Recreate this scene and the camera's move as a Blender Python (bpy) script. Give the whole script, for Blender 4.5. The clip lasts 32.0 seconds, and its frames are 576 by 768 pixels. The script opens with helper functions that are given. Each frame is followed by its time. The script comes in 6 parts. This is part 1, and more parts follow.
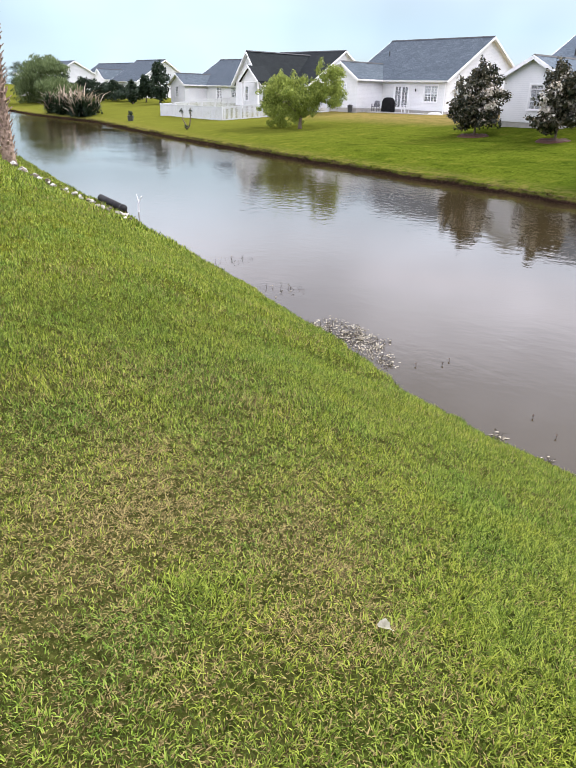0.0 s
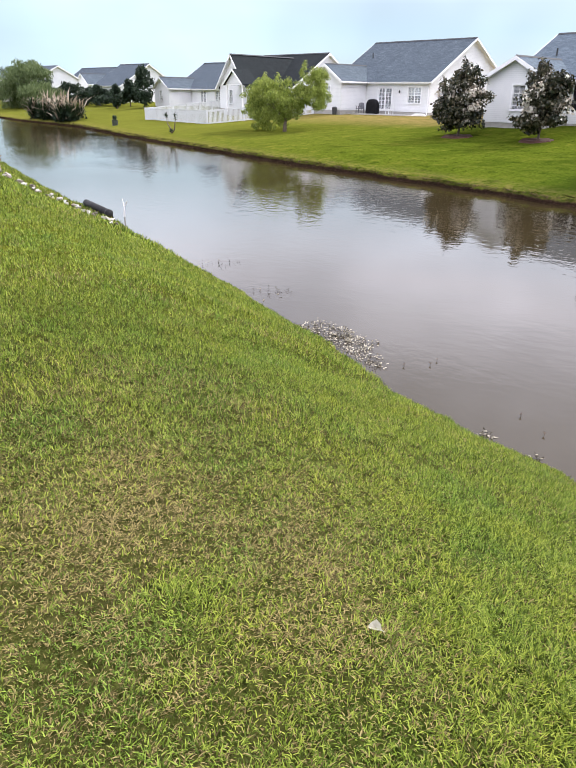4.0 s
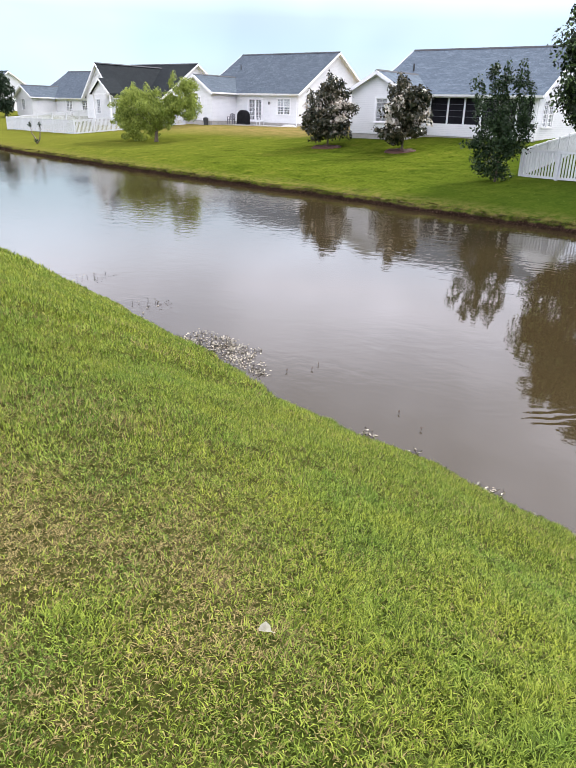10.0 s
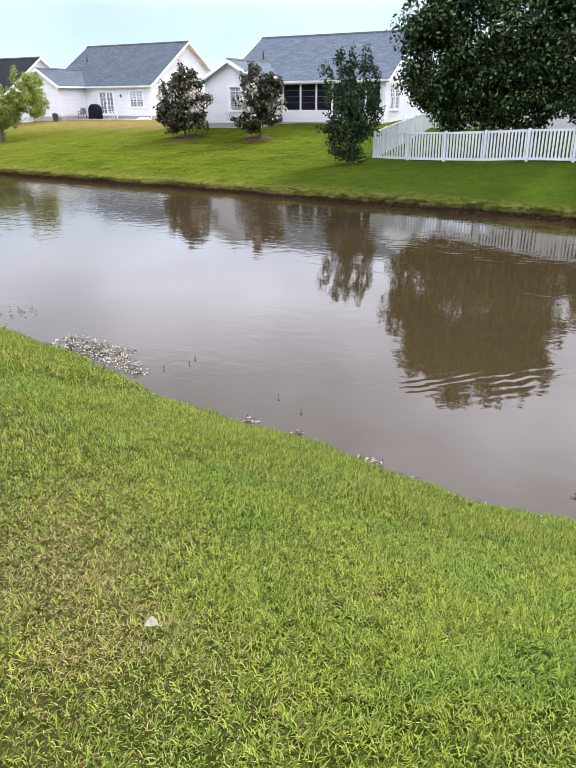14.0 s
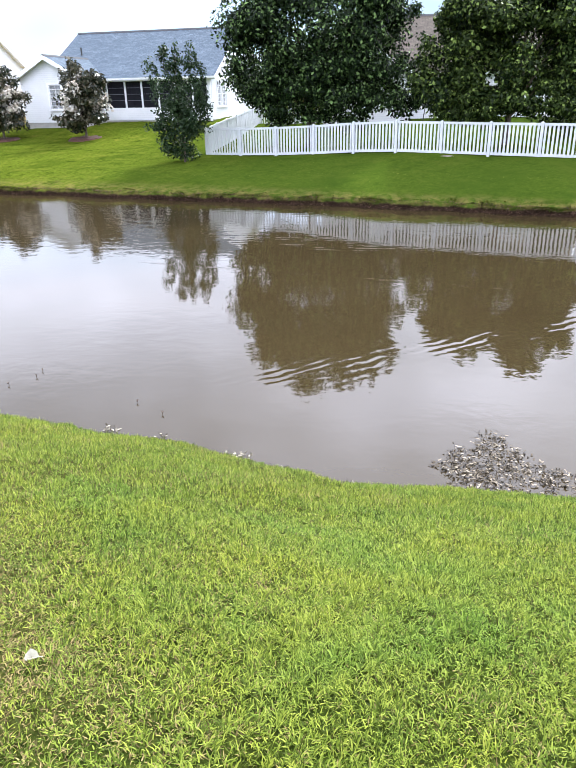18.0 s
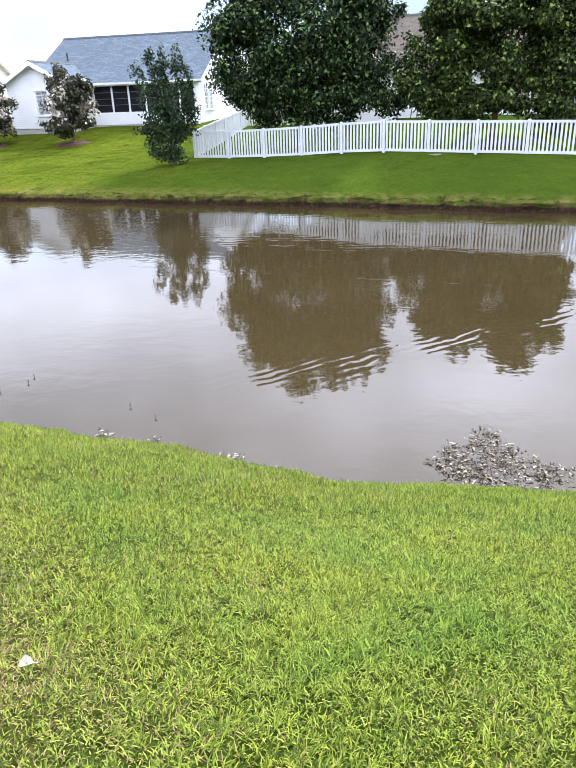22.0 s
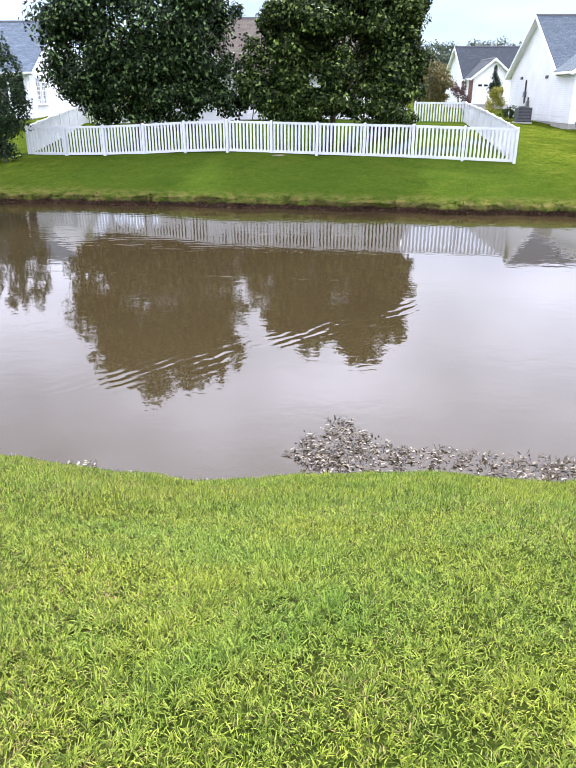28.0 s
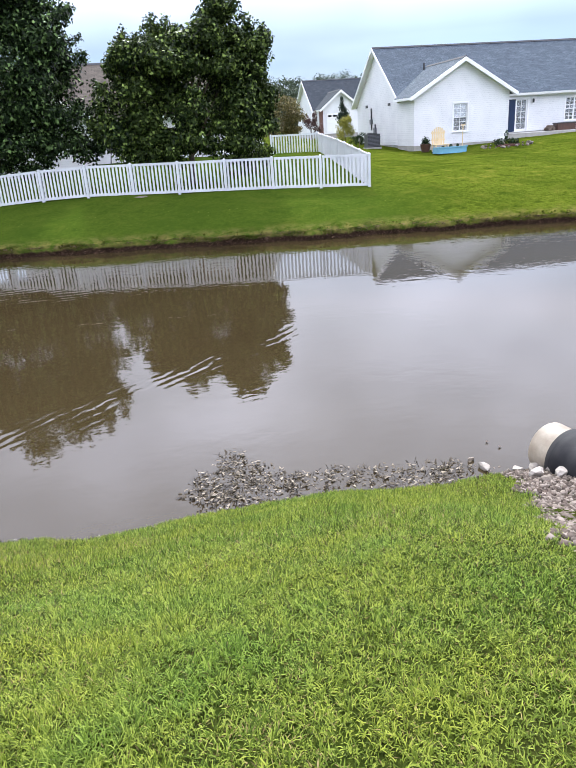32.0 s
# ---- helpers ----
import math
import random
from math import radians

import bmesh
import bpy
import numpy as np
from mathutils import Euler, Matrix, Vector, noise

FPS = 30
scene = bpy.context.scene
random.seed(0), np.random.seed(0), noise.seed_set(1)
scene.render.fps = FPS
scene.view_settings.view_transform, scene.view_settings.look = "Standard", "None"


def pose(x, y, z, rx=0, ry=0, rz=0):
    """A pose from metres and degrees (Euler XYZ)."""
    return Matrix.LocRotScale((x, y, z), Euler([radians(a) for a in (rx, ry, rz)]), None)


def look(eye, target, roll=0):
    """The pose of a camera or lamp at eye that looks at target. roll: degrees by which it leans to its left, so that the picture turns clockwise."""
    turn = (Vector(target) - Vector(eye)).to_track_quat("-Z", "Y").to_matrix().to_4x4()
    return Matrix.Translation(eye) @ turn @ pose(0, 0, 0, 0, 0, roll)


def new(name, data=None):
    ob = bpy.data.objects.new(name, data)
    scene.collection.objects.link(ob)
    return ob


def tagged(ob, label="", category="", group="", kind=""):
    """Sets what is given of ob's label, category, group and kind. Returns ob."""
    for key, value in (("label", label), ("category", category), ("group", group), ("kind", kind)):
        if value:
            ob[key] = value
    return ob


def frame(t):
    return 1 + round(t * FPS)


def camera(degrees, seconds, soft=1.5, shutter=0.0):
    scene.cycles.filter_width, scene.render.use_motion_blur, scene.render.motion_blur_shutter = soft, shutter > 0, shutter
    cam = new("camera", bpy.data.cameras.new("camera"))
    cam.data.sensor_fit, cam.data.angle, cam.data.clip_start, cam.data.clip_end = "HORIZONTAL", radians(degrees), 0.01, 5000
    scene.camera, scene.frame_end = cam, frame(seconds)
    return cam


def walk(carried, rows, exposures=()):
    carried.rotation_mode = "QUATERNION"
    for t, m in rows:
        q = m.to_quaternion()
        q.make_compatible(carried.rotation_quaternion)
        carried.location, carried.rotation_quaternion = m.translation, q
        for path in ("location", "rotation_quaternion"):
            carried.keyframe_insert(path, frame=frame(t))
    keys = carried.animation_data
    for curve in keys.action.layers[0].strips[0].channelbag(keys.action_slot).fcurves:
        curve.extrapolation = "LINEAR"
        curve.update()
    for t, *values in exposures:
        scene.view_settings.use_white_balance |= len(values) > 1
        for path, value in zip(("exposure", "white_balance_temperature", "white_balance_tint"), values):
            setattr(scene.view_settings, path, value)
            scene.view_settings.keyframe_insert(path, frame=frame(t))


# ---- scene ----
cam = camera(46.42, 32.0, soft=0.75)
PATH = [
    (0, (-0.046, -0.157, 3.474), (-1.4406, 1.0338, 2.6771), 1.73),
    (0.5, (-0.046, -0.158, 3.479), (-1.4387, 1.0383, 2.6859), 1.55),
    (1, (-0.046, -0.161, 3.483), (-1.4415, 1.0339, 2.6919), 1.53),
    (1.5, (-0.044, -0.161, 3.484), (-1.4415, 1.0325, 2.6955), 1.40),
    (2, (-0.038, -0.160, 3.481), (-1.4329, 1.0407, 2.6974), 1.28),
    (2.5, (-0.039, -0.163, 3.482), (-1.4296, 1.0407, 2.6967), 1.47),
    (3, (-0.038, -0.159, 3.482), (-1.4257, 1.0472, 2.6949), 1.32),
    (3.5, (-0.038, -0.158, 3.484), (-1.4196, 1.0546, 2.6948), 1.19),
    (5.5, (-0.047, -0.140, 3.477), (-1.3386, 1.1550, 2.6671), 0.79),
    (6, (-0.065, -0.147, 3.487), (-1.2465, 1.2614, 2.6978), 1.00),
    (6.5, (-0.032, -0.145, 3.484), (-1.2249, 1.2568, 2.7014), 2.59),
    (7, (-0.005, -0.147, 3.483), (-1.2086, 1.2582, 2.7243), 2.29),
    (7.5, (0.003, -0.142, 3.487), (-1.1863, 1.2780, 2.7330), 2.16),
    (8, (0.002, -0.147, 3.490), (-1.1800, 1.2685, 2.7156), 2.01),
    (8.5, (0.007, -0.145, 3.489), (-1.1849, 1.2650, 2.7219), 1.31),
    (9, (0.010, -0.145, 3.489), (-1.1486, 1.2912, 2.7181), 1.82),
    (9.5, (0.015, -0.148, 3.492), (-1.1354, 1.2997, 2.7293), 1.64),
    (10, (0.018, -0.151, 3.497), (-1.1268, 1.3034, 2.7393), 1.72),
    (10.5, (0.021, -0.155, 3.500), (-1.1225, 1.3011, 2.7428), 1.60),
    (11, (0.021, -0.154, 3.502), (-1.1171, 1.3032, 2.7402), 1.59),
    (11.5, (0.026, -0.151, 3.501), (-1.1113, 1.3044, 2.7346), 1.41),
    (12, (0.032, -0.149, 3.504), (-1.0977, 1.3094, 2.7329), 0.85),
    (12.5, (0.045, -0.146, 3.508), (-1.0381, 1.3526, 2.7464), 0.59),
    (13, (0.065, -0.152, 3.514), (-0.9395, 1.3968, 2.7441), 0.16),
    (13.5, (0.088, -0.151, 3.519), (-0.8583, 1.4335, 2.7487), -0.67),
    (14, (0.128, -0.147, 3.510), (-0.7283, 1.4837, 2.7308), -0.43),
    (14.5, (0.164, -0.150, 3.499), (-0.6588, 1.4982, 2.7186), -0.48),
    (15, (0.150, -0.140, 3.504), (-0.5481, 1.5604, 2.7157), -1.75),
    (15.5, (0.099, -0.149, 3.523), (-0.4840, 1.5802, 2.7049), -0.90),
    (17.5, (0.073, -0.129, 3.477), (-0.3929, 1.6387, 2.6662), -1.37),
    (18, (0.072, -0.131, 3.475), (-0.3852, 1.6485, 2.6845), -1.09),
    (18.5, (0.068, -0.130, 3.472), (-0.3459, 1.6703, 2.7049), -0.78),
    (19, (0.069, -0.131, 3.469), (-0.3525, 1.6636, 2.6930), -1.10),
    (19.5, (0.070, -0.131, 3.466), (-0.3472, 1.6630, 2.6880), -1.36),
    (20, (0.073, -0.135, 3.466), (-0.3454, 1.6664, 2.7041), -0.87),
    (20.5, (0.077, -0.138, 3.465), (-0.3377, 1.6658, 2.7067), -1.26),
    (21, (0.078, -0.135, 3.463), (-0.3441, 1.6662, 2.7042), -1.57),
    (21.5, (0.079, -0.129, 3.460), (-0.3457, 1.6693, 2.6954), -2.00),
    (22, (0.077, -0.123, 3.458), (-0.3618, 1.6630, 2.6714), -2.08),
    (22.5, (0.079, -0.124, 3.461), (-0.3497, 1.6660, 2.6784), -1.83),
    (23, (0.092, -0.140, 3.471), (-0.3029, 1.6640, 2.7039), -1.96),
    (23.5, (0.104, -0.149, 3.470), (-0.2529, 1.6699, 2.7187), -1.96),
    (24, (0.119, -0.141, 3.452), (-0.1876, 1.6941, 2.7183), -2.48),
    (24.5, (0.122, -0.126, 3.427), (-0.0963, 1.7417, 2.7468), -2.60),
    (25, (0.101, -0.098, 3.384), (0.0193, 1.7942, 2.7413), -1.57),
    (25.5, (0.100, -0.087, 3.369), (0.0072, 1.7862, 2.6749), -1.97),
    (27.5, (0.088, -0.017, 3.336), (0.0592, 1.8421, 2.6000), 0.01),
    (28, (0.089, 0.001, 3.331), (0.0695, 1.8400, 2.5440), 0.06),
    (28.5, (0.094, 0.023, 3.331), (0.0800, 1.8470, 2.5107), -0.13),
    (29, (0.101, 0.027, 3.332), (0.1039, 1.8487, 2.5055), 0.34),
    (29.5, (0.106, 0.030, 3.330), (0.1204, 1.8506, 2.5015), 0.10),
    (30, (0.119, 0.030, 3.328), (0.1474, 1.8559, 2.5117), -0.19),
    (30.5, (0.137, 0.040, 3.322), (0.1888, 1.8680, 2.5126), -1.26),
    (31, (0.153, 0.052, 3.320), (0.3032, 1.8733, 2.5082), -1.71),
    (31.5, (0.170, 0.041, 3.324), (0.4148, 1.8727, 2.5594), -1.84),
    (32, (0.183, 0.035, 3.324), (0.4854, 1.8810, 2.6167), -3.66),
]
EXPOSURES = [(0, 0.10, 6200, 6), (3.5, 0.10, 6200, 6), (6, 0.16, 6150, 6), (13, 0.20, 6100, 6), (15.5, 0.46, 5950, 5), (17.5, 0.66, 5800, 4),
             (23.6, 0.66, 5780, 4), (24.2, 0.58, 5800, 7), (25, 0.24, 5820, 9), (26, 0.34, 5820, 9), (27.5, 0.68, 5820, 8), (28, 0.70, 5820, 8), (30.5, 0.70, 5740, 4), (31.3, 0.66, 5740, 4), (32, 0.30, 5800, 5)]
walk(cam, [(t, look(eye, target, roll)) for t, eye, target, roll in PATH], EXPOSURES)

# ---------------------------------------------------------------- light
SUN_ELEV, SUN_AZ = 40, 7     # degrees; azimuth clockwise from +y
world = bpy.data.worlds.new("sky")
scene.world = world
world.use_nodes = True
wn, wl = world.node_tree.nodes, world.node_tree.links
wn.clear()
w_out = wn.new("ShaderNodeOutputWorld")
w_sky = wn.new("ShaderNodeTexSky")
w_sky.sky_type, w_sky.sun_disc = "NISHITA", False
w_sky.sun_elevation, w_sky.sun_rotation = radians(SUN_ELEV), radians(SUN_AZ)
w_sky.air_density, w_sky.dust_density, w_sky.ozone_density = 1.0, 1.2, 1.5
w_bg = wn.new("ShaderNodeBackground")
w_bg.inputs["Strength"].default_value = 0.12
w_cloud = wn.new("ShaderNodeBackground")
w_cloud.inputs["Color"].default_value = (0.86, 0.93, 1.0, 1)
w_cloud.inputs["Strength"].default_value = 0.98
w_mix = wn.new("ShaderNodeMixShader")
w_tc = wn.new("ShaderNodeTexCoord")
w_map = wn.new("ShaderNodeMapping")
w_map.inputs["Scale"].default_value = (1.1, 1.1, 4.5)
w_noise = wn.new("ShaderNodeTexNoise")
w_noise.inputs["Scale"].default_value = 1.5
w_noise.inputs["Detail"].default_value = 4
w_noise.inputs["Roughness"].default_value = 0.5
w_ramp = wn.new("ShaderNodeValToRGB")
w_ramp.color_ramp.elements[0].position, w_ramp.color_ramp.elements[0].color = 0.30, (0.45, 0.45, 0.45, 1)
w_ramp.color_ramp.elements[1].position, w_ramp.color_ramp.elements[1].color = 0.68, (0.95, 0.95, 0.95, 1)
wl.new(w_tc.outputs["Generated"], w_map.inputs["Vector"])
# an overcast sky grows brighter towards the zenith
w_sep = wn.new("ShaderNodeSeparateXYZ")
wl.new(w_tc.outputs["Generated"], w_sep.inputs[0])
w_rise = wn.new("ShaderNodeMapRange")
for w_k, w_v in (("From Min", 0.11), ("From Max", 0.40), ("To Min", 0.70), ("To Max", 3.2)):
    w_rise.inputs[w_k].default_value = w_v
wl.new(w_sep.outputs["Z"], w_rise.inputs["Value"])
w_bank = wn.new("ShaderNodeTexNoise")
w_bank.inputs["Scale"].default_value, w_bank.inputs["Detail"].default_value = 3.2, 3
wl.new(w_tc.outputs["Generated"], w_bank.inputs["Vector"])
w_vary = wn.new("ShaderNodeMapRange")
for w_k, w_v in (("From Min", 0.34), ("From Max", 0.66), ("To Min", 0.78), ("To Max", 1.20)):
    w_vary.inputs[w_k].default_value = w_v
wl.new(w_bank.outputs["Fac"], w_vary.inputs["Value"])
w_mul = wn.new("ShaderNodeMath")
w_mul.operation = "MULTIPLY"
wl.new(w_rise.outputs["Result"], w_mul.inputs[0])
wl.new(w_vary.outputs["Result"], w_mul.inputs[1])
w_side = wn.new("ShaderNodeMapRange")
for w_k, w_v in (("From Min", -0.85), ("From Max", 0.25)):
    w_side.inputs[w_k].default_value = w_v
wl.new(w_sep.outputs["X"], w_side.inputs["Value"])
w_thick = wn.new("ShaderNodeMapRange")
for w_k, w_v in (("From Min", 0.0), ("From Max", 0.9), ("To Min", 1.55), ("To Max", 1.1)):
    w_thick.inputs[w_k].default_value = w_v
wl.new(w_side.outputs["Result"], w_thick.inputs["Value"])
w_glow = wn.new("ShaderNodeMath")
w_glow.operation = "MULTIPLY"
wl.new(w_mul.outputs[0], w_glow.inputs[0])
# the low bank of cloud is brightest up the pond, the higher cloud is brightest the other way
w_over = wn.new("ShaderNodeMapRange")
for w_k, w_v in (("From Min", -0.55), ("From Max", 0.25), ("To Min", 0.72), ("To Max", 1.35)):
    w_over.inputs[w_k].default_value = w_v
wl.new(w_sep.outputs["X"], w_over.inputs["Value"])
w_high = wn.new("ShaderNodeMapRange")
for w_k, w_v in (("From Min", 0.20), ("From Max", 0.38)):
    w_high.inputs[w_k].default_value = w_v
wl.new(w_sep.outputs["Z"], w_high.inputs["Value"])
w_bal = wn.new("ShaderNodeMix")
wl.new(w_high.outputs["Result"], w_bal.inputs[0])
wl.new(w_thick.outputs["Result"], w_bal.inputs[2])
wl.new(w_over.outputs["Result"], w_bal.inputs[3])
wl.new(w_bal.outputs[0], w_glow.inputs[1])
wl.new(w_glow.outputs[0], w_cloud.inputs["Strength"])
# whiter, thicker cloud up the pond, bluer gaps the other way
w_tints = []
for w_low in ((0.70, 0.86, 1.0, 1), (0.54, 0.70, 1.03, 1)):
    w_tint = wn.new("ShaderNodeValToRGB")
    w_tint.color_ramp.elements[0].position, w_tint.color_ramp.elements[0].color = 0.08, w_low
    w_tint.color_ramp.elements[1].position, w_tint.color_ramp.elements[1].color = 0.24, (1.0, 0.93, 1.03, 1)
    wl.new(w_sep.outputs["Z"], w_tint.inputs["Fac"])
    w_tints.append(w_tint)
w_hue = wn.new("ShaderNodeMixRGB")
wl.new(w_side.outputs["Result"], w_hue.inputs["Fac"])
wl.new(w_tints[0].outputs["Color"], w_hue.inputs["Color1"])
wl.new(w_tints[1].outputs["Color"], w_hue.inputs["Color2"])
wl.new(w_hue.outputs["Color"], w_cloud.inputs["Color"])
wl.new(w_map.outputs["Vector"], w_noise.inputs["Vector"])
wl.new(w_noise.outputs["Fac"], w_ramp.inputs["Fac"])
wl.new(w_sky.outputs["Color"], w_bg.inputs["Color"])
wl.new(w_ramp.outputs["Color"], w_mix.inputs["Fac"])
wl.new(w_bg.outputs["Background"], w_mix.inputs[1])
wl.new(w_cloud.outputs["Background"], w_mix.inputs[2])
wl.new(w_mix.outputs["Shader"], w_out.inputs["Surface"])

sun_data = bpy.data.lights.new("sun", "SUN")
sun_data.energy, sun_data.angle, sun_data.color = 5.0, radians(5), (1.0, 0.93, 0.82)
sun = new("sun", sun_data)
_a, _e = radians(SUN_AZ), radians(SUN_ELEV)
sun.matrix_world = look((math.sin(_a) * math.cos(_e) * 80, math.cos(_a) * math.cos(_e) * 80, math.sin(_e) * 80), (0, 0, 0))


# ---------------------------------------------------------------- materials
def mat(name, color, rough=0.7, metal=0.0, spec=0.5):
    m = bpy.data.materials.new(name)
    m.use_nodes = True
    b = m.node_tree.nodes["Principled BSDF"]
    b.inputs["Base Color"].default_value = (*color, 1)
    b.inputs["Roughness"].default_value = rough
    b.inputs["Metallic"].default_value = metal
    b.inputs["Specular IOR Level"].default_value = spec
    return m


def nd(m, kind, **values):
    n = m.node_tree.nodes.new(kind)
    for k, v in values.items():
        n.inputs[k].default_value = v
    return n


def ln(m, a, b):
    m.node_tree.links.new(a, b)


def bsdf(m):
    return m.node_tree.nodes["Principled BSDF"]


def ramp(m, fac, stops):
    r = m.node_tree.nodes.new("ShaderNodeValToRGB")
    el = r.color_ramp.elements
    while len(el) < len(stops):
        el.new(0.5)
    for e, (p, c) in zip(el, stops):
        e.position, e.color = p, (*c, 1)
    ln(m, fac, r.inputs["Fac"])
    return r.outputs["Color"]


def pos(m, scale=(1, 1, 1)):
    g = m.node_tree.nodes.new("ShaderNodeNewGeometry")
    v = nd(m, "ShaderNodeMapping", Scale=scale)
    ln(m, g.outputs["Position"], v.inputs["Vector"])
    return v.outputs["Vector"]


def noise_fac(m, scale, detail=4, rough=0.55, vec=None):
    n = nd(m, "ShaderNodeTexNoise", Scale=scale, Detail=detail, Roughness=rough)
    ln(m, vec if vec else pos(m), n.inputs["Vector"])
    return n.outputs["Fac"]


def mixc(m, fac, a, b, kind="MIX"):
    x = m.node_tree.nodes.new("ShaderNodeMix")
    x.data_type, x.blend_type = "RGBA", kind
    if isinstance(fac, float):
        x.inputs["Factor"].default_value = fac
    else:
        ln(m, fac, x.inputs["Factor"])
    for s, k in ((a, "A"), (b, "B")):
        sock = [i for i in x.inputs if i.name == k and i.type == "RGBA"][0]
        if isinstance(s, tuple):
            sock.default_value = (*s, 1)
        else:
            ln(m, s, sock)
    return [o for o in x.outputs if o.type == "RGBA"][0]


def math_n(m, op, a, b=0.0):
    x = m.node_tree.nodes.new("ShaderNodeMath")
    x.operation = op
    for i, s in enumerate((a, b)):
        if isinstance(s, (int, float)):
            x.inputs[i].default_value = s
        else:
            ln(m, s, x.inputs[i])
    return x.outputs[0]


def bump(m, height, strength=0.3, distance=0.02):
    b = nd(m, "ShaderNodeBump", Strength=strength, Distance=distance)
    ln(m, height, b.inputs["Height"])
    ln(m, b.outputs["Normal"], bsdf(m).inputs["Normal"])
    return b


def worn(name, c1, c2, rough=0.6, scale=6.0, bump_strength=0.15, fine=60.0, metal=0.0, spec=0.4):
    """A surface of two close colours in patches, with fine relief."""
    m = mat(name, c1, rough, metal, spec)
    f1 = noise_fac(m, scale, 5)
    ln(m, ramp(m, f1, [(0.3, c1), (0.7, c2)]), bsdf(m).inputs["Base Color"])
    bump(m, noise_fac(m, fine, 3), bump_strength, 0.01)
    return m


def siding_mat(name, c1, c2):
    """Horizontal vinyl clapboards, 0.115 m courses, the shadow under each lip painted in as a grey line."""
    m = mat(name, c1, 0.45, 0, 0.4)
    g = m.node_tree.nodes.new("ShaderNodeNewGeometry")
    s = m.node_tree.nodes.new("ShaderNodeSeparateXYZ")
    ln(m, g.outputs["Position"], s.inputs[0])
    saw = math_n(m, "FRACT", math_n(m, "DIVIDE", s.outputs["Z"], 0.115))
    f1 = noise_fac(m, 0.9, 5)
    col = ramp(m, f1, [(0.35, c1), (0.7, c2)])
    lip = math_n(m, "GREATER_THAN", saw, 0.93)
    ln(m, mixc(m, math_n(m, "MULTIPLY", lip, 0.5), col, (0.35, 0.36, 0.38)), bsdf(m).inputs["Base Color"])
    bump(m, math_n(m, "SUBTRACT", 1.0, saw), 0.5, 0.012)
    return m


def shingle_mat(name, c1, c2, c3):
    """Asphalt shingles: courses and tabs of mixed greys, in blended flecks and streaks."""
    m = mat(name, c1, 0.95, 0, 0.12)
    g = m.node_tree.nodes.new("ShaderNodeTexCoord")
    br = nd(m, "ShaderNodeTexBrick", Scale=1.0)
    br.offset = 0.5
    for k, v in (("Brick Width", 0.33), ("Row Height", 0.145), ("Mortar Size", 0.008), ("Bias", 0.0)):
        br.inputs[k].default_value = v
    br.inputs["Color1"].default_value, br.inputs["Color2"].default_value = (*c1, 1), (*c2, 1)
    br.inputs["Mortar"].default_value = (c1[0] * 0.5, c1[1] * 0.5, c1[2] * 0.5, 1)
    ln(m, g.outputs["UV"], br.inputs["Vector"])
    uv = nd(m, "ShaderNodeMapping", Scale=(1.0, 2.2, 1.0))
    ln(m, g.outputs["UV"], uv.inputs["Vector"])
    n1 = noise_fac(m, 1.1, 5, 0.75)
    n2 = noise_fac(m, 7.0, 4, 0.75, uv.outputs["Vector"])
    col = mixc(m, ramp(m, n1, [(0.38, (0, 0, 0)), (0.66, (0.7, 0.7, 0.7))]), br.outputs["Color"], c3)
    col = mixc(m, ramp(m, n2, [(0.52, (0, 0, 0)), (0.70, (0.6, 0.6, 0.6))]), col, (c2[0] * 1.3, c2[1] * 1.45, c2[2] * 1.45))
    col = mixc(m, ramp(m, n2, [(0.30, (0.7, 0.7, 0.7)), (0.47, (0, 0, 0))]), col, (c3[0] * 0.6, c3[1] * 0.6, c3[2] * 0.6))
    ln(m, col, bsdf(m).inputs["Base Color"])
    bump(m, br.outputs["Fac"], -0.4, 0.01)
    return m


def leaf_mat(name, dark, mid, light, rough=0.5, trans=0.25, spec=0.18, patchy=0.3, knee=0.5):
    m = mat(name, mid, rough, 0, spec)
    g = m.node_tree.nodes.new("ShaderNodeNewGeometry")
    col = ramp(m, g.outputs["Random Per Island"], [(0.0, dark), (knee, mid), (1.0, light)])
    big = noise_fac(m, 0.9, 3)
    col = mixc(m, ramp(m, big, [(0.35, (0, 0, 0)), (0.7, (patchy, patchy, patchy))]), col, light)
    ln(m, col, bsdf(m).inputs["Base Color"])
    tr = m.node_tree.nodes.new("ShaderNodeBsdfTranslucent")
    ln(m, col, tr.inputs["Color"])
    mx = nd(m, "ShaderNodeMixShader", Fac=trans)
    ln(m, bsdf(m).outputs[0], mx.inputs[1])
    ln(m, tr.outputs[0], mx.inputs[2])
    ln(m, mx.outputs[0], m.node_tree.nodes["Material Output"].inputs["Surface"])
    return m


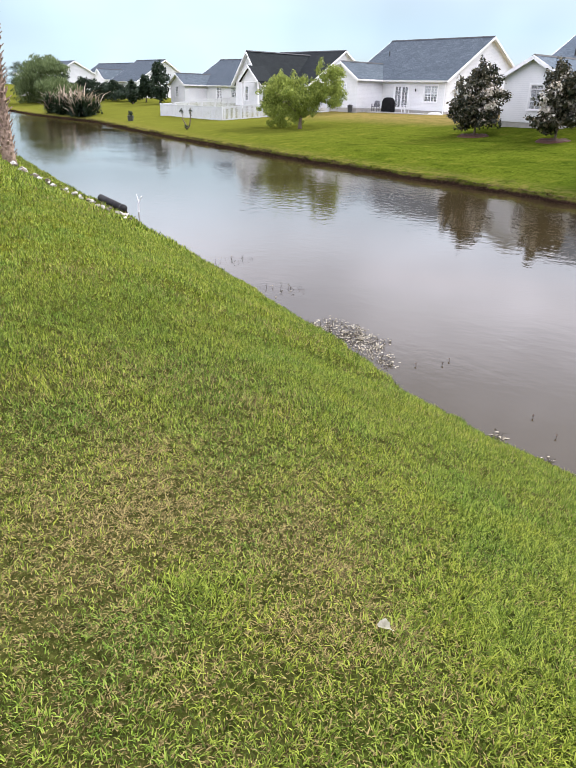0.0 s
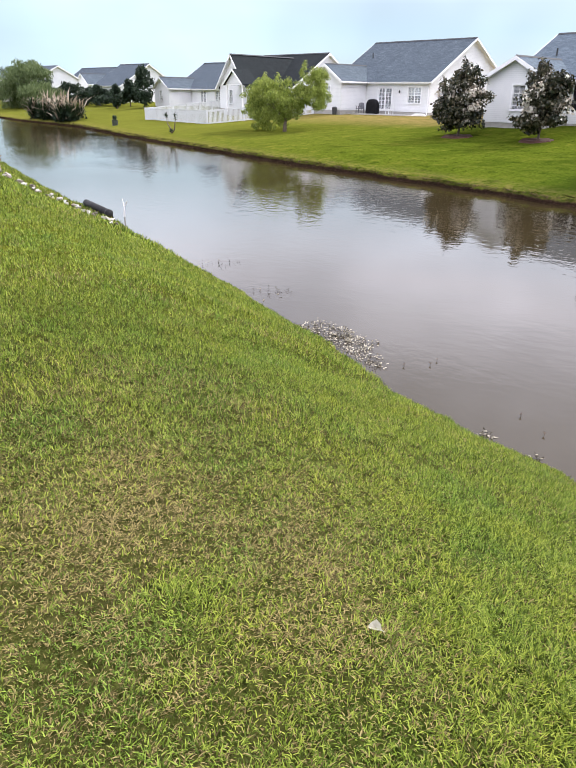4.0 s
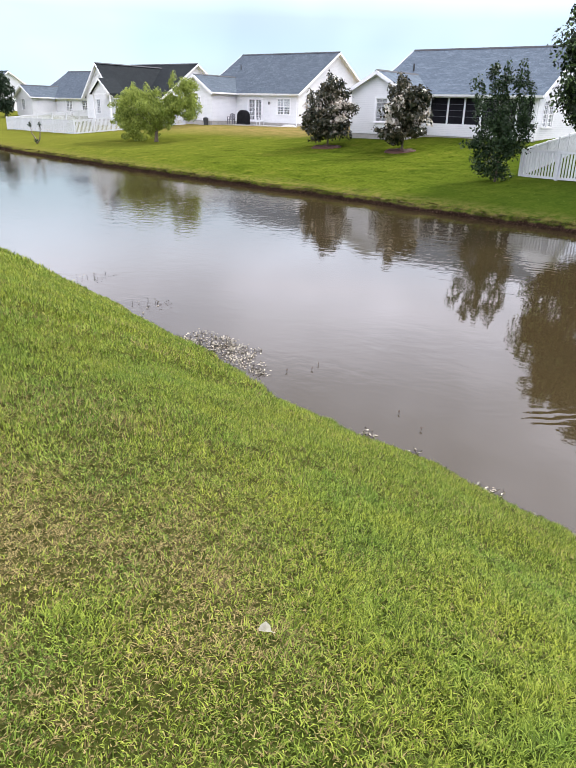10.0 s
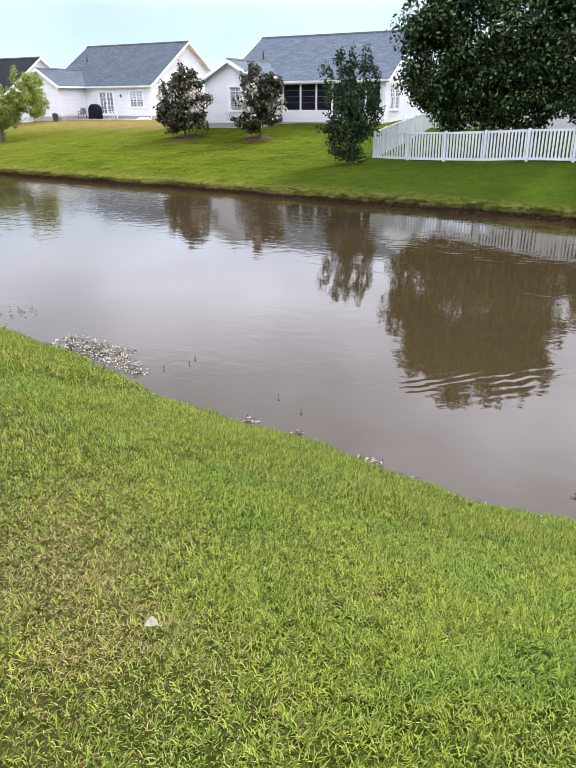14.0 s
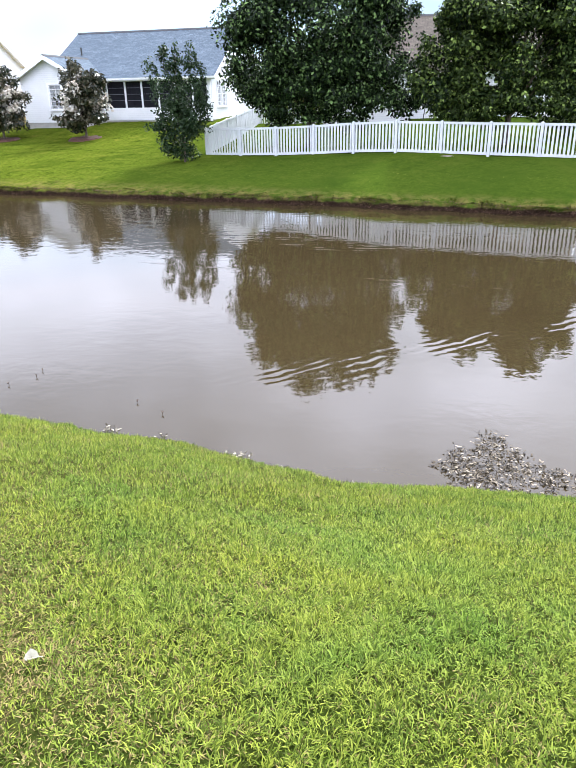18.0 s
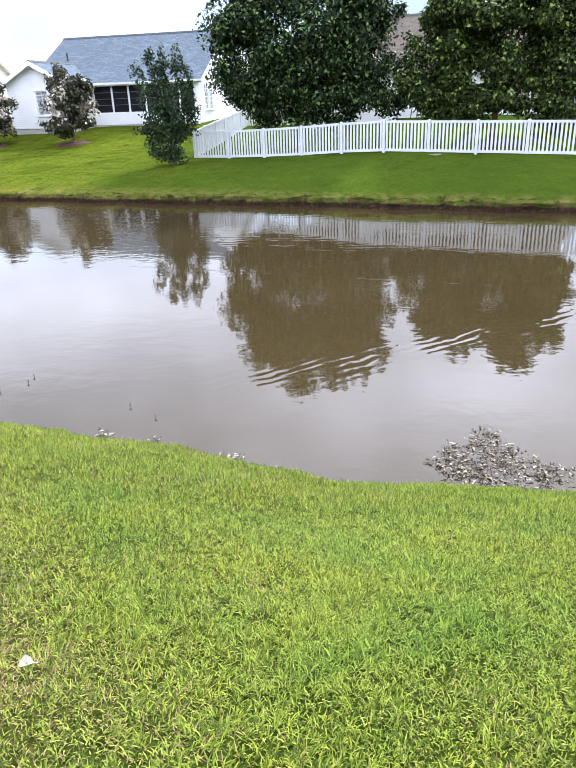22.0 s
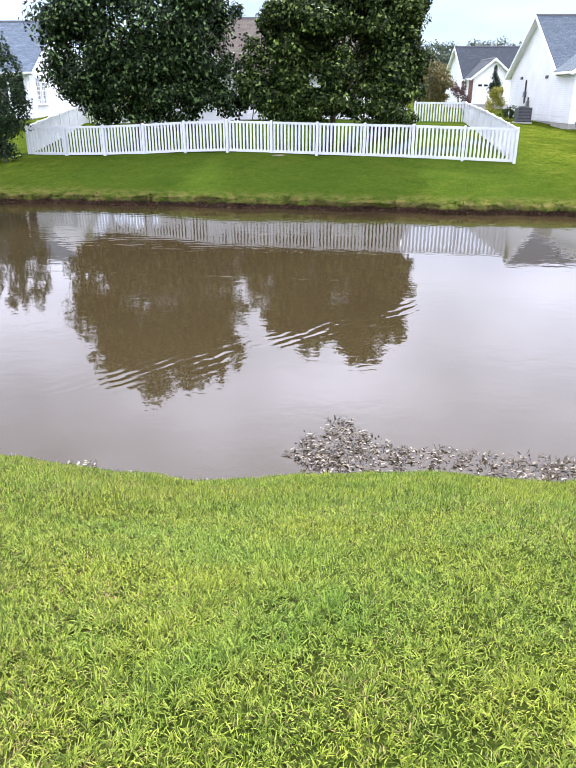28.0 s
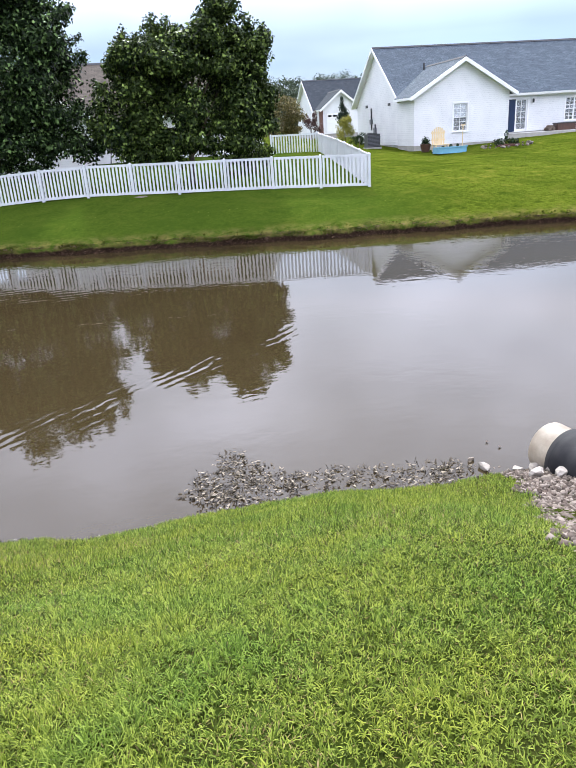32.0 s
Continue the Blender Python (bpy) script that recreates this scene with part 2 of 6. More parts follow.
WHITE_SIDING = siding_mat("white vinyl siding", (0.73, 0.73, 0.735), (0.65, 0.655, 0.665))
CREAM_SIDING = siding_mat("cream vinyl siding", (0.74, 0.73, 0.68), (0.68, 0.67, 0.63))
TRIM = worn("white trim paint", (0.82, 0.82, 0.82), (0.76, 0.76, 0.77), 0.4, 2.0, 0.05)
VINYL = worn("white fence vinyl", (0.62, 0.63, 0.65), (0.53, 0.54, 0.56), 0.35, 1.5, 0.05)
SHINGLE_GREY = shingle_mat("grey shingles", (0.061, 0.076, 0.092), (0.099, 0.120, 0.144), (0.050, 0.061, 0.078))
SHINGLE_BROWN = shingle_mat("brown shingles", (0.075, 0.062, 0.050), (0.105, 0.088, 0.072), (0.060, 0.050, 0.042))
SHINGLE_DARK = shingle_mat("charcoal shingles", (0.014, 0.017, 0.019), (0.022, 0.026, 0.028), (0.011, 0.013, 0.015))
SHINGLE_BLUE = shingle_mat("blue grey shingles", (0.068, 0.087, 0.111), (0.111, 0.137, 0.168), (0.055, 0.071, 0.092))
SHINGLE_SLATE = shingle_mat("slate grey shingles", (0.026, 0.031, 0.040), (0.044, 0.052, 0.064), (0.022, 0.027, 0.035))
RIDGE = worn("ridge cap", (0.035, 0.037, 0.042), (0.05, 0.05, 0.055), 0.9, 3.0)
CONCRETE = worn("concrete", (0.42, 0.40, 0.37), (0.30, 0.29, 0.27), 0.85, 2.5, 0.3, 40)
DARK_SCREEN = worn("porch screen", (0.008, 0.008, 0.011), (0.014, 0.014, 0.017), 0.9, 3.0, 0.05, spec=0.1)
DARK_METAL = worn("dark metal", (0.03, 0.032, 0.035), (0.05, 0.05, 0.052), 0.5, 4.0, 0.1)
BLIND = worn("window blind", (0.70, 0.70, 0.70), (0.62, 0.62, 0.63), 0.7, 2.0, 0.05)
INTERIOR = worn("interior", (0.10, 0.10, 0.10), (0.07, 0.07, 0.07), 0.9, 2.0, 0.05)
SCREEN_BAR = worn("screen bar", (0.10, 0.10, 0.12), (0.14, 0.14, 0.16), 0.5, 3.0, 0.05)
NAVY = worn("navy door", (0.010, 0.022, 0.060), (0.014, 0.030, 0.075), 0.4, 2.0, 0.05)
GLASS = mat("window glass", (0.9, 0.93, 0.95), 0.02)
bsdf(GLASS).inputs["Transmission Weight"].default_value = 0.85
bsdf(GLASS).inputs["IOR"].default_value = 1.45
BARK = worn("grey brown bark", (0.16, 0.12, 0.09), (0.09, 0.07, 0.055), 0.9, 9.0, 0.6, 30)

# lawn: greens broken by yellow and straw, bare soil low on the banks
LAWN = mat("lawn", (0.1, 0.2, 0.03), 1.0, 0, 0.0)


def lawn_colour(m):
    """Thatch under the near blades, its colour darkened for the shade between them, closed turf on the far bank."""
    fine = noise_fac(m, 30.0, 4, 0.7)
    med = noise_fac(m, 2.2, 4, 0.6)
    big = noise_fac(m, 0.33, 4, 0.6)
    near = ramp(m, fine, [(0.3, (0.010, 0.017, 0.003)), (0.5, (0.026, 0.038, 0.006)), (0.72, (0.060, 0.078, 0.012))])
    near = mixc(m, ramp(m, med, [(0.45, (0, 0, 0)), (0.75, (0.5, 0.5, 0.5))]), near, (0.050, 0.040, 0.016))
    g = m.node_tree.nodes.new("ShaderNodeNewGeometry")
    s = m.node_tree.nodes.new("ShaderNodeSeparateXYZ")
    ln(m, g.outputs["Position"], s.inputs[0])
    straw = nd(m, "ShaderNodeMapRange")
    straw.inputs["From Min"].default_value, straw.inputs["From Max"].default_value, straw.inputs["To Max"].default_value = -0.6, -1.8, 0.4
    ln(m, s.outputs["X"], straw.inputs["Value"])
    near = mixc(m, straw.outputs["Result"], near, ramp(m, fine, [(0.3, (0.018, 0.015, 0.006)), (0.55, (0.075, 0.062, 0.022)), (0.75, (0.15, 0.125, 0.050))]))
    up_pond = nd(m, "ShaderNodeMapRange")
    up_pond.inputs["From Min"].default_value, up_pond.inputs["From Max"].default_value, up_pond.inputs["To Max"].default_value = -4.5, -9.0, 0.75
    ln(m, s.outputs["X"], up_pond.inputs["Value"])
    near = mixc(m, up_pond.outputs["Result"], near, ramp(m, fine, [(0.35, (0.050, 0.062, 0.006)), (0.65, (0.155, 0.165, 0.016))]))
    tufts = noise_fac(m, 1.3, 5, 0.7)
    turf = noise_fac(m, 7.0, 4, 0.75)
    far = ramp(m, turf, [(0.3, (0.036, 0.052, 0.005)), (0.5, (0.062, 0.083, 0.008)), (0.72, (0.104, 0.124, 0.015))])
    far = mixc(m, ramp(m, tufts, [(0.53, (0, 0, 0)), (0.68, (0.7, 0.7, 0.7))]), far, (0.130, 0.128, 0.020))
    far = mixc(m, ramp(m, tufts, [(0.32, (0.8, 0.8, 0.8)), (0.45, (0, 0, 0))]), far, (0.020, 0.034, 0.004))
    far = mixc(m, ramp(m, big, [(0.46, (0, 0, 0)), (0.68, (0.7, 0.7, 0.7))]), far, (0.032, 0.050, 0.005))
    side = m.node_tree.nodes.new("ShaderNodeMapRange")
    side.inputs["From Min"].default_value, side.inputs["From Max"].default_value = 14.0, 16.0
    ln(m, s.outputs["Y"], side.inputs["Value"])
    # worn tan strip behind the house with the patio
    worn_y = nd(m, "ShaderNodeMapRange")
    worn_y.inputs["From Min"].default_value, worn_y.inputs["From Max"].default_value = 39.5, 45.0
    ln(m, s.outputs["Y"], worn_y.inputs["Value"])
    worn_x = nd(m, "ShaderNodeMapRange")
    worn_x.inputs["From Min"].default_value, worn_x.inputs["From Max"].default_value = -24.0, -32.0
    ln(m, s.outputs["X"], worn_x.inputs["Value"])
    worn_w = nd(m, "ShaderNodeMapRange")
    worn_w.inputs["From Min"].default_value, worn_w.inputs["From Max"].default_value = -66.0, -56.0
    ln(m, s.outputs["X"], worn_w.inputs["Value"])
    strip = math_n(m, "MULTIPLY", math_n(m, "MULTIPLY", worn_y.outputs["Result"], math_n(m, "MULTIPLY", worn_x.outputs["Result"], worn_w.outputs["Result"])), ramp(m, tufts, [(0.35, (0.45, 0.45, 0.45)), (0.6, (0.95, 0.95, 0.95))]))
    far = mixc(m, strip, far, (0.20, 0.135, 0.060))
    # paler, thinner turf towards the pond's far end, and a dry yellow lip above the cut bank
    thin = nd(m, "ShaderNodeMapRange")
    thin.inputs["From Min"].default_value, thin.inputs["From Max"].default_value, thin.inputs["To Max"].default_value = -26.0, -52.0, 0.55
    ln(m, s.outputs["X"], thin.inputs["Value"])
    far = mixc(m, thin.outputs["Result"], far, (0.135, 0.130, 0.024))
    # turf before the fence coloured darker, standing in for the maples' shade
    maple_shade = nd(m, "ShaderNodeMapRange")
    maple_shade.inputs["From Min"].default_value, maple_shade.inputs["From Max"].default_value, maple_shade.inputs["To Max"].default_value = -18.0, -8.0, 0.68
    ln(m, s.outputs["X"], maple_shade.inputs["Value"])
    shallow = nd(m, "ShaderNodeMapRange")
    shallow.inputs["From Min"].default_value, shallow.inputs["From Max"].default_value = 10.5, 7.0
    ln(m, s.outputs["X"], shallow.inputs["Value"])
    far = mixc(m, math_n(m, "MULTIPLY", maple_shade.outputs["Result"], shallow.outputs["Result"]), far, (0.034, 0.060, 0.008))
    lip = nd(m, "ShaderNodeMapRange")
    lip.inputs["From Min"].default_value, lip.inputs["From Max"].default_value, lip.inputs["To Max"].default_value = 0.46, 0.30, 0.6
    ln(m, s.outputs["Z"], lip.inputs["Value"])
    far = mixc(m, math_n(m, "MULTIPLY", lip.outputs["Result"], ramp(m, noise_fac(m, 3.1, 5, 0.75), [(0.42, (0, 0, 0)), (0.6, (1, 1, 1))])), far, (0.17, 0.135, 0.045))
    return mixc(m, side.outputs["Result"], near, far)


_col = lawn_colour(LAWN)
_g = LAWN.node_tree.nodes.new("ShaderNodeNewGeometry")
_s = LAWN.node_tree.nodes.new("ShaderNodeSeparateXYZ")
ln(LAWN, _g.outputs["Position"], _s.inputs[0])
_edge = math_n(LAWN, "ADD", _s.outputs["Z"], math_n(LAWN, "MULTIPLY", noise_fac(LAWN, 3.0, 4), -0.20))
_soil = ramp(LAWN, noise_fac(LAWN, 14.0, 4, 0.7), [(0.3, (0.008, 0.006, 0.004)), (0.55, (0.034, 0.021, 0.014)), (0.75, (0.12, 0.074, 0.050))])
_m = LAWN.node_tree.nodes.new("ShaderNodeMapRange")
for _k, _v in (("From Min", 0.02), ("From Max", 0.08)):
    _m.inputs[_k].default_value = _v
ln(LAWN, _edge, _m.inputs["Value"])
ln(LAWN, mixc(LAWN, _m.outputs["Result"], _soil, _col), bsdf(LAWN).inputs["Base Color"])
bump(LAWN, noise_fac(LAWN, 22.0, 5, 0.7), 0.9, 0.05)

# murky pond water with small ripples
WATER = mat("pond water", (0.075, 0.050, 0.028), 0.015, 0, 0.5)
bsdf(WATER).inputs["IOR"].default_value = 1.34
_wv = pos(WATER, (1.0, 1.15, 1.0))
_far = math_n(WATER, "ADD", noise_fac(WATER, 2.6, 2, 0.5, _wv), math_n(WATER, "MULTIPLY", noise_fac(WATER, 8.0, 2, 0.5, _wv), 0.35))
_calm = noise_fac(WATER, 0.13, 2, 0.5)
_amt = ramp(WATER, _calm, [(0.34, (0.10, 0.10, 0.10)), (0.62, (0.42, 0.42, 0.42))])
_wg = WATER.node_tree.nodes.new("ShaderNodeNewGeometry")
_ws = WATER.node_tree.nodes.new("ShaderNodeSeparateXYZ")
ln(WATER, _wg.outputs["Position"], _ws.inputs[0])
_breeze = WATER.node_tree.nodes.new("ShaderNodeMapRange")     # ruffled by a breeze up the pond
for _k, _v in (("From Min", -5.0), ("From Max", -20.0), ("To Min", 0.26), ("To Max", 0.62)):
    _breeze.inputs[_k].default_value = _v
ln(WATER, _ws.outputs["X"], _breeze.inputs["Value"])
_shore = WATER.node_tree.nodes.new("ShaderNodeMapRange")      # and along the far shore
for _k, _v in (("From Min", 14.0), ("From Max", 24.0), ("To Min", 1.0), ("To Max", 1.9)):
    _shore.inputs[_k].default_value = _v
ln(WATER, _ws.outputs["Y"], _shore.inputs["Value"])
_swell = math_n(WATER, "MULTIPLY", math_n(WATER, "MULTIPLY", math_n(WATER, "MULTIPLY", _far, _amt), _breeze.outputs["Result"]), _shore.outputs["Result"])


def ripple_train(ax, ay, bx, by, width, wave, skew, height):
    """A band of small parallel waves on the water from (ax, ay) to (bx, by); skew: the crests' turn from the band, in degrees."""
    length = math.hypot(bx - ax, by - ay)
    ux, uy = (bx - ax) / length, (by - ay) / length
    k = math.atan2(uy, ux) + radians(skew)

    def along(dx, dy):
        return math_n(WATER, "ADD", math_n(WATER, "MULTIPLY", math_n(WATER, "SUBTRACT", _ws.outputs["X"], ax), dx),
                      math_n(WATER, "MULTIPLY", math_n(WATER, "SUBTRACT", _ws.outputs["Y"], ay), dy))

    across = math_n(WATER, "DIVIDE", along(-uy, ux), width)
    env = math_n(WATER, "POWER", 2.718, math_n(WATER, "MULTIPLY", math_n(WATER, "MULTIPLY", across, across), -1.0))
    ends = WATER.node_tree.nodes.new("ShaderNodeMapRange")
    ends.interpolation_type = "SMOOTHSTEP"
    far_from_mid = math_n(WATER, "ABSOLUTE", math_n(WATER, "SUBTRACT", along(ux, uy), length / 2))
    for key, value in (("From Min", length / 2), ("From Max", length / 4)):
        ends.inputs[key].default_value = value
    ln(WATER, far_from_mid, ends.inputs["Value"])
    bend = math_n(WATER, "MULTIPLY", noise_fac(WATER, 1.6, 2, 0.5), 9.0)
    env = math_n(WATER, "MULTIPLY", env, ramp(WATER, noise_fac(WATER, 1.3, 2, 0.5), [(0.40, (0, 0, 0)), (0.62, (1, 1, 1))]))
    crest = math_n(WATER, "SINE", math_n(WATER, "ADD", math_n(WATER, "MULTIPLY", along(-math.sin(k), math.cos(k)), 2 * math.pi / wave), bend))
    return math_n(WATER, "MULTIPLY", math_n(WATER, "MULTIPLY", env, ends.outputs["Result"]), math_n(WATER, "MULTIPLY", crest, height))


for _t in ((-3.4, 6.9, 3.2, 12.0, 0.34, 0.19, 10, 0.075), (-8.0, 14.0, 4.6, 12.6, 0.05, 0.14, 25, 0.05), (-8.5, 17.6, -1.0, 15.8, 0.6, 0.30, 18, 0.05)):
    _swell = math_n(WATER, "ADD", _swell, ripple_train(*_t))
bump(WATER, _swell, 0.6, 0.05)
_murk = ramp(WATER, noise_fac(WATER, 0.25, 3), [(0.3, (0.034, 0.025, 0.011)), (0.7, (0.028, 0.020, 0.009))])
ln(WATER, _murk, bsdf(WATER).inputs["Base Color"])


# ---------------------------------------------------------------- mesh helpers
def part(name, bm, material, parent=None, label="", smooth=False):
    """One mesh object from a bmesh, under a thing or a part."""
    me = bpy.data.meshes.new(name)
    bm.to_mesh(me)
    bm.free()
    me.materials.append(material)
    if smooth:
        for p in me.polygons:
            p.use_smooth = True
    ob = new(name, me)
    if parent:
        ob.parent = parent
    if label:
        ob["label"] = label
    return ob


def shared(name, me, parent, m):
    ob = new(name, me)
    ob.parent = parent
    ob.matrix_basis = m
    return ob


def thing(name, label, category, group="", at=(0, 0, 0), rz=0):
    ob = new(name)
    ob.empty_display_size = 0.2
    ob.matrix_basis = pose(*at, 0, 0, rz)
    return tagged(ob, label, category, group)


def box(bm, x0, x1, y0, y1, z0, z1, m=None):
    vs = [bm.verts.new((x, y, z)) for z in (z0, z1) for y in (y0, y1) for x in (x0, x1)]
    if m is not None:
        for v in vs:
            v.co = m @ v.co
    for f in ((0, 2, 3, 1), (4, 5, 7, 6), (0, 1, 5, 4), (2, 6, 7, 3), (0, 4, 6, 2), (1, 3, 7, 5)):
        bm.faces.new([vs[i] for i in f])
    return vs


def bbox(*a, m=None):
    bm = bmesh.new()
    box(bm, *a, m=m)
    return bm


def prism(bm, pts, way, m=None):
    """A closed solid: polygon pts swept along way."""
    way = Vector(way)
    a = [Vector(p) for p in pts]
    b = [p + way for p in a]
    if m is not None:
        a, b = [m @ p for p in a], [m @ p for p in b]
    va, vb = [bm.verts.new(p) for p in a], [bm.verts.new(p) for p in b]
    n = len(pts)
    bm.faces.new(va)
    bm.faces.new(list(reversed(vb)))
    for i in range(n):
        bm.faces.new((va[i], vb[i], vb[(i + 1) % n], va[(i + 1) % n]))
    bmesh.ops.recalc_face_normals(bm, faces=bm.faces[:])


def tube(bm, pts, radii, sides=8, cap=True):
    """A tapered round limb along pts."""
    rings = []
    for i, p in enumerate(pts):
        p = Vector(p)
        d = (Vector(pts[min(i + 1, len(pts) - 1)]) - Vector(pts[max(i - 1, 0)])).normalized()
        u = d.cross(Vector((0.3, 1, 0.1))).normalized()
        v = d.cross(u)
        rings.append([bm.verts.new(p + (u * math.cos(a) + v * math.sin(a)) * radii[i]) for a in (2 * math.pi * k / sides for k in range(sides))])
    for r, s in zip(rings, rings[1:]):
        for k in range(sides):
            bm.faces.new((r[k], r[(k + 1) % sides], s[(k + 1) % sides], s[k]))
    if cap:
        bm.faces.new(list(reversed(rings[0])))
        bm.faces.new(rings[-1])
    bmesh.ops.recalc_face_normals(bm, faces=bm.faces[:])


def mesh_np(name, verts, faces, material, parent=None, smooth=False):
    """A large mesh from arrays: faces all with the same corner count."""
    me = bpy.data.meshes.new(name)
    n, k = faces.shape
    me.vertices.add(len(verts))
    me.vertices.foreach_set("co", verts.astype(np.float32).ravel())
    me.loops.add(n * k)
    me.loops.foreach_set("vertex_index", faces.astype(np.int32).ravel())
    me.polygons.add(n)
    me.polygons.foreach_set("loop_start", np.arange(0, n * k, k, dtype=np.int32))
    me.update(calc_edges=True)
    me.materials.append(material)
    if smooth:
        me.polygons.foreach_set("use_smooth", np.ones(n, dtype=bool))
    ob = new(name, me)
    if parent:
        ob.parent = parent
    return ob


# ---------------------------------------------------------------- ground, water
NEAR_X = [-400, -130, -90, -60, -33.1, -26.6, -18.7, -12.2, -9.0, -6.8, -4.9, -3.6, -2.4, -0.8, 0.2, 1.2, 2.1, 2.7, 3.2, 4.2, 8, 400]
NEAR_Y = [60, 28, 23, 17.2, 11.85, 10.5, 9.2, 7.85, 7.15, 6.65, 6.05, 5.85, 5.75, 5.45, 5.5, 5.58, 5.5, 5.5, 5.5, 5.42, 5.4, 5.4]
FAR_X = [-400, -130, -89, -73, -50, -36, -28, -21, -16, -10, -5, 0, 4, 8.5, 13.2, 20, 40, 120, 400]
FAR_Y = [70, 39, 33, 33.0, 28.5, 26.2, 25.1, 24.4, 24.1, 23.3, 22.8, 22.0, 21.3, 20.8, 20.2, 19.6, 18.5, 18, 18]


def wob(x, k):
    return 0.10 * math.sin(1.7 * x + k) + 0.07 * math.sin(4.3 * x + 2.1 * k) + 0.04 * math.sin(9.1 * x + k)


def y_near(x):
    return float(np.interp(x, NEAR_X, NEAR_Y)) + 0.35 * wob(x, 0.4)


def y_far(x):
    return float(np.interp(x, FAR_X, FAR_Y)) + 0.9 * wob(x, 2.0)


NEAR_PROFILE = ([-0.6, -0.25, 0, 0.08, 0.3, 1.0, 2.0, 3.0, 3.6, 4.4, 5.5, 8, 400], [-0.7, -0.18, 0.0, 0.06, 0.17, 0.52, 1.0, 1.42, 1.60, 1.76, 1.86, 1.95, 2.0])


LOW_PROFILE = ([-0.6, -0.25, 0, 0.08, 0.3, 1.0, 1.3, 2.0, 2.7, 3.3, 4.4, 5.5, 8, 400], [-0.7, -0.18, 0.0, 0.05, 0.11, 0.27, 0.36, 0.74, 1.10, 1.38, 1.70, 1.84, 1.95, 2.0])


def bank_z(s, x):
    """Height of the near bank, s metres in from the water: a low shelf up the pond, a shallow swale by the pipe."""
    k = np.interp(x, [-19, -14], [1, 0])
    z = np.interp(s, *LOW_PROFILE) * k + np.interp(s, *NEAR_PROFILE) * (1 - k)
    return np.where(s > 0, z * np.interp(x, [1.9, 3.1], [1, 0.66]), z)


def z_near(s, x=0.0):
    return float(bank_z(s, x))


TILT_X = [-60, -26, -21, -12, -9.7, -7.9, -6.3, -5, -3.6, -2, 0, 4, 8, 12, 20]
TILT_Z = [-0.13, -0.02, -0.09, -0.03, 0.01, 0.09, 0.17, 0.25, 0.37, 0.38, 0.36, 0.35, 0.31, 0.25, 0.15]


def z_far(d, x):
    if d < 0:
        return max(-0.7, d * 2.0)
    cut = float(np.interp(d, [0, 0.05, 0.12, 0.4, 2.5], [-0.05, 0.13, 0.22, 0.28, 0.44]))
    rise = float(np.interp(d, [0, 20, 26, 400], [0, 1.50, 1.62, 2.2]))
    tilt = float(np.interp(x, TILT_X, TILT_Z))
    dip = float(np.interp(x, [9.5, 13, 16, 22, 27], [0, -0.32, -0.46, -0.2, 0])) * float(np.interp(d, [8, 17, 24, 40], [0, 1, 1, 0]))
    dip += 0.26 * float(np.interp(x, [-33, -28.5, -14, -11], [0, 1, 1, 0])) * float(np.interp(d, [12.5, 15, 24, 40], [0, 1, 1, 0]))
    return cut + rise + dip + tilt * float(np.interp(d, [0, 5, 14, 22], [0, 1, 1, 0.3]))


def z_ground(x, y):
    if y < (y_near(x) + y_far(x)) / 2:
        return z_near(y_near(x) - y, x)
    return z_far(y - y_far(x), x)


NEAR_BANK = {}


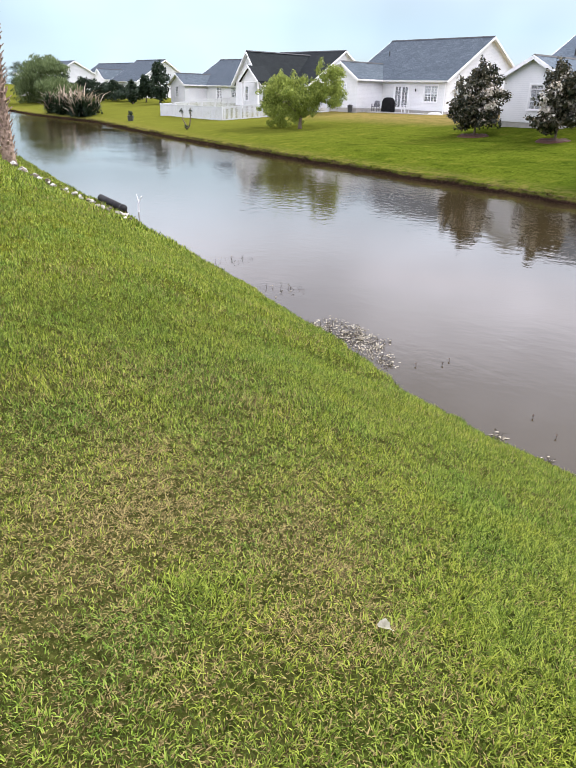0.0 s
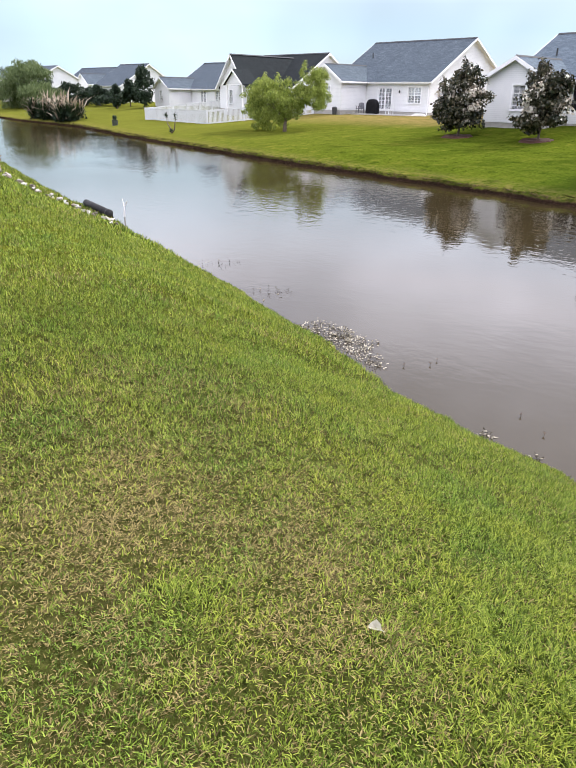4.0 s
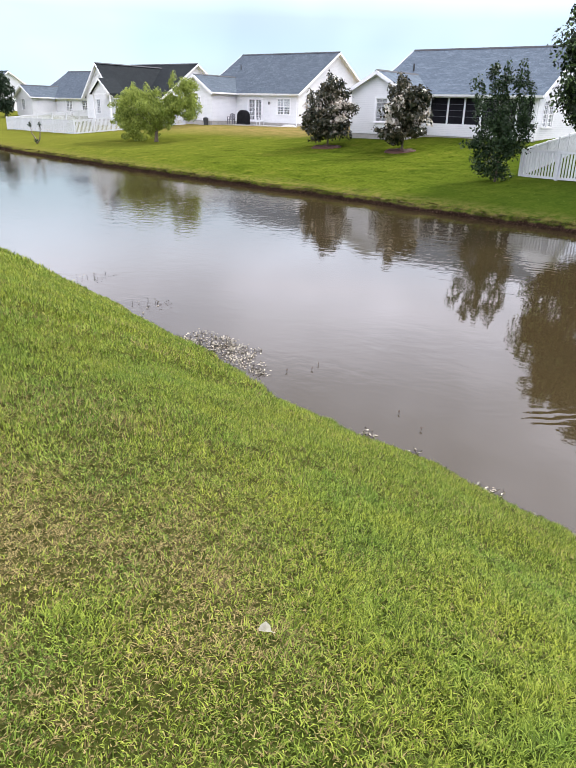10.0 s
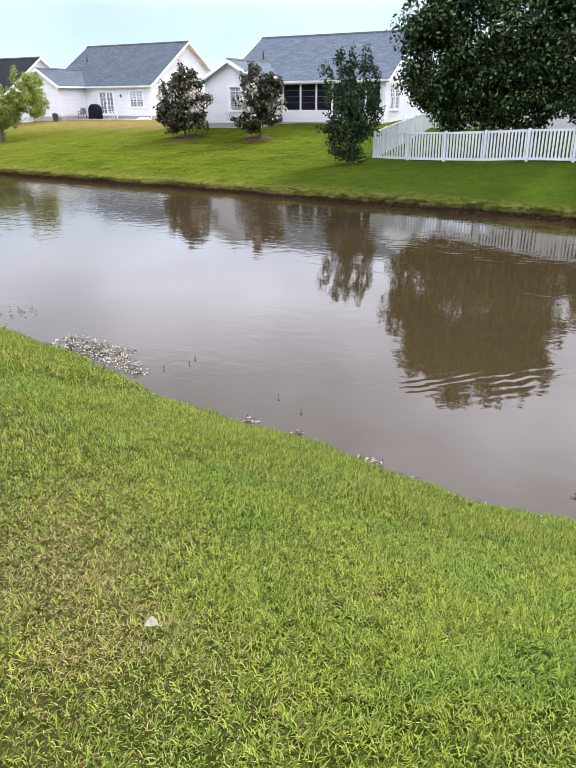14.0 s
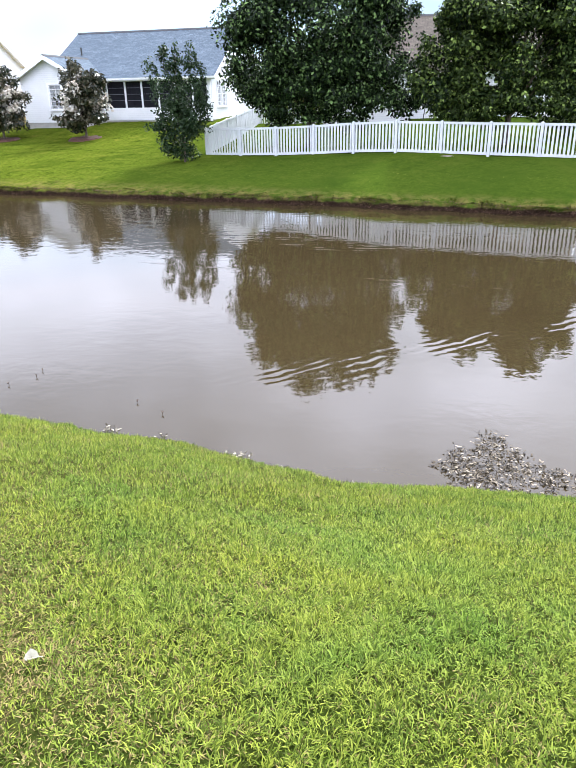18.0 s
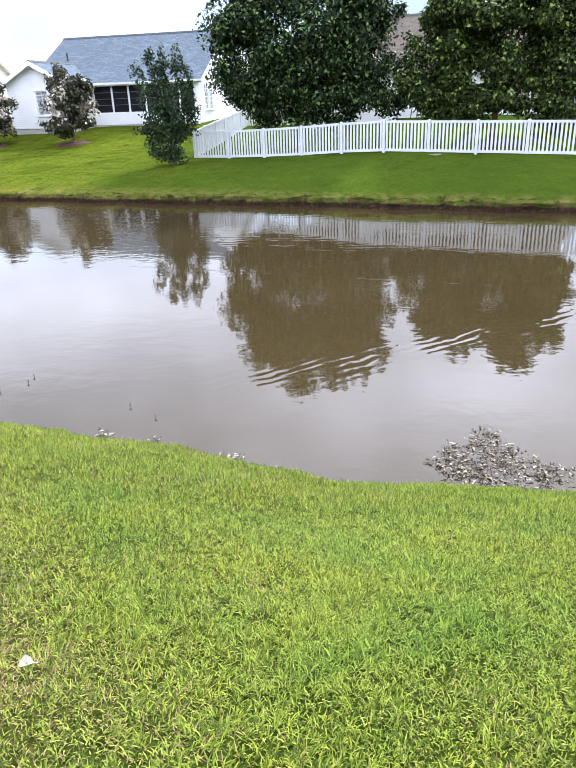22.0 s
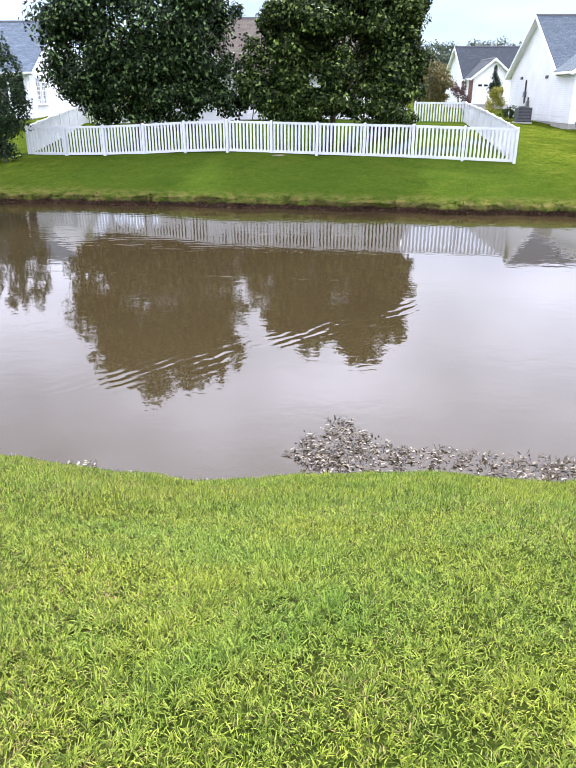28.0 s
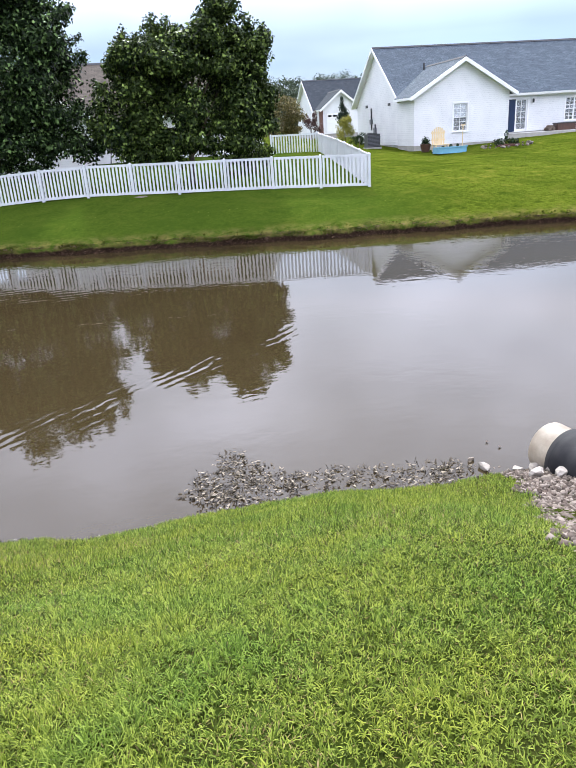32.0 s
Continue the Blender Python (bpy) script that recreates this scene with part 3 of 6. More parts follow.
def build_ground():
    xs = np.concatenate([[-1500, -700, -350, -200, -150], np.arange(-120, -45, 1.5), np.arange(-45, -12, 0.4), np.arange(-12, 14, 0.2), np.arange(14, 40, 0.6), [45, 60, 90, 150, 300, 700, 1500]])
    near_s = [1200, 300, 80, 30, 15, 10, 8, 7, 6, 5.5, 5, 4.6, 4.2, 3.9, 3.6, 3.3, 3, 2.7, 2.4, 2.1, 1.8, 1.5, 1.2, 1.0, 0.8, 0.6, 0.45, 0.3, 0.2, 0.12, 0.06, 0.0, -0.12, -0.3, -0.6]
    far_d = [-0.5, -0.2, -0.05, 0.0, 0.04, 0.08, 0.14, 0.22, 0.32, 0.5, 0.8, 1.2, 1.7, 2.3, 3, 4, 5, 6, 7.5, 9, 11, 13, 15, 17, 19, 21, 23, 26, 30, 40, 70, 150, 400, 2500]
    verts = []
    NEAR_BANK["x"], NEAR_BANK["s"], NEAR_BANK["edge"], NEAR_BANK["z"] = xs, np.array(near_s), np.array([y_near(x) for x in xs]), []
    for x in xs:
        yn, yf = y_near(x), y_far(x)
        for s in near_s:
            j = noise.noise((x * 0.8, (yn - s) * 0.8, 0.3)) * 0.05 * min(1, max(0, s) * 1.5)
            verts.append((x, yn - s, z_near(s, x) + j))
            NEAR_BANK["z"].append(verts[-1][2])
        for d in far_d:
            k = 1 if 0 < d < 0.6 else 0
            j = noise.noise((x * 0.5, (yf + d) * 0.5, 5.3)) * 0.07 * min(1, max(0, d - 0.3)) + k * noise.noise((x * 3.1, d * 4, 1.3)) * 0.07
            side = k * noise.noise((x * 2.3, d * 5, 8.3)) * 0.26
            verts.append((x, yf + d + side, z_far(d, x) + j))
    r = len(near_s) + len(far_d)
    idx = np.arange(len(xs) * r).reshape(len(xs), r)
    a, b, c, d = idx[:-1, :-1], idx[1:, :-1], idx[1:, 1:], idx[:-1, 1:]
    faces = np.stack([a, b, c, d], -1).reshape(-1, 4)
    ob = mesh_np("ground", np.array(verts), faces, LAWN, smooth=True)
    tagged(ob, "green mown lawn banks sloping to a pond, straw patches", "lawn", kind="structure")
    wx = np.concatenate([[-400, -200], np.arange(-130, 60, 2.0), [80, 150, 400]])
    wv = []
    for x in wx:
        wv += [(x, y_near(x) - 0.35, 0.0), (x, y_far(x) + 0.3, 0.0)]
    n = len(wx)
    f = np.array([(2 * i, 2 * i + 2, 2 * i + 3, 2 * i + 1) for i in range(n - 1)])
    w = mesh_np("water", np.array(wv), f, WATER)
    tagged(w, "calm murky brown pond reflecting trees and sky", "water", kind="structure")


build_ground()


# ---------------------------------------------------------------- houses
def face_matrix(x, y, z, facing):
    """Local u along the wall, -v outwards, for a wall facing 'S' (-y), 'E' (+x) or 'W' (-x)."""
    return pose(x, y, z, 0, 0, {"S": 0, "E": 90, "W": -90}[facing])


def grid_solid(bm, m, us, zs, solid, v0, v1):
    """One connected slab between v0 and v1 over the cells of a grid for which solid(u, z) holds."""
    us, zs = sorted(set(us)), sorted(set(zs))
    nu, nz = len(us) - 1, len(zs) - 1
    on = [[solid((us[i] + us[i + 1]) / 2, (zs[k] + zs[k + 1]) / 2) for k in range(nz)] for i in range(nu)]
    vert = {}

    def vt(i, k, s):
        if (i, k, s) not in vert:
            vert[i, k, s] = bm.verts.new(m @ Vector((us[i], v1 if s else v0, zs[k])))
        return vert[i, k, s]

    for i in range(nu):
        for k in range(nz):
            if not on[i][k]:
                continue
            bm.faces.new((vt(i, k, 0), vt(i + 1, k, 0), vt(i + 1, k + 1, 0), vt(i, k + 1, 0)))
            bm.faces.new((vt(i, k + 1, 1), vt(i + 1, k + 1, 1), vt(i + 1, k, 1), vt(i, k, 1)))
            for di, dk, a, b in ((-1, 0, (i, k + 1), (i, k)), (1, 0, (i + 1, k), (i + 1, k + 1)), (0, -1, (i, k), (i + 1, k)), (0, 1, (i + 1, k + 1), (i, k + 1))):
                p, q = i + di, k + dk
                if not (0 <= p < nu and 0 <= q < nz and on[p][q]):
                    bm.faces.new((vt(*b, 0), vt(*a, 0), vt(*a, 1), vt(*b, 1)))


def wall_with_holes(bm, m, u0, u1, z0, z1, holes, thick=0.16):
    """A wall slab in local axes, outer face at v = 0, cut by rectangular holes (u0, u1, z0, z1)."""
    grid_solid(bm, m, [u0, u1, *[h[0] for h in holes], *[h[1] for h in holes]], [z0, z1, *[h[2] for h in holes], *[h[3] for h in holes]],
               lambda u, z: not any(h[0] < u < h[1] and h[2] < z < h[3] for h in holes), 0, thick)


def lattice(bm, m, a, b, za, zb, s, cols, rows, v0, v1, foot=None, w=0.013):
    """A frame of width s with muntins, as one piece."""
    foot = s if foot is None else foot
    ub = [(a + (b - a) * i / cols - w, a + (b - a) * i / cols + w) for i in range(1, cols)]
    z_lo, z_hi = za + foot, zb - s
    zb_ = [(z_lo + (z_hi - z_lo) * j / rows - w, z_lo + (z_hi - z_lo) * j / rows + w) for j in range(1, rows)]

    def solid(u, z):
        return u < a + s or u > b - s or z < z_lo or z > z_hi or any(p < u < q for p, q in ub) or any(p < z < q for p, q in zb_)

    grid_solid(bm, m, [a, b, a + s, b - s, *[x for p in ub for x in p]], [za, zb, z_lo, z_hi, *[x for p in zb_ for x in p]], solid, v0, v1)


def casing(m, u0, u1, z0, z1, c, foot):
    bm = bmesh.new()
    grid_solid(bm, m, [u0 - c, u0, u1, u1 + c], [z0 - foot, z0, z1, z1 + c] if foot else [z0, z1, z1 + c], lambda u, z: not (u0 < u < u1 and z < z1 and z > z0), -0.035, 0.0)
    return bm


def window(parent, m, u0, u1, z0, z1, cols=2, rows=3, blind=0.0, sashes=1):
    """A white sash window in a hole of a wall: casing, sill, sashes with muntins, panes, blind."""
    c = 0.09
    w = part("window", casing(m, u0, u1, z0, z1, c, 0.02), TRIM, parent, "white framed sash window")
    part("sill", bbox(u0 - c - 0.03, u1 + c + 0.03, -0.07, -0.036, z0 - 0.07, z0 - 0.022, m=m), TRIM, w)
    step = (u1 - u0) / sashes
    for k in range(sashes):
        a, b = u0 + k * step, u0 + (k + 1) * step
        zm = (z0 + z1) / 2
        for za, zb, v in ((z0, zm + 0.02, 0.055), (zm - 0.02, z1, 0.02)):
            s = 0.045
            bm = bmesh.new()
            lattice(bm, m, a + 0.002, b - 0.002, za + 0.002, zb - 0.002, s, cols, rows, v, v + 0.025)
            part("sash", bm, TRIM, w)
            pane = part("pane", bbox(a + s, b - s, v + 0.026, v + 0.031, za + s, zb - s, m=m), GLASS, w)
            pane.visible_shadow = False
    if blind:
        part("blind", bbox(u0, u1, 0.11, 0.115, z1 - (z1 - z0) * blind, z1, m=m), BLIND, w)
    return w


def patio_door(parent, m, u0, u1, z0, z1, cols=2, rows=5, dark_leaf=False):
    d = part("patio_door", casing(m, u0, u1, z0, z1, 0.10, 0), TRIM, parent, "white framed glazed patio door")
    mid = (u0 + u1) / 2
    for k, (a, b) in enumerate(((u0, mid), (mid, u1))):
        if dark_leaf and k == 0:
            leaf = part("door_leaf", bbox(a, b, 0.02, 0.06, z0, z1, m=m), NAVY, d, "dark navy blue door leaf")
        else:
            bm = bmesh.new()
            lattice(bm, m, a + 0.002, b - 0.002, z0, z1, 0.09, cols, rows, 0.02, 0.055, foot=0.16)
            leaf = part("door_leaf", bm, TRIM, d)
            g = part("pane", bbox(a + 0.09, b - 0.09, 0.056, 0.061, z0 + 0.16, z1 - 0.09, m=m), GLASS, leaf)
            g.visible_shadow = False
    hm = bmesh.new()
    box(hm, mid - 0.05, mid - 0.03, -0.01, 0.02, z0 + 0.95, z0 + 1.12, m=m)
    part("handle", hm, DARK_METAL, d, "dark door handle")
    return d


def uv_roof(ob, axis):
    """Shingle coordinates: along the eave, and up the slope."""
    me = ob.data
    uv = me.uv_layers.new(name="uv")
    for p in me.polygons:
        for li in p.loop_indices:
            v = me.vertices[me.loops[li].vertex_index].co
            if axis == "x":
                uv.data[li].uv = (v.x, math.hypot(v.y, v.z) if abs(p.normal.z) < 0.99 else v.y)
                uv.data[li].uv = (v.x, v.z * 1.75)
            else:
                uv.data[li].uv = (v.y, v.z * 1.75)


def slope(parent, pts, material, axis, name="roof"):
    bm = bmesh.new()
    prism(bm, pts, (0, 0, -0.14))
    ob = part(name, bm, material, parent)
    uv_roof(ob, axis)
    return ob


def rake(parent, a, b, w=0.2, t=0.05, along=(0, -1, 0)):
    """A white board under a roof edge from a to b, standing out along the given way."""
    a, b, n = Vector(a), Vector(b), Vector(along) * t
    bm = bmesh.new()
    dn = Vector((0, 0, -w))
    prism(bm, [a, b, b + dn, a + dn], n)
    return part("rake_board", bm, TRIM, parent)


def gutter(parent, x0, x1, y, z):
    bm = bmesh.new()
    prism(bm, [(x0, y, z), (x0, y - 0.13, z), (x0, y - 0.10, z - 0.12), (x0, y, z - 0.14)], (x1 - x0, 0, 0))
    return part("gutter", bm, TRIM, parent)


def house(label, x0, x1, yb, depth, zf, wing=None, eave=2.6, pitch=0.63, siding=WHITE_SIDING, roof=SHINGLE_GREY,
          back_holes=(), wing_holes=(), east_holes=(), west_holes=(), z_base=None, group="houses along the pond", vents=(), skirt=0.0):
    """A single-storey gabled house: ridge along x, back wall at y = yb towards the pond, and a gabled rear wing
    wing = (x0, x1, y_front, its own pitch or 0). Holes are (u0, u1, z0, z1, kind) with u in metres along the wall and z above the floor."""
    o = 0.35
    h = thing("house", label, "house", group)
    ze = zf + eave
    yr, zr = yb + depth / 2, ze + depth / 2 * pitch
    zb = zf - 0.7 if z_base is None else z_base
    # foundation
    part("foundation", bbox(x0 + 0.03, x1 - 0.03, yb + 0.03, yb + depth - 0.03, zb, zf), CONCRETE, h, "bare concrete foundation")
    if wing:
        wx0, wx1, wy, wr = wing
        part("foundation", bbox(wx0 + 0.03, wx1 - 0.03, wy + 0.03, yb + 0.02, zb, zf - 0.003), CONCRETE, h, "bare concrete foundation")
    if skirt:
        # siding carried down below the floor where the ground falls away
        part("skirt_wall", bbox(wx0, wx1, wy, yb, zf - skirt, zf - 0.006), siding, h)
        part("skirt_wall", bbox(x0, x0 + 3, yb + 0.002, yb + depth, zf - skirt, zf - 0.006), siding, h)
    # walls
    T = 0.16

    def walls(name, x, y, facing, length, holes, gable=None):
        m = face_matrix(x, y, zf, facing)
        bm = bmesh.new()
        wall_with_holes(bm, m, 0, length, 0, eave, [q[:4] for q in holes])
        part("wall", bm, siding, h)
        if gable:
            bm = bmesh.new()
            prism(bm, [(0, 0, eave), (length, 0, eave), (length / 2, 0, eave + gable)], (0, T, 0), m=m)
            part("gable", bm, siding, h)
        for q in holes:
            if q[4].startswith("win"):
                window(h, m, *q[:4], sashes=2 if "2" in q[4] else 1, blind=0.55 if "b" in q[4] else 0)
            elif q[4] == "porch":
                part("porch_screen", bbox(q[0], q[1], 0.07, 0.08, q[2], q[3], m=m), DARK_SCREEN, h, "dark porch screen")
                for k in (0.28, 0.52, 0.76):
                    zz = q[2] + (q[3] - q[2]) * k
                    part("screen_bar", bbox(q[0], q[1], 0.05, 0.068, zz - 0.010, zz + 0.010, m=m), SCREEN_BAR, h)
            elif q[4].startswith("door"):
                patio_door(h, m, *q[:4], dark_leaf="navy" in q[4])
        return m

    bx0 = wing[1] if wing and abs(wing[0] - x0) < 1.5 else x0
    bx1 = wing[0] if wing and abs(wing[1] - x1) < 0.6 else x1
    walls("back", bx0 + 0.003, yb, "S", bx1 - bx0 - 0.006, back_holes)
    walls("east", x1, yb + 0.003, "E", depth - 0.003, east_holes, gable=depth / 2 * pitch)
    walls("west", x0, yb + depth, "W", depth - 0.003, west_holes, gable=depth / 2 * pitch)
    part("wall", bbox(x0 + T, x1 - T, yb + depth - T, yb + depth, zf, ze), siding, h)
    part("partition", bbox(x0 + T, x1 - T, yb + 4.0, yb + 4.1, zf, ze), INTERIOR, h)
    # main roof
    zo = ze - o * pitch + 0.16
    for ys, yo in ((yb - o, yr), (yb + depth + o, yr)):
        slope(h, [(x0 - o, ys, zo), (x1 + o, ys, zo), (x1 + o, yo, zr + 0.16), (x0 - o, yo, zr + 0.16)], roof, "x")
    bm = bmesh.new()
    prism(bm, [(x0 - o, yr - 0.16, zr + 0.09), (x0 - o, yr, zr + 0.21), (x0 - o, yr + 0.16, zr + 0.09)], (x1 - x0 + 2 * o, 0, 0))
    part("ridge_cap", bm, RIDGE, h, "dark ridge cap")
    part("ceiling", bbox(x0 + T, x1 - T, yb + T, yb + depth - T, ze - 0.05, ze), INTERIOR, h)
    for xg, al in ((x1 + o, (1, 0, 0)), (x0 - o, (-1, 0, 0))):
        rake(h, (xg, yb - o, zo - 0.01), (xg, yr, zr + 0.15), along=al)
        rake(h, (xg, yb + depth + o, zo - 0.01), (xg, yr, zr + 0.15), along=al)
        for ys in (yb - o, yb + depth + o):
            bm = bmesh.new()
            xi = xg - al[0] * o
            prism(bm, [(xg, ys, zo - 0.16), (xg, yr, zr), (xi, yr, zr), (xi, ys, zo - 0.16)], (0, 0, -0.03))
            part("soffit", bm, TRIM, h)
    ga, gb = (bx0 + (o if bx0 != x0 else -o)), (bx1 - (o if bx1 != x1 else -o))
    gutter(h, ga, gb, yb - o, zo - 0.02)
    part("soffit", bbox(ga, gb, yb - o, yb, zo - 0.19, zo - 0.16), TRIM, h)
    part("downspout", bbox(x1 - 0.12, x1 - 0.04, yb - 0.09, yb - 0.02, zf - 0.2, zo - 0.19), TRIM, h)
    for vx, vy in vents:
        bm = bmesh.new()
        vz = ze + (vy - yb) * pitch
        tube(bm, [(vx, vy, vz), (vx, vy, vz + 0.62)], [0.06, 0.055], 10)
        part("vent_pipe", bm, DARK_METAL, h, "dark roof vent pipe")
    if wing:
        m = face_matrix(wx0, wy, zf, "S")
        hw = (wx1 - wx0) / 2
        pw = wr or pitch
        xc, zw = wx0 + hw, ze + hw * pw
        bm = bmesh.new()
        wall_with_holes(bm, m, 0, 2 * hw, 0, eave, [q[:4] for q in wing_holes])
        part("wall", bm, siding, h)
        bm = bmesh.new()
        prism(bm, [(0, 0, eave), (2 * hw, 0, eave), (hw, 0, eave + hw * pw)], (0, T, 0), m=m)
        part("gable", bm, siding, h)
        for q in wing_holes:
            window(h, m, *q[:4], sashes=2 if "2" in q[4] else 1, blind=0.5 if "b" in q[4] else 0)
        part("wall", bbox(wx1 - T, wx1, wy + T, yb + 0.1, zf, ze), siding, h)
        part("wall", bbox(wx0, wx0 + T, wy + T, yb + 0.1, zf, ze), siding, h)
        yv = yb + hw * pw / pitch
        zt = zw + 0.17
        for s, xe in ((-1, wx0 - o), (1, wx1 + o)):
            slope(h, [(xc, wy - o, zt), (xe, wy - o, zt - (hw + o) * pw), (xe, yb - o + 0.02, zt - (hw + o) * pw), (xc, yv, zt)], roof, "y")
            rake(h, (xe, wy - o, zt - (hw + o) * pw - 0.01), (xc, wy - o, zt - 0.01), w=0.24)
            bm = bmesh.new()
            prism(bm, [(xe, wy - o, zt - (hw + o) * pw - 0.16), (xc, wy - o, zt - 0.16), (xc, wy, zt - 0.16), (xe, wy, zt - (hw + o) * pw - 0.16)], (0, 0, -0.03))
            part("soffit", bm, TRIM, h)
            part("fascia", bbox(min(xe, xe + s * 0.1), max(xe, xe + s * 0.1), wy - o, yb - o - 0.01, zt - (hw + o) * pw - 0.17, zt - (hw + o) * pw - 0.03), TRIM, h)
        bm = bmesh.new()
        prism(bm, [(xc - 0.15, wy - o, zt - 0.06), (xc, wy - o, zt + 0.05), (xc + 0.15, wy - o, zt - 0.06)], (0, yv - wy + o, 0))
        part("ridge_cap", bm, RIDGE, h)
    return h


# house with charcoal roof and the one behind the white fence
house("white house with grey roof and gable wing behind a fence", -87.0, -74.5, 55.0, 10.0, 1.75, wing=(-87.0, -83.4, 51.5, 0), eave=2.35,
      back_holes=[(2.2, 3.5, 0.05, 2.05, "door"), (5.6, 6.9, 0.8, 2.05, "win2")], wing_holes=[(1.2, 2.0, 0.7, 2.0, "win")])
house("white siding house with charcoal roof", -70.0, -59.2, 52.0, 10.0, 2.0, wing=(-66.45, -61.75, 47.6, 1.22), eave=2.35, pitch=0.66, roof=SHINGLE_DARK,
      back_holes=[(1.0, 2.6, 0.05, 2.05, "door")], wing_holes=[(1.75, 2.35, 0.5, 1.9, "win")])
house("white siding house with grey shingle roof, glazed patio door", -52.6, -40.85, 52.0, 11.6, 2.25, wing=(-52.6, -48.5, 48.6, 0), eave=2.6, pitch=0.62, z_base=1.2,
      back_holes=[(1.6, 3.3, 0.05, 2.05, "door"), (5.2, 6.7, 0.75, 2.1, "win2b")], wing_holes=[(1.7, 2.6, 0.75, 2.1, "win2")],
      east_holes=[(1.2, 2.2, 0.8, 2.1, "winb")], vents=((-50.9, 55.3),))
house("white siding house with grey roof and dark screened porch", -26.95, -15.55, 43.0, 10.8, 2.14, wing=(-26.95, -22.95, 40.0, 0), eave=2.55, pitch=0.535, z_base=1.1,
      roof=SHINGLE_BLUE, back_holes=[(0.25, 1.45, 0.75, 2.3, "porch"), (1.55, 2.6, 0.75, 2.3, "porch"), (2.7, 3.75, 0.75, 2.3, "porch"), (3.85, 4.9, 0.75, 2.3, "porch"),
                                    (5.0, 6.05, 0.75, 2.3, "porch"), (6.15, 7.05, 0.75, 2.3, "porch")],
      wing_holes=[(1.9, 2.75, 0.75, 2.15, "win")], east_holes=[(1.0, 1.8, 0.75, 2.25, "win"), (1.95, 2.75, 0.75, 2.25, "win")], vents=((-25.6, 45.5),))
house("white siding house half hidden behind two maples", -7.8, 6.6, 42.5, 11.0, 1.95, wing=(-7.8, -3.2, 39.6, 0), eave=2.6, pitch=0.58, roof=SHINGLE_BROWN,
      back_holes=[(2.4, 4.2, 0.05, 2.05, "door"), (6.5, 8.0, 0.75, 2.1, "win2")], wing_holes=[(1.8, 2.8, 0.75, 2.1, "win")])
house("white siding house with grey roof, rear gable and navy door", 16.15, 33.5, 45.0, 10.2, 2.25, wing=(15.9, 22.1, 42.0, 0.60), eave=2.5, pitch=0.66, z_base=1.2, skirt=0.36,
      back_holes=[(1.2, 2.9, 0.02, 2.05, "door navy"), (5.7, 7.0, 0.55, 2.0, "win2")], wing_holes=[(2.55, 3.45, 0.35, 1.95, "winb")], vents=((18.6, 47.4),))
house("distant white house with grey roof at the pond's end", -112.5, -103.8, 55.5, 10.0, 2.0, eave=2.4, pitch=0.62)
house("distant white house with broad white gable", -145.0, -126.0, 51.4, 7.4, 2.0, eave=3.5, pitch=0.5)
house("distant house with grey roof behind its neighbours", -148.0, -129.5, 66.0, 9.0, 2.3, wing=(-136.5, -131.5, 63.5, 0), eave=2.5, pitch=0.66, group="houses across the street")
house("distant white house with grey roof and garage", 18.35, 30.0, 80.0, 10.0, 2.6, wing=(18.55, 22.6, 77.0, 0.80), eave=2.65, pitch=0.63, roof=SHINGLE_SLATE,
      group="houses across the street")


# small gabled porch in front of the charcoal-roofed house
pch = thing("porch", "small white gabled porch with slender posts", "porch")
gx_, gy_, gz_, gw_ = -61.2, 45.6, 4.45, 1.45
bm = bmesh.new()
prism(bm, [(gx_ - gw_, gy_, gz_), (gx_ + gw_, gy_, gz_), (gx_, gy_, gz_ + 1.22)], (0, 0.1, 0))
part("gable", bm, WHITE_SIDING, pch)
for sg in (-1, 1):
    ob = slope(pch, [(gx_, gy_ - 0.25, gz_ + 1.42), (gx_ + sg * (gw_ + 0.25), gy_ - 0.25, gz_), (gx_ + sg * (gw_ + 0.25), 47.55, gz_), (gx_, 47.55, gz_ + 1.42)], SHINGLE_DARK, "y")
    rake(pch, (gx_ + sg * (gw_ + 0.25), gy_ - 0.25, gz_ - 0.01), (gx_, gy_ - 0.25, gz_ + 1.41), w=0.22)
    part("post", bbox(gx_ + sg * (gw_ - 0.1) - 0.07, gx_ + sg * (gw_ - 0.1) + 0.07, gy_, gy_ + 0.14, 1.3, gz_ - 0.155), TRIM, pch)
part("beam", bbox(gx_ - gw_, gx_ + gw_, gy_ + 0.004, gy_ + 0.136, gz_ - 0.15, gz_ - 0.004), TRIM, pch)
part("slab", bbox(gx_ - gw_ - 0.1, gx_ + gw_ + 0.1, gy_ - 0.1, 47.55, 1.1, 1.75), CONCRETE, pch)


# ---------------------------------------------------------------- fences
def mesh_of(bm, name, material):
    me = bpy.data.meshes.new(name)
    bm.to_mesh(me)
    bm.free()
    me.materials.append(material)
    return me


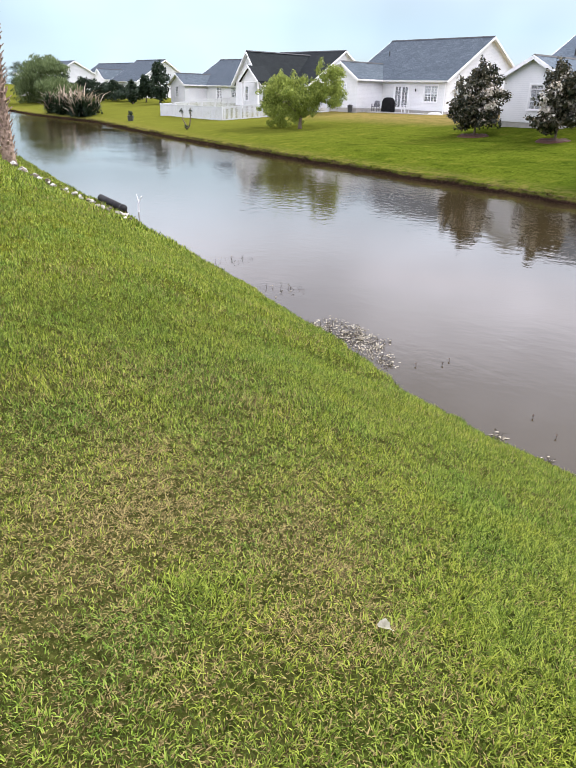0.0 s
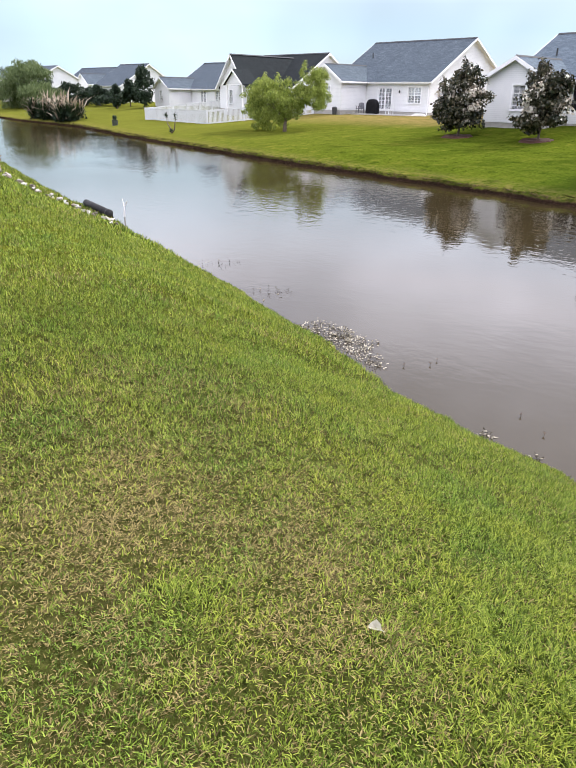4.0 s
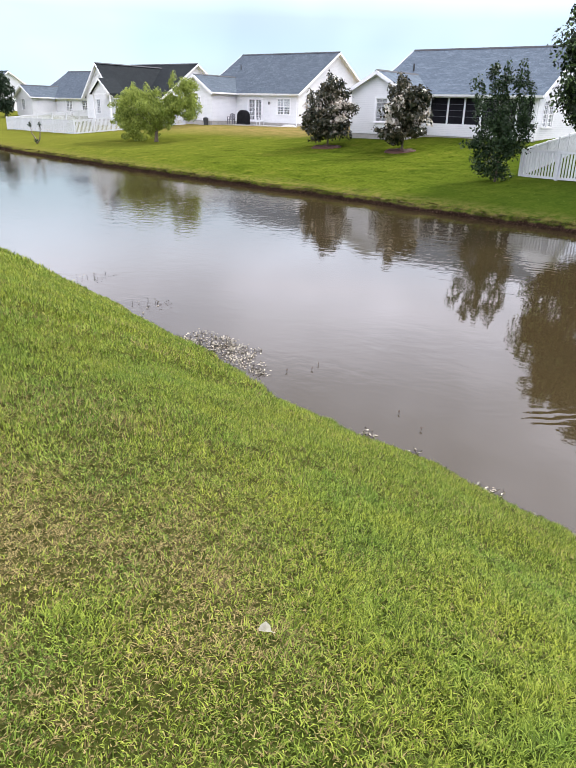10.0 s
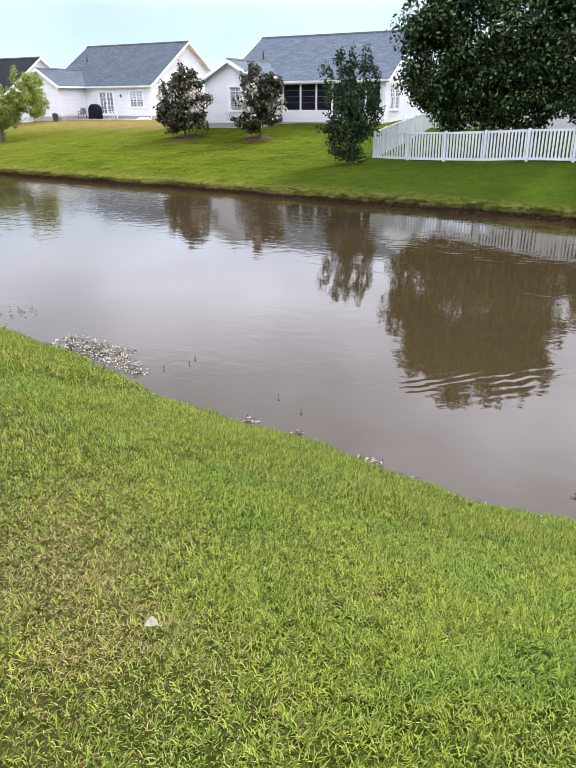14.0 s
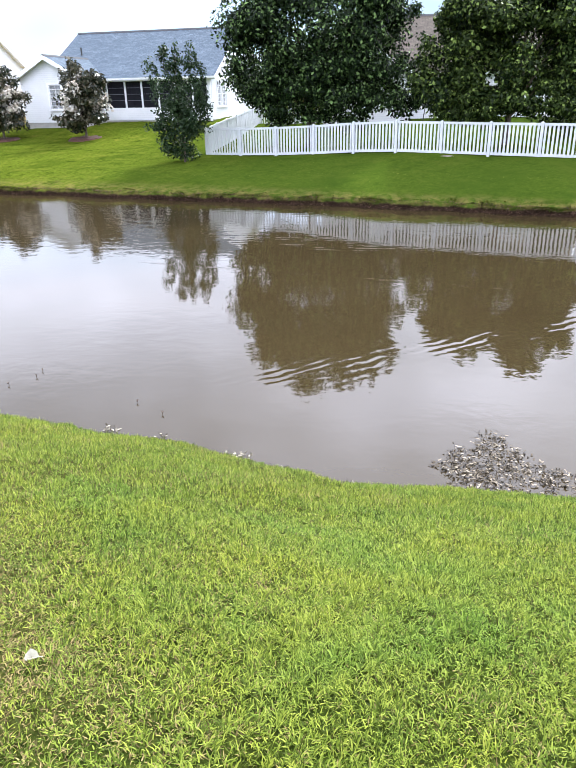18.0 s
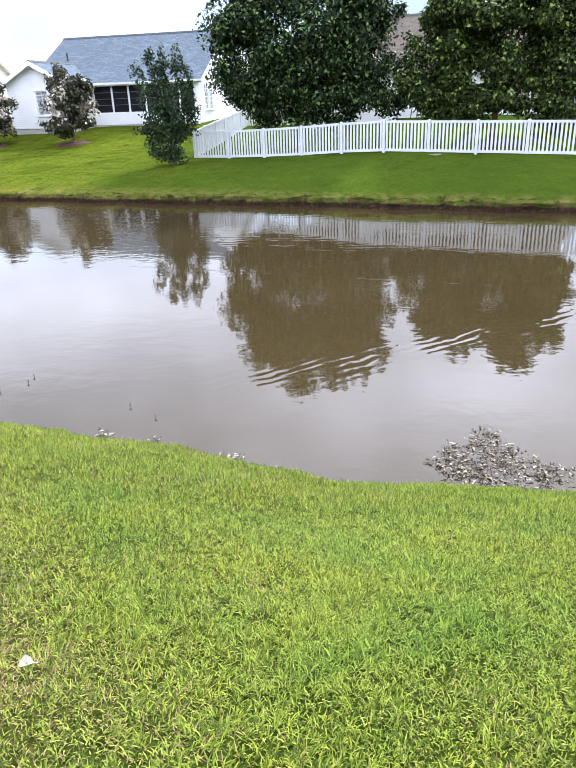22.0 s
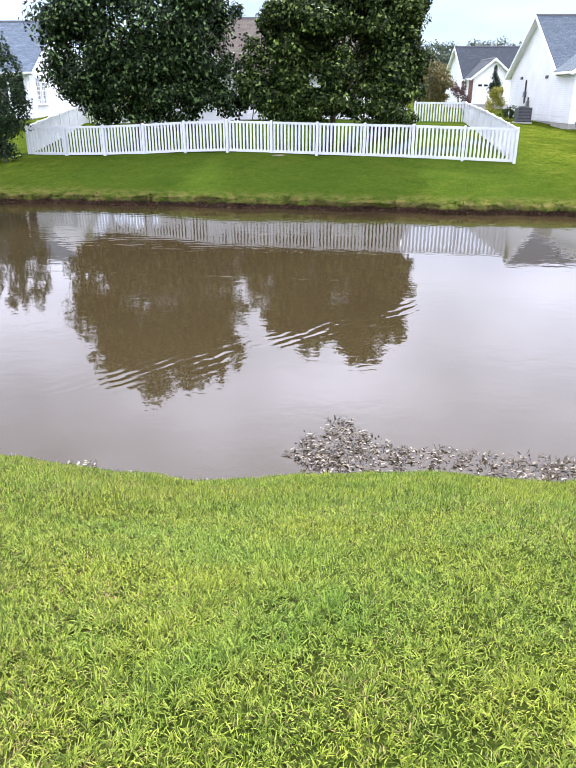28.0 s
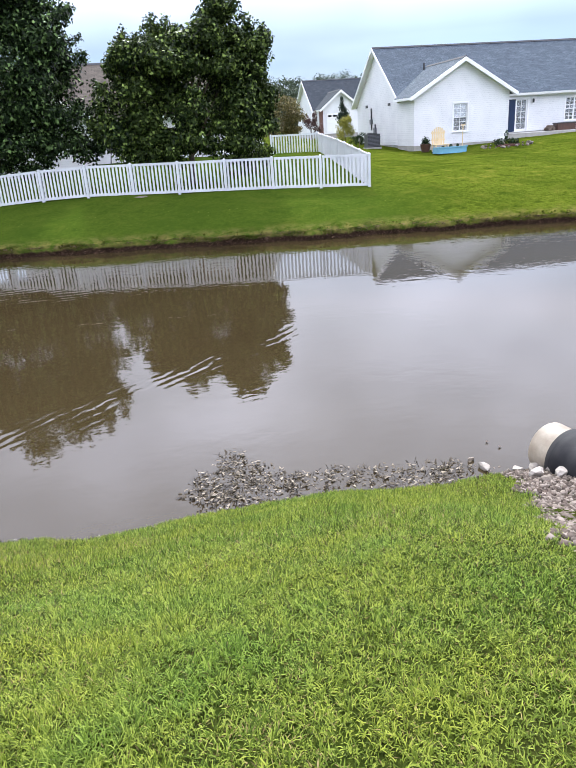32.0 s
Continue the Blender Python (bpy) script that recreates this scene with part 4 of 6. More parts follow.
def picket_fence(name, label, runs, height=1.18, panel=1.83, gap=0.166):
    """White vinyl fence: posts with caps, two rails a panel and flat pickets. runs: lists of (x, y, z) along the ground."""
    f = thing(name, label, "fence")
    post = mesh_of(bbox(-0.05, 0.05, -0.05, 0.05, -0.3, height - 0.02), "post", VINYL)
    bm = bmesh.new()
    vs = [bm.verts.new(p) for p in ((-0.06, -0.06, 0), (0.06, -0.06, 0), (0.06, 0.06, 0), (-0.06, 0.06, 0), (0, 0, 0.045))]
    bm.faces.new(vs[3::-1])
    for i in range(4):
        bm.faces.new((vs[i], vs[(i + 1) % 4], vs[4]))
    cap = mesh_of(bm, "cap", VINYL)
    pick = mesh_of(bbox(-0.038, 0.038, -0.011, 0.011, 0.05, height - 0.06), "picket", VINYL)
    rnd = random.Random(4)
    for run in runs:
        pts = [Vector(p) for p in run]
        cum = [0.0]
        for a, b in zip(pts, pts[1:]):
            cum.append(cum[-1] + (Vector((b.x - a.x, b.y - a.y, 0))).length)
        n = max(1, round(cum[-1] / panel))

        def at(s):
            for i in range(len(pts) - 1):
                if s <= cum[i + 1] + 1e-6:
                    return pts[i].lerp(pts[i + 1], (s - cum[i]) / (cum[i + 1] - cum[i]))
            return pts[-1]

        stops = [cum[-1] * i / n for i in range(n + 1)]
        for s in stops:
            p = at(s)
            ang = math.degrees(math.atan2(pts[-1].y - pts[0].y, pts[-1].x - pts[0].x))
            po = shared("post", post, f, pose(p.x, p.y, p.z, rnd.uniform(-0.6, 0.6), rnd.uniform(-0.6, 0.6), ang))
            shared("cap", cap, po, pose(0, 0, height - 0.02))
        for sa, sb in zip(stops, stops[1:]):
            a, b = at(sa), at(sb)
            d = b - a
            L = Vector((d.x, d.y, 0)).length
            ang = math.degrees(math.atan2(d.y, d.x))
            lift = math.degrees(math.atan2(d.z, L))
            for z0, z1 in ((0.0, 0.10), (height - 0.12, height - 0.03)):
                ra = part("rail", bbox(0.055, L - 0.055, -0.025, 0.025, z0, z1), VINYL, f)
                ra.matrix_basis = pose(a.x, a.y, a.z, 0, -lift, ang)
            k = max(1, round((L - 0.11) / gap))
            for i in range(k):
                q = a.lerp(b, (0.055 + (i + 0.5) * (L - 0.11) / k) / L)
                shared("picket", pick, f, pose(q.x, q.y, q.z, 0, 0, ang + rnd.uniform(-1, 1)))
    return f


def gp(x, y, dz=0.0):
    return (x, y, z_ground(x, y) + dz)


picket_fence("picket_fence", "white vinyl picket fence round the yard with maples", [
    [(-11.57, 30.91, 0.99), (-9.67, 30.41, 1.01), (-7.88, 29.94, 1.06), (-6.3, 29.53, 1.13), (-5.07, 29.2, 1.20), (-3.62, 28.82, 1.31), (-2.01, 28.4, 1.31), (-0.06, 27.89, 1.27), (4.0, 26.83, 1.23), (8.04, 25.77, 1.14)],
    [(8.04, 25.77, 1.14), (8.7, 33, 1.60), (9.4, 40, 1.90)], [(9.4, 40, 1.90), (6.7, 40.4, 1.92)],
    [(-11.57, 30.91, 0.99), (-12.2, 42, 1.80)], [(-12.2, 42, 1.80), (-7.8, 42.3, 1.88)]], gap=0.150)
picket_fence("white_fence", "long white vinyl picket fence round a far yard", [
    [gp(-67.6, 38.7), gp(-54.2, 37.25)], [gp(-54.2, 37.25), gp(-51.6, 48)], [gp(-67.6, 38.7), gp(-69.0, 50)]], gap=0.128)


# ---------------------------------------------------------------- plants
def leaf_cloud(name, centres, spreads, count, size, material, parent, seed, droop=0.35, aspect=0.62, flat=0.5):
    """Many small pointed leaves, each a folded pair of faces, thick towards the outside of each clump."""
    rng = np.random.default_rng(seed)
    centres, spreads = np.asarray(centres, float), np.asarray(spreads, float)
    wgt = spreads.prod(1) ** (2 / 3)
    k = rng.choice(len(centres), count, p=wgt / wgt.sum())
    d = rng.normal(size=(count, 3))
    d /= np.linalg.norm(d, axis=1)[:, None]
    r = rng.random(count) ** 0.45
    p = centres[k] + d * spreads[k] * r[:, None]
    n = d + rng.normal(size=(count, 3)) * 0.6 + np.array([0, 0, flat])
    n /= np.linalg.norm(n, axis=1)[:, None]
    t = np.cross(n, rng.normal(size=(count, 3)))
    t /= np.linalg.norm(t, axis=1)[:, None]
    t[:, 2] -= droop
    t /= np.linalg.norm(t, axis=1)[:, None]
    b = np.cross(n, t)
    b /= np.linalg.norm(b, axis=1)[:, None]
    s = (size * rng.uniform(0.6, 1.35, count))[:, None]
    v = np.stack([p, p + t * s * 0.5 + b * s * aspect * 0.5, p + t * s + n * s * -0.12, p + t * s * 0.5 - b * s * aspect * 0.5], 1).reshape(-1, 3)
    i = np.arange(count)[:, None] * 4
    f = np.concatenate([i + [0, 1, 2], i + [0, 2, 3]], 0)
    return mesh_np(name, v, f, material, parent)


# maple colours run near black to pale, painting in crown shade and highlights
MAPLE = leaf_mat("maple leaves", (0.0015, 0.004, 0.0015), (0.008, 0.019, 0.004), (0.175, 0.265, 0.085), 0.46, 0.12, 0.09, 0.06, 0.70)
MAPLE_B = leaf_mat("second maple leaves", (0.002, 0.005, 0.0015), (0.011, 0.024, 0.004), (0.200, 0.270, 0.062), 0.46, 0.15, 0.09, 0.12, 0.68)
WILLOW = leaf_mat("willow leaves", (0.055, 0.085, 0.010), (0.16, 0.21, 0.028), (0.40, 0.45, 0.10), trans=0.35)
MAGNOLIA = leaf_mat("magnolia leaves", (0.006, 0.011, 0.006), (0.018, 0.026, 0.013), (0.11, 0.092, 0.055), 0.25, 0.05)
# pale colour stands in for sky glints on shiny magnolia leaves
GLINT_LEAF = leaf_mat("pale magnolia glints", (0.34, 0.28, 0.20), (0.52, 0.47, 0.38), (0.74, 0.70, 0.63), 0.5, 0.1)
HOLLY = leaf_mat("dark bush leaves", (0.004, 0.011, 0.004), (0.011, 0.026, 0.008), (0.040, 0.066, 0.022))
FAR_LEAF = leaf_mat("distant woods", (0.020, 0.034, 0.022), (0.035, 0.052, 0.030), (0.06, 0.075, 0.035))


def limbs(parent, base, forks, r0, seed, material=BARK):
    """A tapered trunk and limbs that run to the given clump centres."""
    rng = random.Random(seed)
    top = Vector(base) + Vector((0, 0, max(0.4, (max(f[2] for f in forks) - base[2]) * 0.45)))
    bm = bmesh.new()
    b = Vector(base)
    tube(bm, [b + Vector((0, 0, -0.15)), b + Vector((0.02, 0, 0.25)), b.lerp(top, 0.6) + Vector((0.04, 0.03, 0)), top], [r0 * 1.35, r0, r0 * 0.8, r0 * 0.55], 10)
    part("trunk", bm, material, parent, "", True)
    for f in forks:
        f = Vector(f)
        s = b.lerp(top, rng.uniform(0.35, 1.0))
        mid = s.lerp(f, 0.5) + Vector((rng.uniform(-0.2, 0.2), rng.uniform(-0.2, 0.2), 0.25))
        bm = bmesh.new()
        tube(bm, [s, mid, f], [r0 * 0.42, r0 * 0.26, r0 * 0.08], 6)
        part("limb", bm, material, parent, "", True)


def crown_clumps(cx, cy, cz, rx, ry, rz, n, seed, size=(0.28, 0.42)):
    rng = random.Random(seed)
    cs, sp = [], []
    for i in range(n):
        u = rng.uniform(-0.85, 1)
        a = rng.uniform(0, 2 * math.pi)
        q = math.sqrt(1 - u * u)
        r = rng.uniform(0.45, 0.88)
        k = rng.uniform(*size)
        cs.append((cx + rx * q * math.cos(a) * r, cy + ry * q * math.sin(a) * r, cz + rz * u * r))
        sp.append((rx * k, ry * k, rz * k * 0.85))
    return cs, sp


def clump_tree(name, label, category, base, clumps, leaves, size, material, r0, seed, droop=0.35, n_limbs=9, group="", aspect=0.62, shoots=0):
    """A tree whose crown is a list of lobes (x, y, z, rx, ry, rz), each broken into smaller clumps."""
    t = thing(name, label, category, group)
    cs, sp = [], []
    for k, (x, y, z, rx, ry, rz) in enumerate(clumps):
        c, s = crown_clumps(x, y, z, rx, ry, rz, 22, seed + k, (0.26, 0.44))
        cs += c
        sp += s
    rng = random.Random(seed)
    for k in range(shoots):
        x, y, z, rx, ry, rz = rng.choice(clumps)
        a, u = rng.uniform(0, 2 * math.pi), rng.uniform(-0.1, 1.0)
        q = math.sqrt(1 - u * u)
        j = rng.uniform(0.10, 0.22)
        cs.append((x + rx * q * math.cos(a) * 1.02, y + ry * q * math.sin(a) * 1.02, z + rz * u * 1.04))
        sp.append((j * (1 + q), j * (1 + q), j * (1.2 + 1.6 * u)))
    forks = rng.sample(cs, min(n_limbs, len(cs)))
    limbs(t, base, forks, r0, seed)
    leaf_cloud("crown", cs, sp, leaves, size, material, t, seed, droop, aspect)
    return t


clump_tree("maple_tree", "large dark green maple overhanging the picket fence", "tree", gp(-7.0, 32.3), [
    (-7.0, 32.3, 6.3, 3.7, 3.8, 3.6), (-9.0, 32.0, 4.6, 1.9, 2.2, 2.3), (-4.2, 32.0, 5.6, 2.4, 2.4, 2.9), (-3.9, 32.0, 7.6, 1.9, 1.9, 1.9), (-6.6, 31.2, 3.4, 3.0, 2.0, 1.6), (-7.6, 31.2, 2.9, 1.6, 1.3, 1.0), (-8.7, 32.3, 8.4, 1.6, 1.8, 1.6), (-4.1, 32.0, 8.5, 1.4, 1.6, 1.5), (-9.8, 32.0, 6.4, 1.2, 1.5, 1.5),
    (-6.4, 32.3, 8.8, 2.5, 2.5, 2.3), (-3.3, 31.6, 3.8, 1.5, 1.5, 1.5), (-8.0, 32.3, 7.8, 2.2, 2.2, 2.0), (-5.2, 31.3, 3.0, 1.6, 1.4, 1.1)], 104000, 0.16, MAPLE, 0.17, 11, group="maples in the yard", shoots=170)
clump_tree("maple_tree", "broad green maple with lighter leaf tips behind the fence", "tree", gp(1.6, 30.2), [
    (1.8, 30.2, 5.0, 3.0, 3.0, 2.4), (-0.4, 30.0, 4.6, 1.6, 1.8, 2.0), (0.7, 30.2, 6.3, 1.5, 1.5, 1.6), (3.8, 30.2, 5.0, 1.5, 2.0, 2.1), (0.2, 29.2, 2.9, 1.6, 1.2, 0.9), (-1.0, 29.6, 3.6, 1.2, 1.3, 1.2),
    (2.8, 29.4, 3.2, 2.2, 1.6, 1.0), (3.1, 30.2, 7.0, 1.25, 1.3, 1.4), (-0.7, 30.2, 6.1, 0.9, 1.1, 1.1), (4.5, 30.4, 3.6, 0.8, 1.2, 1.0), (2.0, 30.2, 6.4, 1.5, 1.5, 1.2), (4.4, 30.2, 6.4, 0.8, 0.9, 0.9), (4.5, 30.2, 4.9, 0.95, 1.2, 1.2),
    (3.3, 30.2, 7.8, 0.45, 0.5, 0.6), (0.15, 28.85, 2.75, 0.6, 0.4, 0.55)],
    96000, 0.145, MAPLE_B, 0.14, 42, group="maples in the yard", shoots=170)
clump_tree("willow_tree", "bright yellow-green willow on the far bank", "tree", gp(-41.0, 35.2), [
    (-43.9, 35.6, 3.5, 1.75, 1.5, 1.6), (-43.6, 35.3, 2.05, 1.7, 1.4, 1.15), (-41.2, 35.0, 3.0, 1.5, 1.4, 1.2), (-42.0, 35.2, 1.95, 1.3, 1.1, 0.85), (-40.4, 35.4, 2.5, 0.8, 0.8, 0.7),
    (-39.9, 36.8, 4.2, 1.2, 1.3, 1.4), (-39.4, 36.8, 3.2, 0.9, 1.0, 1.0), (-42.3, 35.6, 3.8, 1.0, 1.0, 0.9), (-40.4, 36.0, 3.4, 1.1, 1.1, 1.1), (-44.6, 35.6, 2.8, 1.0, 1.0, 1.2)], 40000, 0.15, WILLOW, 0.13, 73, droop=0.9, aspect=0.42, shoots=60)
for mx, my, mr, mh, seed in ((-26.4, 36.7, 1.7, 2.0, 14), (-21.3, 37.2, 1.78, 1.98, 15)):
    mz = z_ground(mx, my)
    clump_tree("magnolia", "round magnolia with bronze leaves, pale leaves added as glints", "tree", (mx, my, mz), [
        (mx, my, mz + mh, mr * 0.95, mr * 0.95, mh * 0.72), (mx, my, mz + mh * 1.5, mr * 0.6, mr * 0.6, mh * 0.55), (mx - 0.2, my, mz + mh * 0.54, mr * 0.88, mr * 0.88, mh * 0.42)],
        8600, 0.19, MAGNOLIA, 0.07, seed, group="magnolias on the far lawn", shoots=26)
    mg = [o for o in scene.objects if o.name.startswith("magnolia")][-1]
    # extra pale leaves added as painted highlights over the crown
    pc, ps_ = crown_clumps(mx, my, mz + mh * 1.05, mr * 0.95, mr * 0.95, mh * 0.85, 40, seed + 70, (0.12, 0.2))
    leaf_cloud("glint_leaves", pc, ps_, 1000, 0.19, GLINT_LEAF, mg, seed + 5)
clump_tree("bush", "tall dark green shrub beside the fence corner", "bush", gp(-11.95, 29.1), [
    (-12.0, 29.1, 2.0, 0.95, 0.9, 1.1), (-12.4, 29.1, 3.4, 0.8, 0.8, 1.1), (-11.45, 29.1, 3.4, 0.85, 0.8, 1.0), (-11.6, 29.0, 2.6, 1.05, 0.9, 1.0), (-11.0, 29.1, 4.3, 0.26, 0.25, 0.7), (-13.1, 29.1, 4.2, 0.26, 0.25, 0.7),
    (-12.6, 29.1, 4.8, 0.22, 0.2, 0.75), (-12.05, 29.1, 4.6, 0.24, 0.2, 0.7), (-11.45, 29.1, 4.6, 0.24, 0.2, 0.75), (-12.0, 29.1, 1.3, 0.75, 0.7, 0.5), (-12.4, 29.1, 2.4, 0.9, 0.8, 1.0)],
    10500, 0.12, HOLLY, 0.05, 161, shoots=30)


# ---------------------------------------------------------------- far left bank and distance
PAMPAS = leaf_mat("dead spiky leaves", (0.10, 0.08, 0.05), (0.26, 0.20, 0.14), (0.50, 0.42, 0.33))
CONIFER = leaf_mat("conifer leaves", (0.008, 0.018, 0.010), (0.016, 0.030, 0.016), (0.030, 0.048, 0.022))
clump_tree("weeping_willow", "large weeping willow at the pond's far end", "tree", gp(-111, 43.6), [
    (-111, 43.6, 4.6, 5.2, 4.2, 2.9), (-116, 43.6, 3.2, 4.2, 3.5, 2.6), (-105.6, 43.2, 3.0, 3.6, 3.2, 2.5), (-110, 43.6, 6.3, 4.2, 3.0, 1.7), (-113, 43, 2.4, 5.0, 3.4, 2.0)], 20000, 0.42,
    leaf_mat("dull willow leaves", (0.050, 0.076, 0.026), (0.090, 0.125, 0.045), (0.17, 0.21, 0.09)), 0.25, 31, droop=1.5, aspect=0.3)
for k, (tx, ty, th, tr) in enumerate(((-85.7, 49.0, 5.6, 1.5), (-91.2, 50.0, 3.7, 1.2), (-89.4, 47.0, 3.1, 0.7), (-110.5, 50.0, 3.7, 4.0), (-105.5, 50.5, 2.7, 2.5), (-100.5, 50.0, 2.9, 2.3), (-96.3, 50.5, 2.4, 2.0), (-117.5, 49.0, 4.2, 2.6))):
    tz = z_ground(tx, ty)
    clump_tree("conifer", "dark evergreen tree in a far garden", "tree", (tx, ty, tz), [
        (tx, ty, tz + th * 0.42, tr, min(tr, 2.2), th * 0.38), (tx + 0.1, ty, tz + th * 0.75, tr * 0.6, min(tr, 2.2) * 0.6, th * 0.26)], 3200, 0.30, CONIFER, 0.08, 200 + 5 * k, n_limbs=4, group="far evergreens")


def blades(base_xyz, length, width, lean, rng, az=None):
    """Curved blades of grass from arrays: vertices and triangles, five corners a blade."""
    n = len(base_xyz)
    a = rng.uniform(0, 2 * np.pi, n) if az is None else az
    h = np.stack([np.cos(a), np.sin(a), np.zeros(n)], 1)
    w = np.stack([-np.sin(a), np.cos(a), np.zeros(n)], 1) * (width / 2)[:, None]
    up = np.array([0, 0, 1.0])
    s, c = np.sin(lean)[:, None], np.cos(lean)[:, None]
    L = length[:, None]
    mid = base_xyz + (h * s * 0.8 + up * c) * L * 0.55
    tip = mid + (h * np.minimum(1, s * 1.35) + up * c * 0.45) * L * 0.5
    v = np.stack([base_xyz - w, base_xyz + w, mid + w * 0.85, mid - w * 0.85, tip], 1).reshape(-1, 3)
    i = np.arange(n)[:, None] * 5
    f = np.concatenate([i + [0, 1, 2], i + [0, 2, 3], i + [3, 2, 4]], 0)
    return v, f


pk = thing("yucca_clump", "dark spiky shrub with pale dead leaves at the water", "shrub")
_r = np.random.default_rng(5)
_k = 34
_cx = _r.uniform(-85.5, -75.0, _k)
_cy = np.array([y_far(x) for x in _cx]) + _r.uniform(0.2, 2.6, _k)
_ch = np.array([z_ground(x, y) for x, y in zip(_cx, _cy)]) + _r.uniform(0.0, 1.2, _k)
for nm, per, ln_, wd_, le_, ma_ in (("green_leaf", 170, (0.6, 1.5), (0.07, 0.14), (1.0, 0.35), HOLLY), ("dead_leaf", 9, (1.4, 3.0), (0.12, 0.22), (0.7, 0.45), PAMPAS)):
    _i = np.repeat(np.arange(_k), per)
    _n = len(_i)
    _b = np.stack([_cx[_i], _cy[_i], _ch[_i]], 1) + _r.normal(0, 0.22, (_n, 3))
    _v, _f = blades(_b, _r.uniform(*ln_, _n), _r.uniform(*wd_, _n), np.abs(_r.normal(*le_, _n)), _r)
    mesh_np(nm, _v, _f, ma_, pk)
_c = [(x, y, z * 0.5 + 0.5) for x, y, z in zip(_cx, _cy, _ch)]
leaf_cloud("undergrowth", _c, [(0.9, 0.8, 0.8)] * _k, 5000, 0.28, CONIFER, pk, 12)

# far woods behind the houses
_r = np.random.default_rng(8)
_cs, _sp = [], []
for k in range(400):
    x = _r.uniform(-580, -235) if k % 2 else _r.uniform(16, 76)
    y = 178 + 50 * _r.random()
    hgt = float(np.interp(x, [-580, -510, -470, -415, -350, -235, 5, 40, 150], [17, 15, 6, 5, 4.5, 4.0, 12.6, 12.9, 14])) * (0.85 + 0.3 * _r.random() ** 2) * y / 180
    for q in range(3):
        _cs.append((x + _r.normal(0, 2.0), y, 1 + hgt * (0.30, 0.62, 0.93)[q]))
        _sp.append((4.6 - 1.1 * q, 3.2, hgt * (0.20, 0.17, 0.10)[q]))
woods = leaf_cloud("far_woods", _cs, _sp, 190000, 0.46, FAR_LEAF, None, 9, aspect=0.8)
tagged(woods, "line of dark distant woods behind the houses", "woods", kind="stuff")

# ---------------------------------------------------------------- the near lawn, blade by blade
GRASS = leaf_mat("grass blades", (0.018, 0.032, 0.004), (0.106, 0.160, 0.013), (0.345, 0.405, 0.066), 0.5, 0.26, 0.10, 0.15)
# turf of two temperaments: yellow and thin, or deep green
_lk = bsdf(GRASS).inputs["Base Color"].links[0].from_socket
_tone = ramp(GRASS, noise_fac(GRASS, 1.5, 4, 0.65), [(0.34, (0.74, 0.90, 0.90)), (0.50, (1.0, 1.0, 1.0)), (0.66, (1.12, 1.04, 0.85))])
ln(GRASS, mixc(GRASS, 1.0, _lk, _tone, "MULTIPLY"), bsdf(GRASS).inputs["Base Color"])
STRAW = leaf_mat("dry straw", (0.026, 0.019, 0.008), (0.130, 0.101, 0.038), (0.345, 0.280, 0.122), 0.8, 0.1, 0.06)


def yn_v(x):
    w = 0.10 * np.sin(1.7 * x + 0.4) + 0.07 * np.sin(4.3 * x + 0.84) + 0.04 * np.sin(9.1 * x + 0.4)
    return np.interp(x, NEAR_X, NEAR_Y) + 0.35 * w


DRY_SPOTS = ((-2.0, 1.0, 0.35, 0.8), (-2.1, 0.75, 0.45, 0.55), (-1.9, 0.35, 0.5, 0.75), (-1.5, 1.15, 0.28, 0.7), (-1.2, 1.02, 0.25, 0.65), (-0.95, 0.95, 0.2, 0.6),
             (-0.62, 2.07, 0.10, 0.95), (0.3, 1.45, 0.25, 0.5), (0.38, 1.72, 0.2, 0.3), (-0.95, 1.05, 0.2, 0.6), (-0.68, 1.15, 0.15, 0.5), (2.36, 3.96, 0.12, 0.9), (2.1, 4.7, 0.2, 0.55), (-2.6, 1.4, 0.7, 0.4), (-3.2, 0.8, 0.9, 0.45))
LUSH_SPOTS = ((-1.7, 0.85, 0.22), (-0.3, 1.55, 0.35), (-1.1, 1.75, 0.3), (0.0, 2.3, 0.5), (-1.6, 2.6, 0.5))


BARE_SPOTS = ((-2.03, 1.02, 0.11), (-1.86, 0.34, 0.10), (-0.62, 2.07, 0.07), (2.36, 3.96, 0.07), (-2.25, 0.95, 0.08), (-1.32, 1.12, 0.06), (-1.62, 1.22, 0.08))
GRAVEL_Y, GRAVEL_X = [1.8, 2.24, 2.52, 2.86, 3.5, 4.4, 5.3, 6.0], [1.62, 1.77, 1.87, 2.04, 2.36, 2.82, 3.16, 3.25]


def field(fn, x, y, step):
    """Values of a smooth function of the plan at many places, by way of a grid."""
    x0, y0 = x.min() - step, y.min() - step
    nx, ny = int((x.max() - x0) / step) + 3, int((y.max() - y0) / step) + 3
    g = np.array([[fn(x0 + i * step, y0 + k * step) for k in range(ny)] for i in range(nx)])
    u, v = (x - x0) / step, (y - y0) / step
    i, k = u.astype(int), v.astype(int)
    u, v = u - i, v - k
    return (g[i, k] * (1 - u) + g[i + 1, k] * u) * (1 - v) + (g[i, k + 1] * (1 - u) + g[i + 1, k + 1] * u) * v


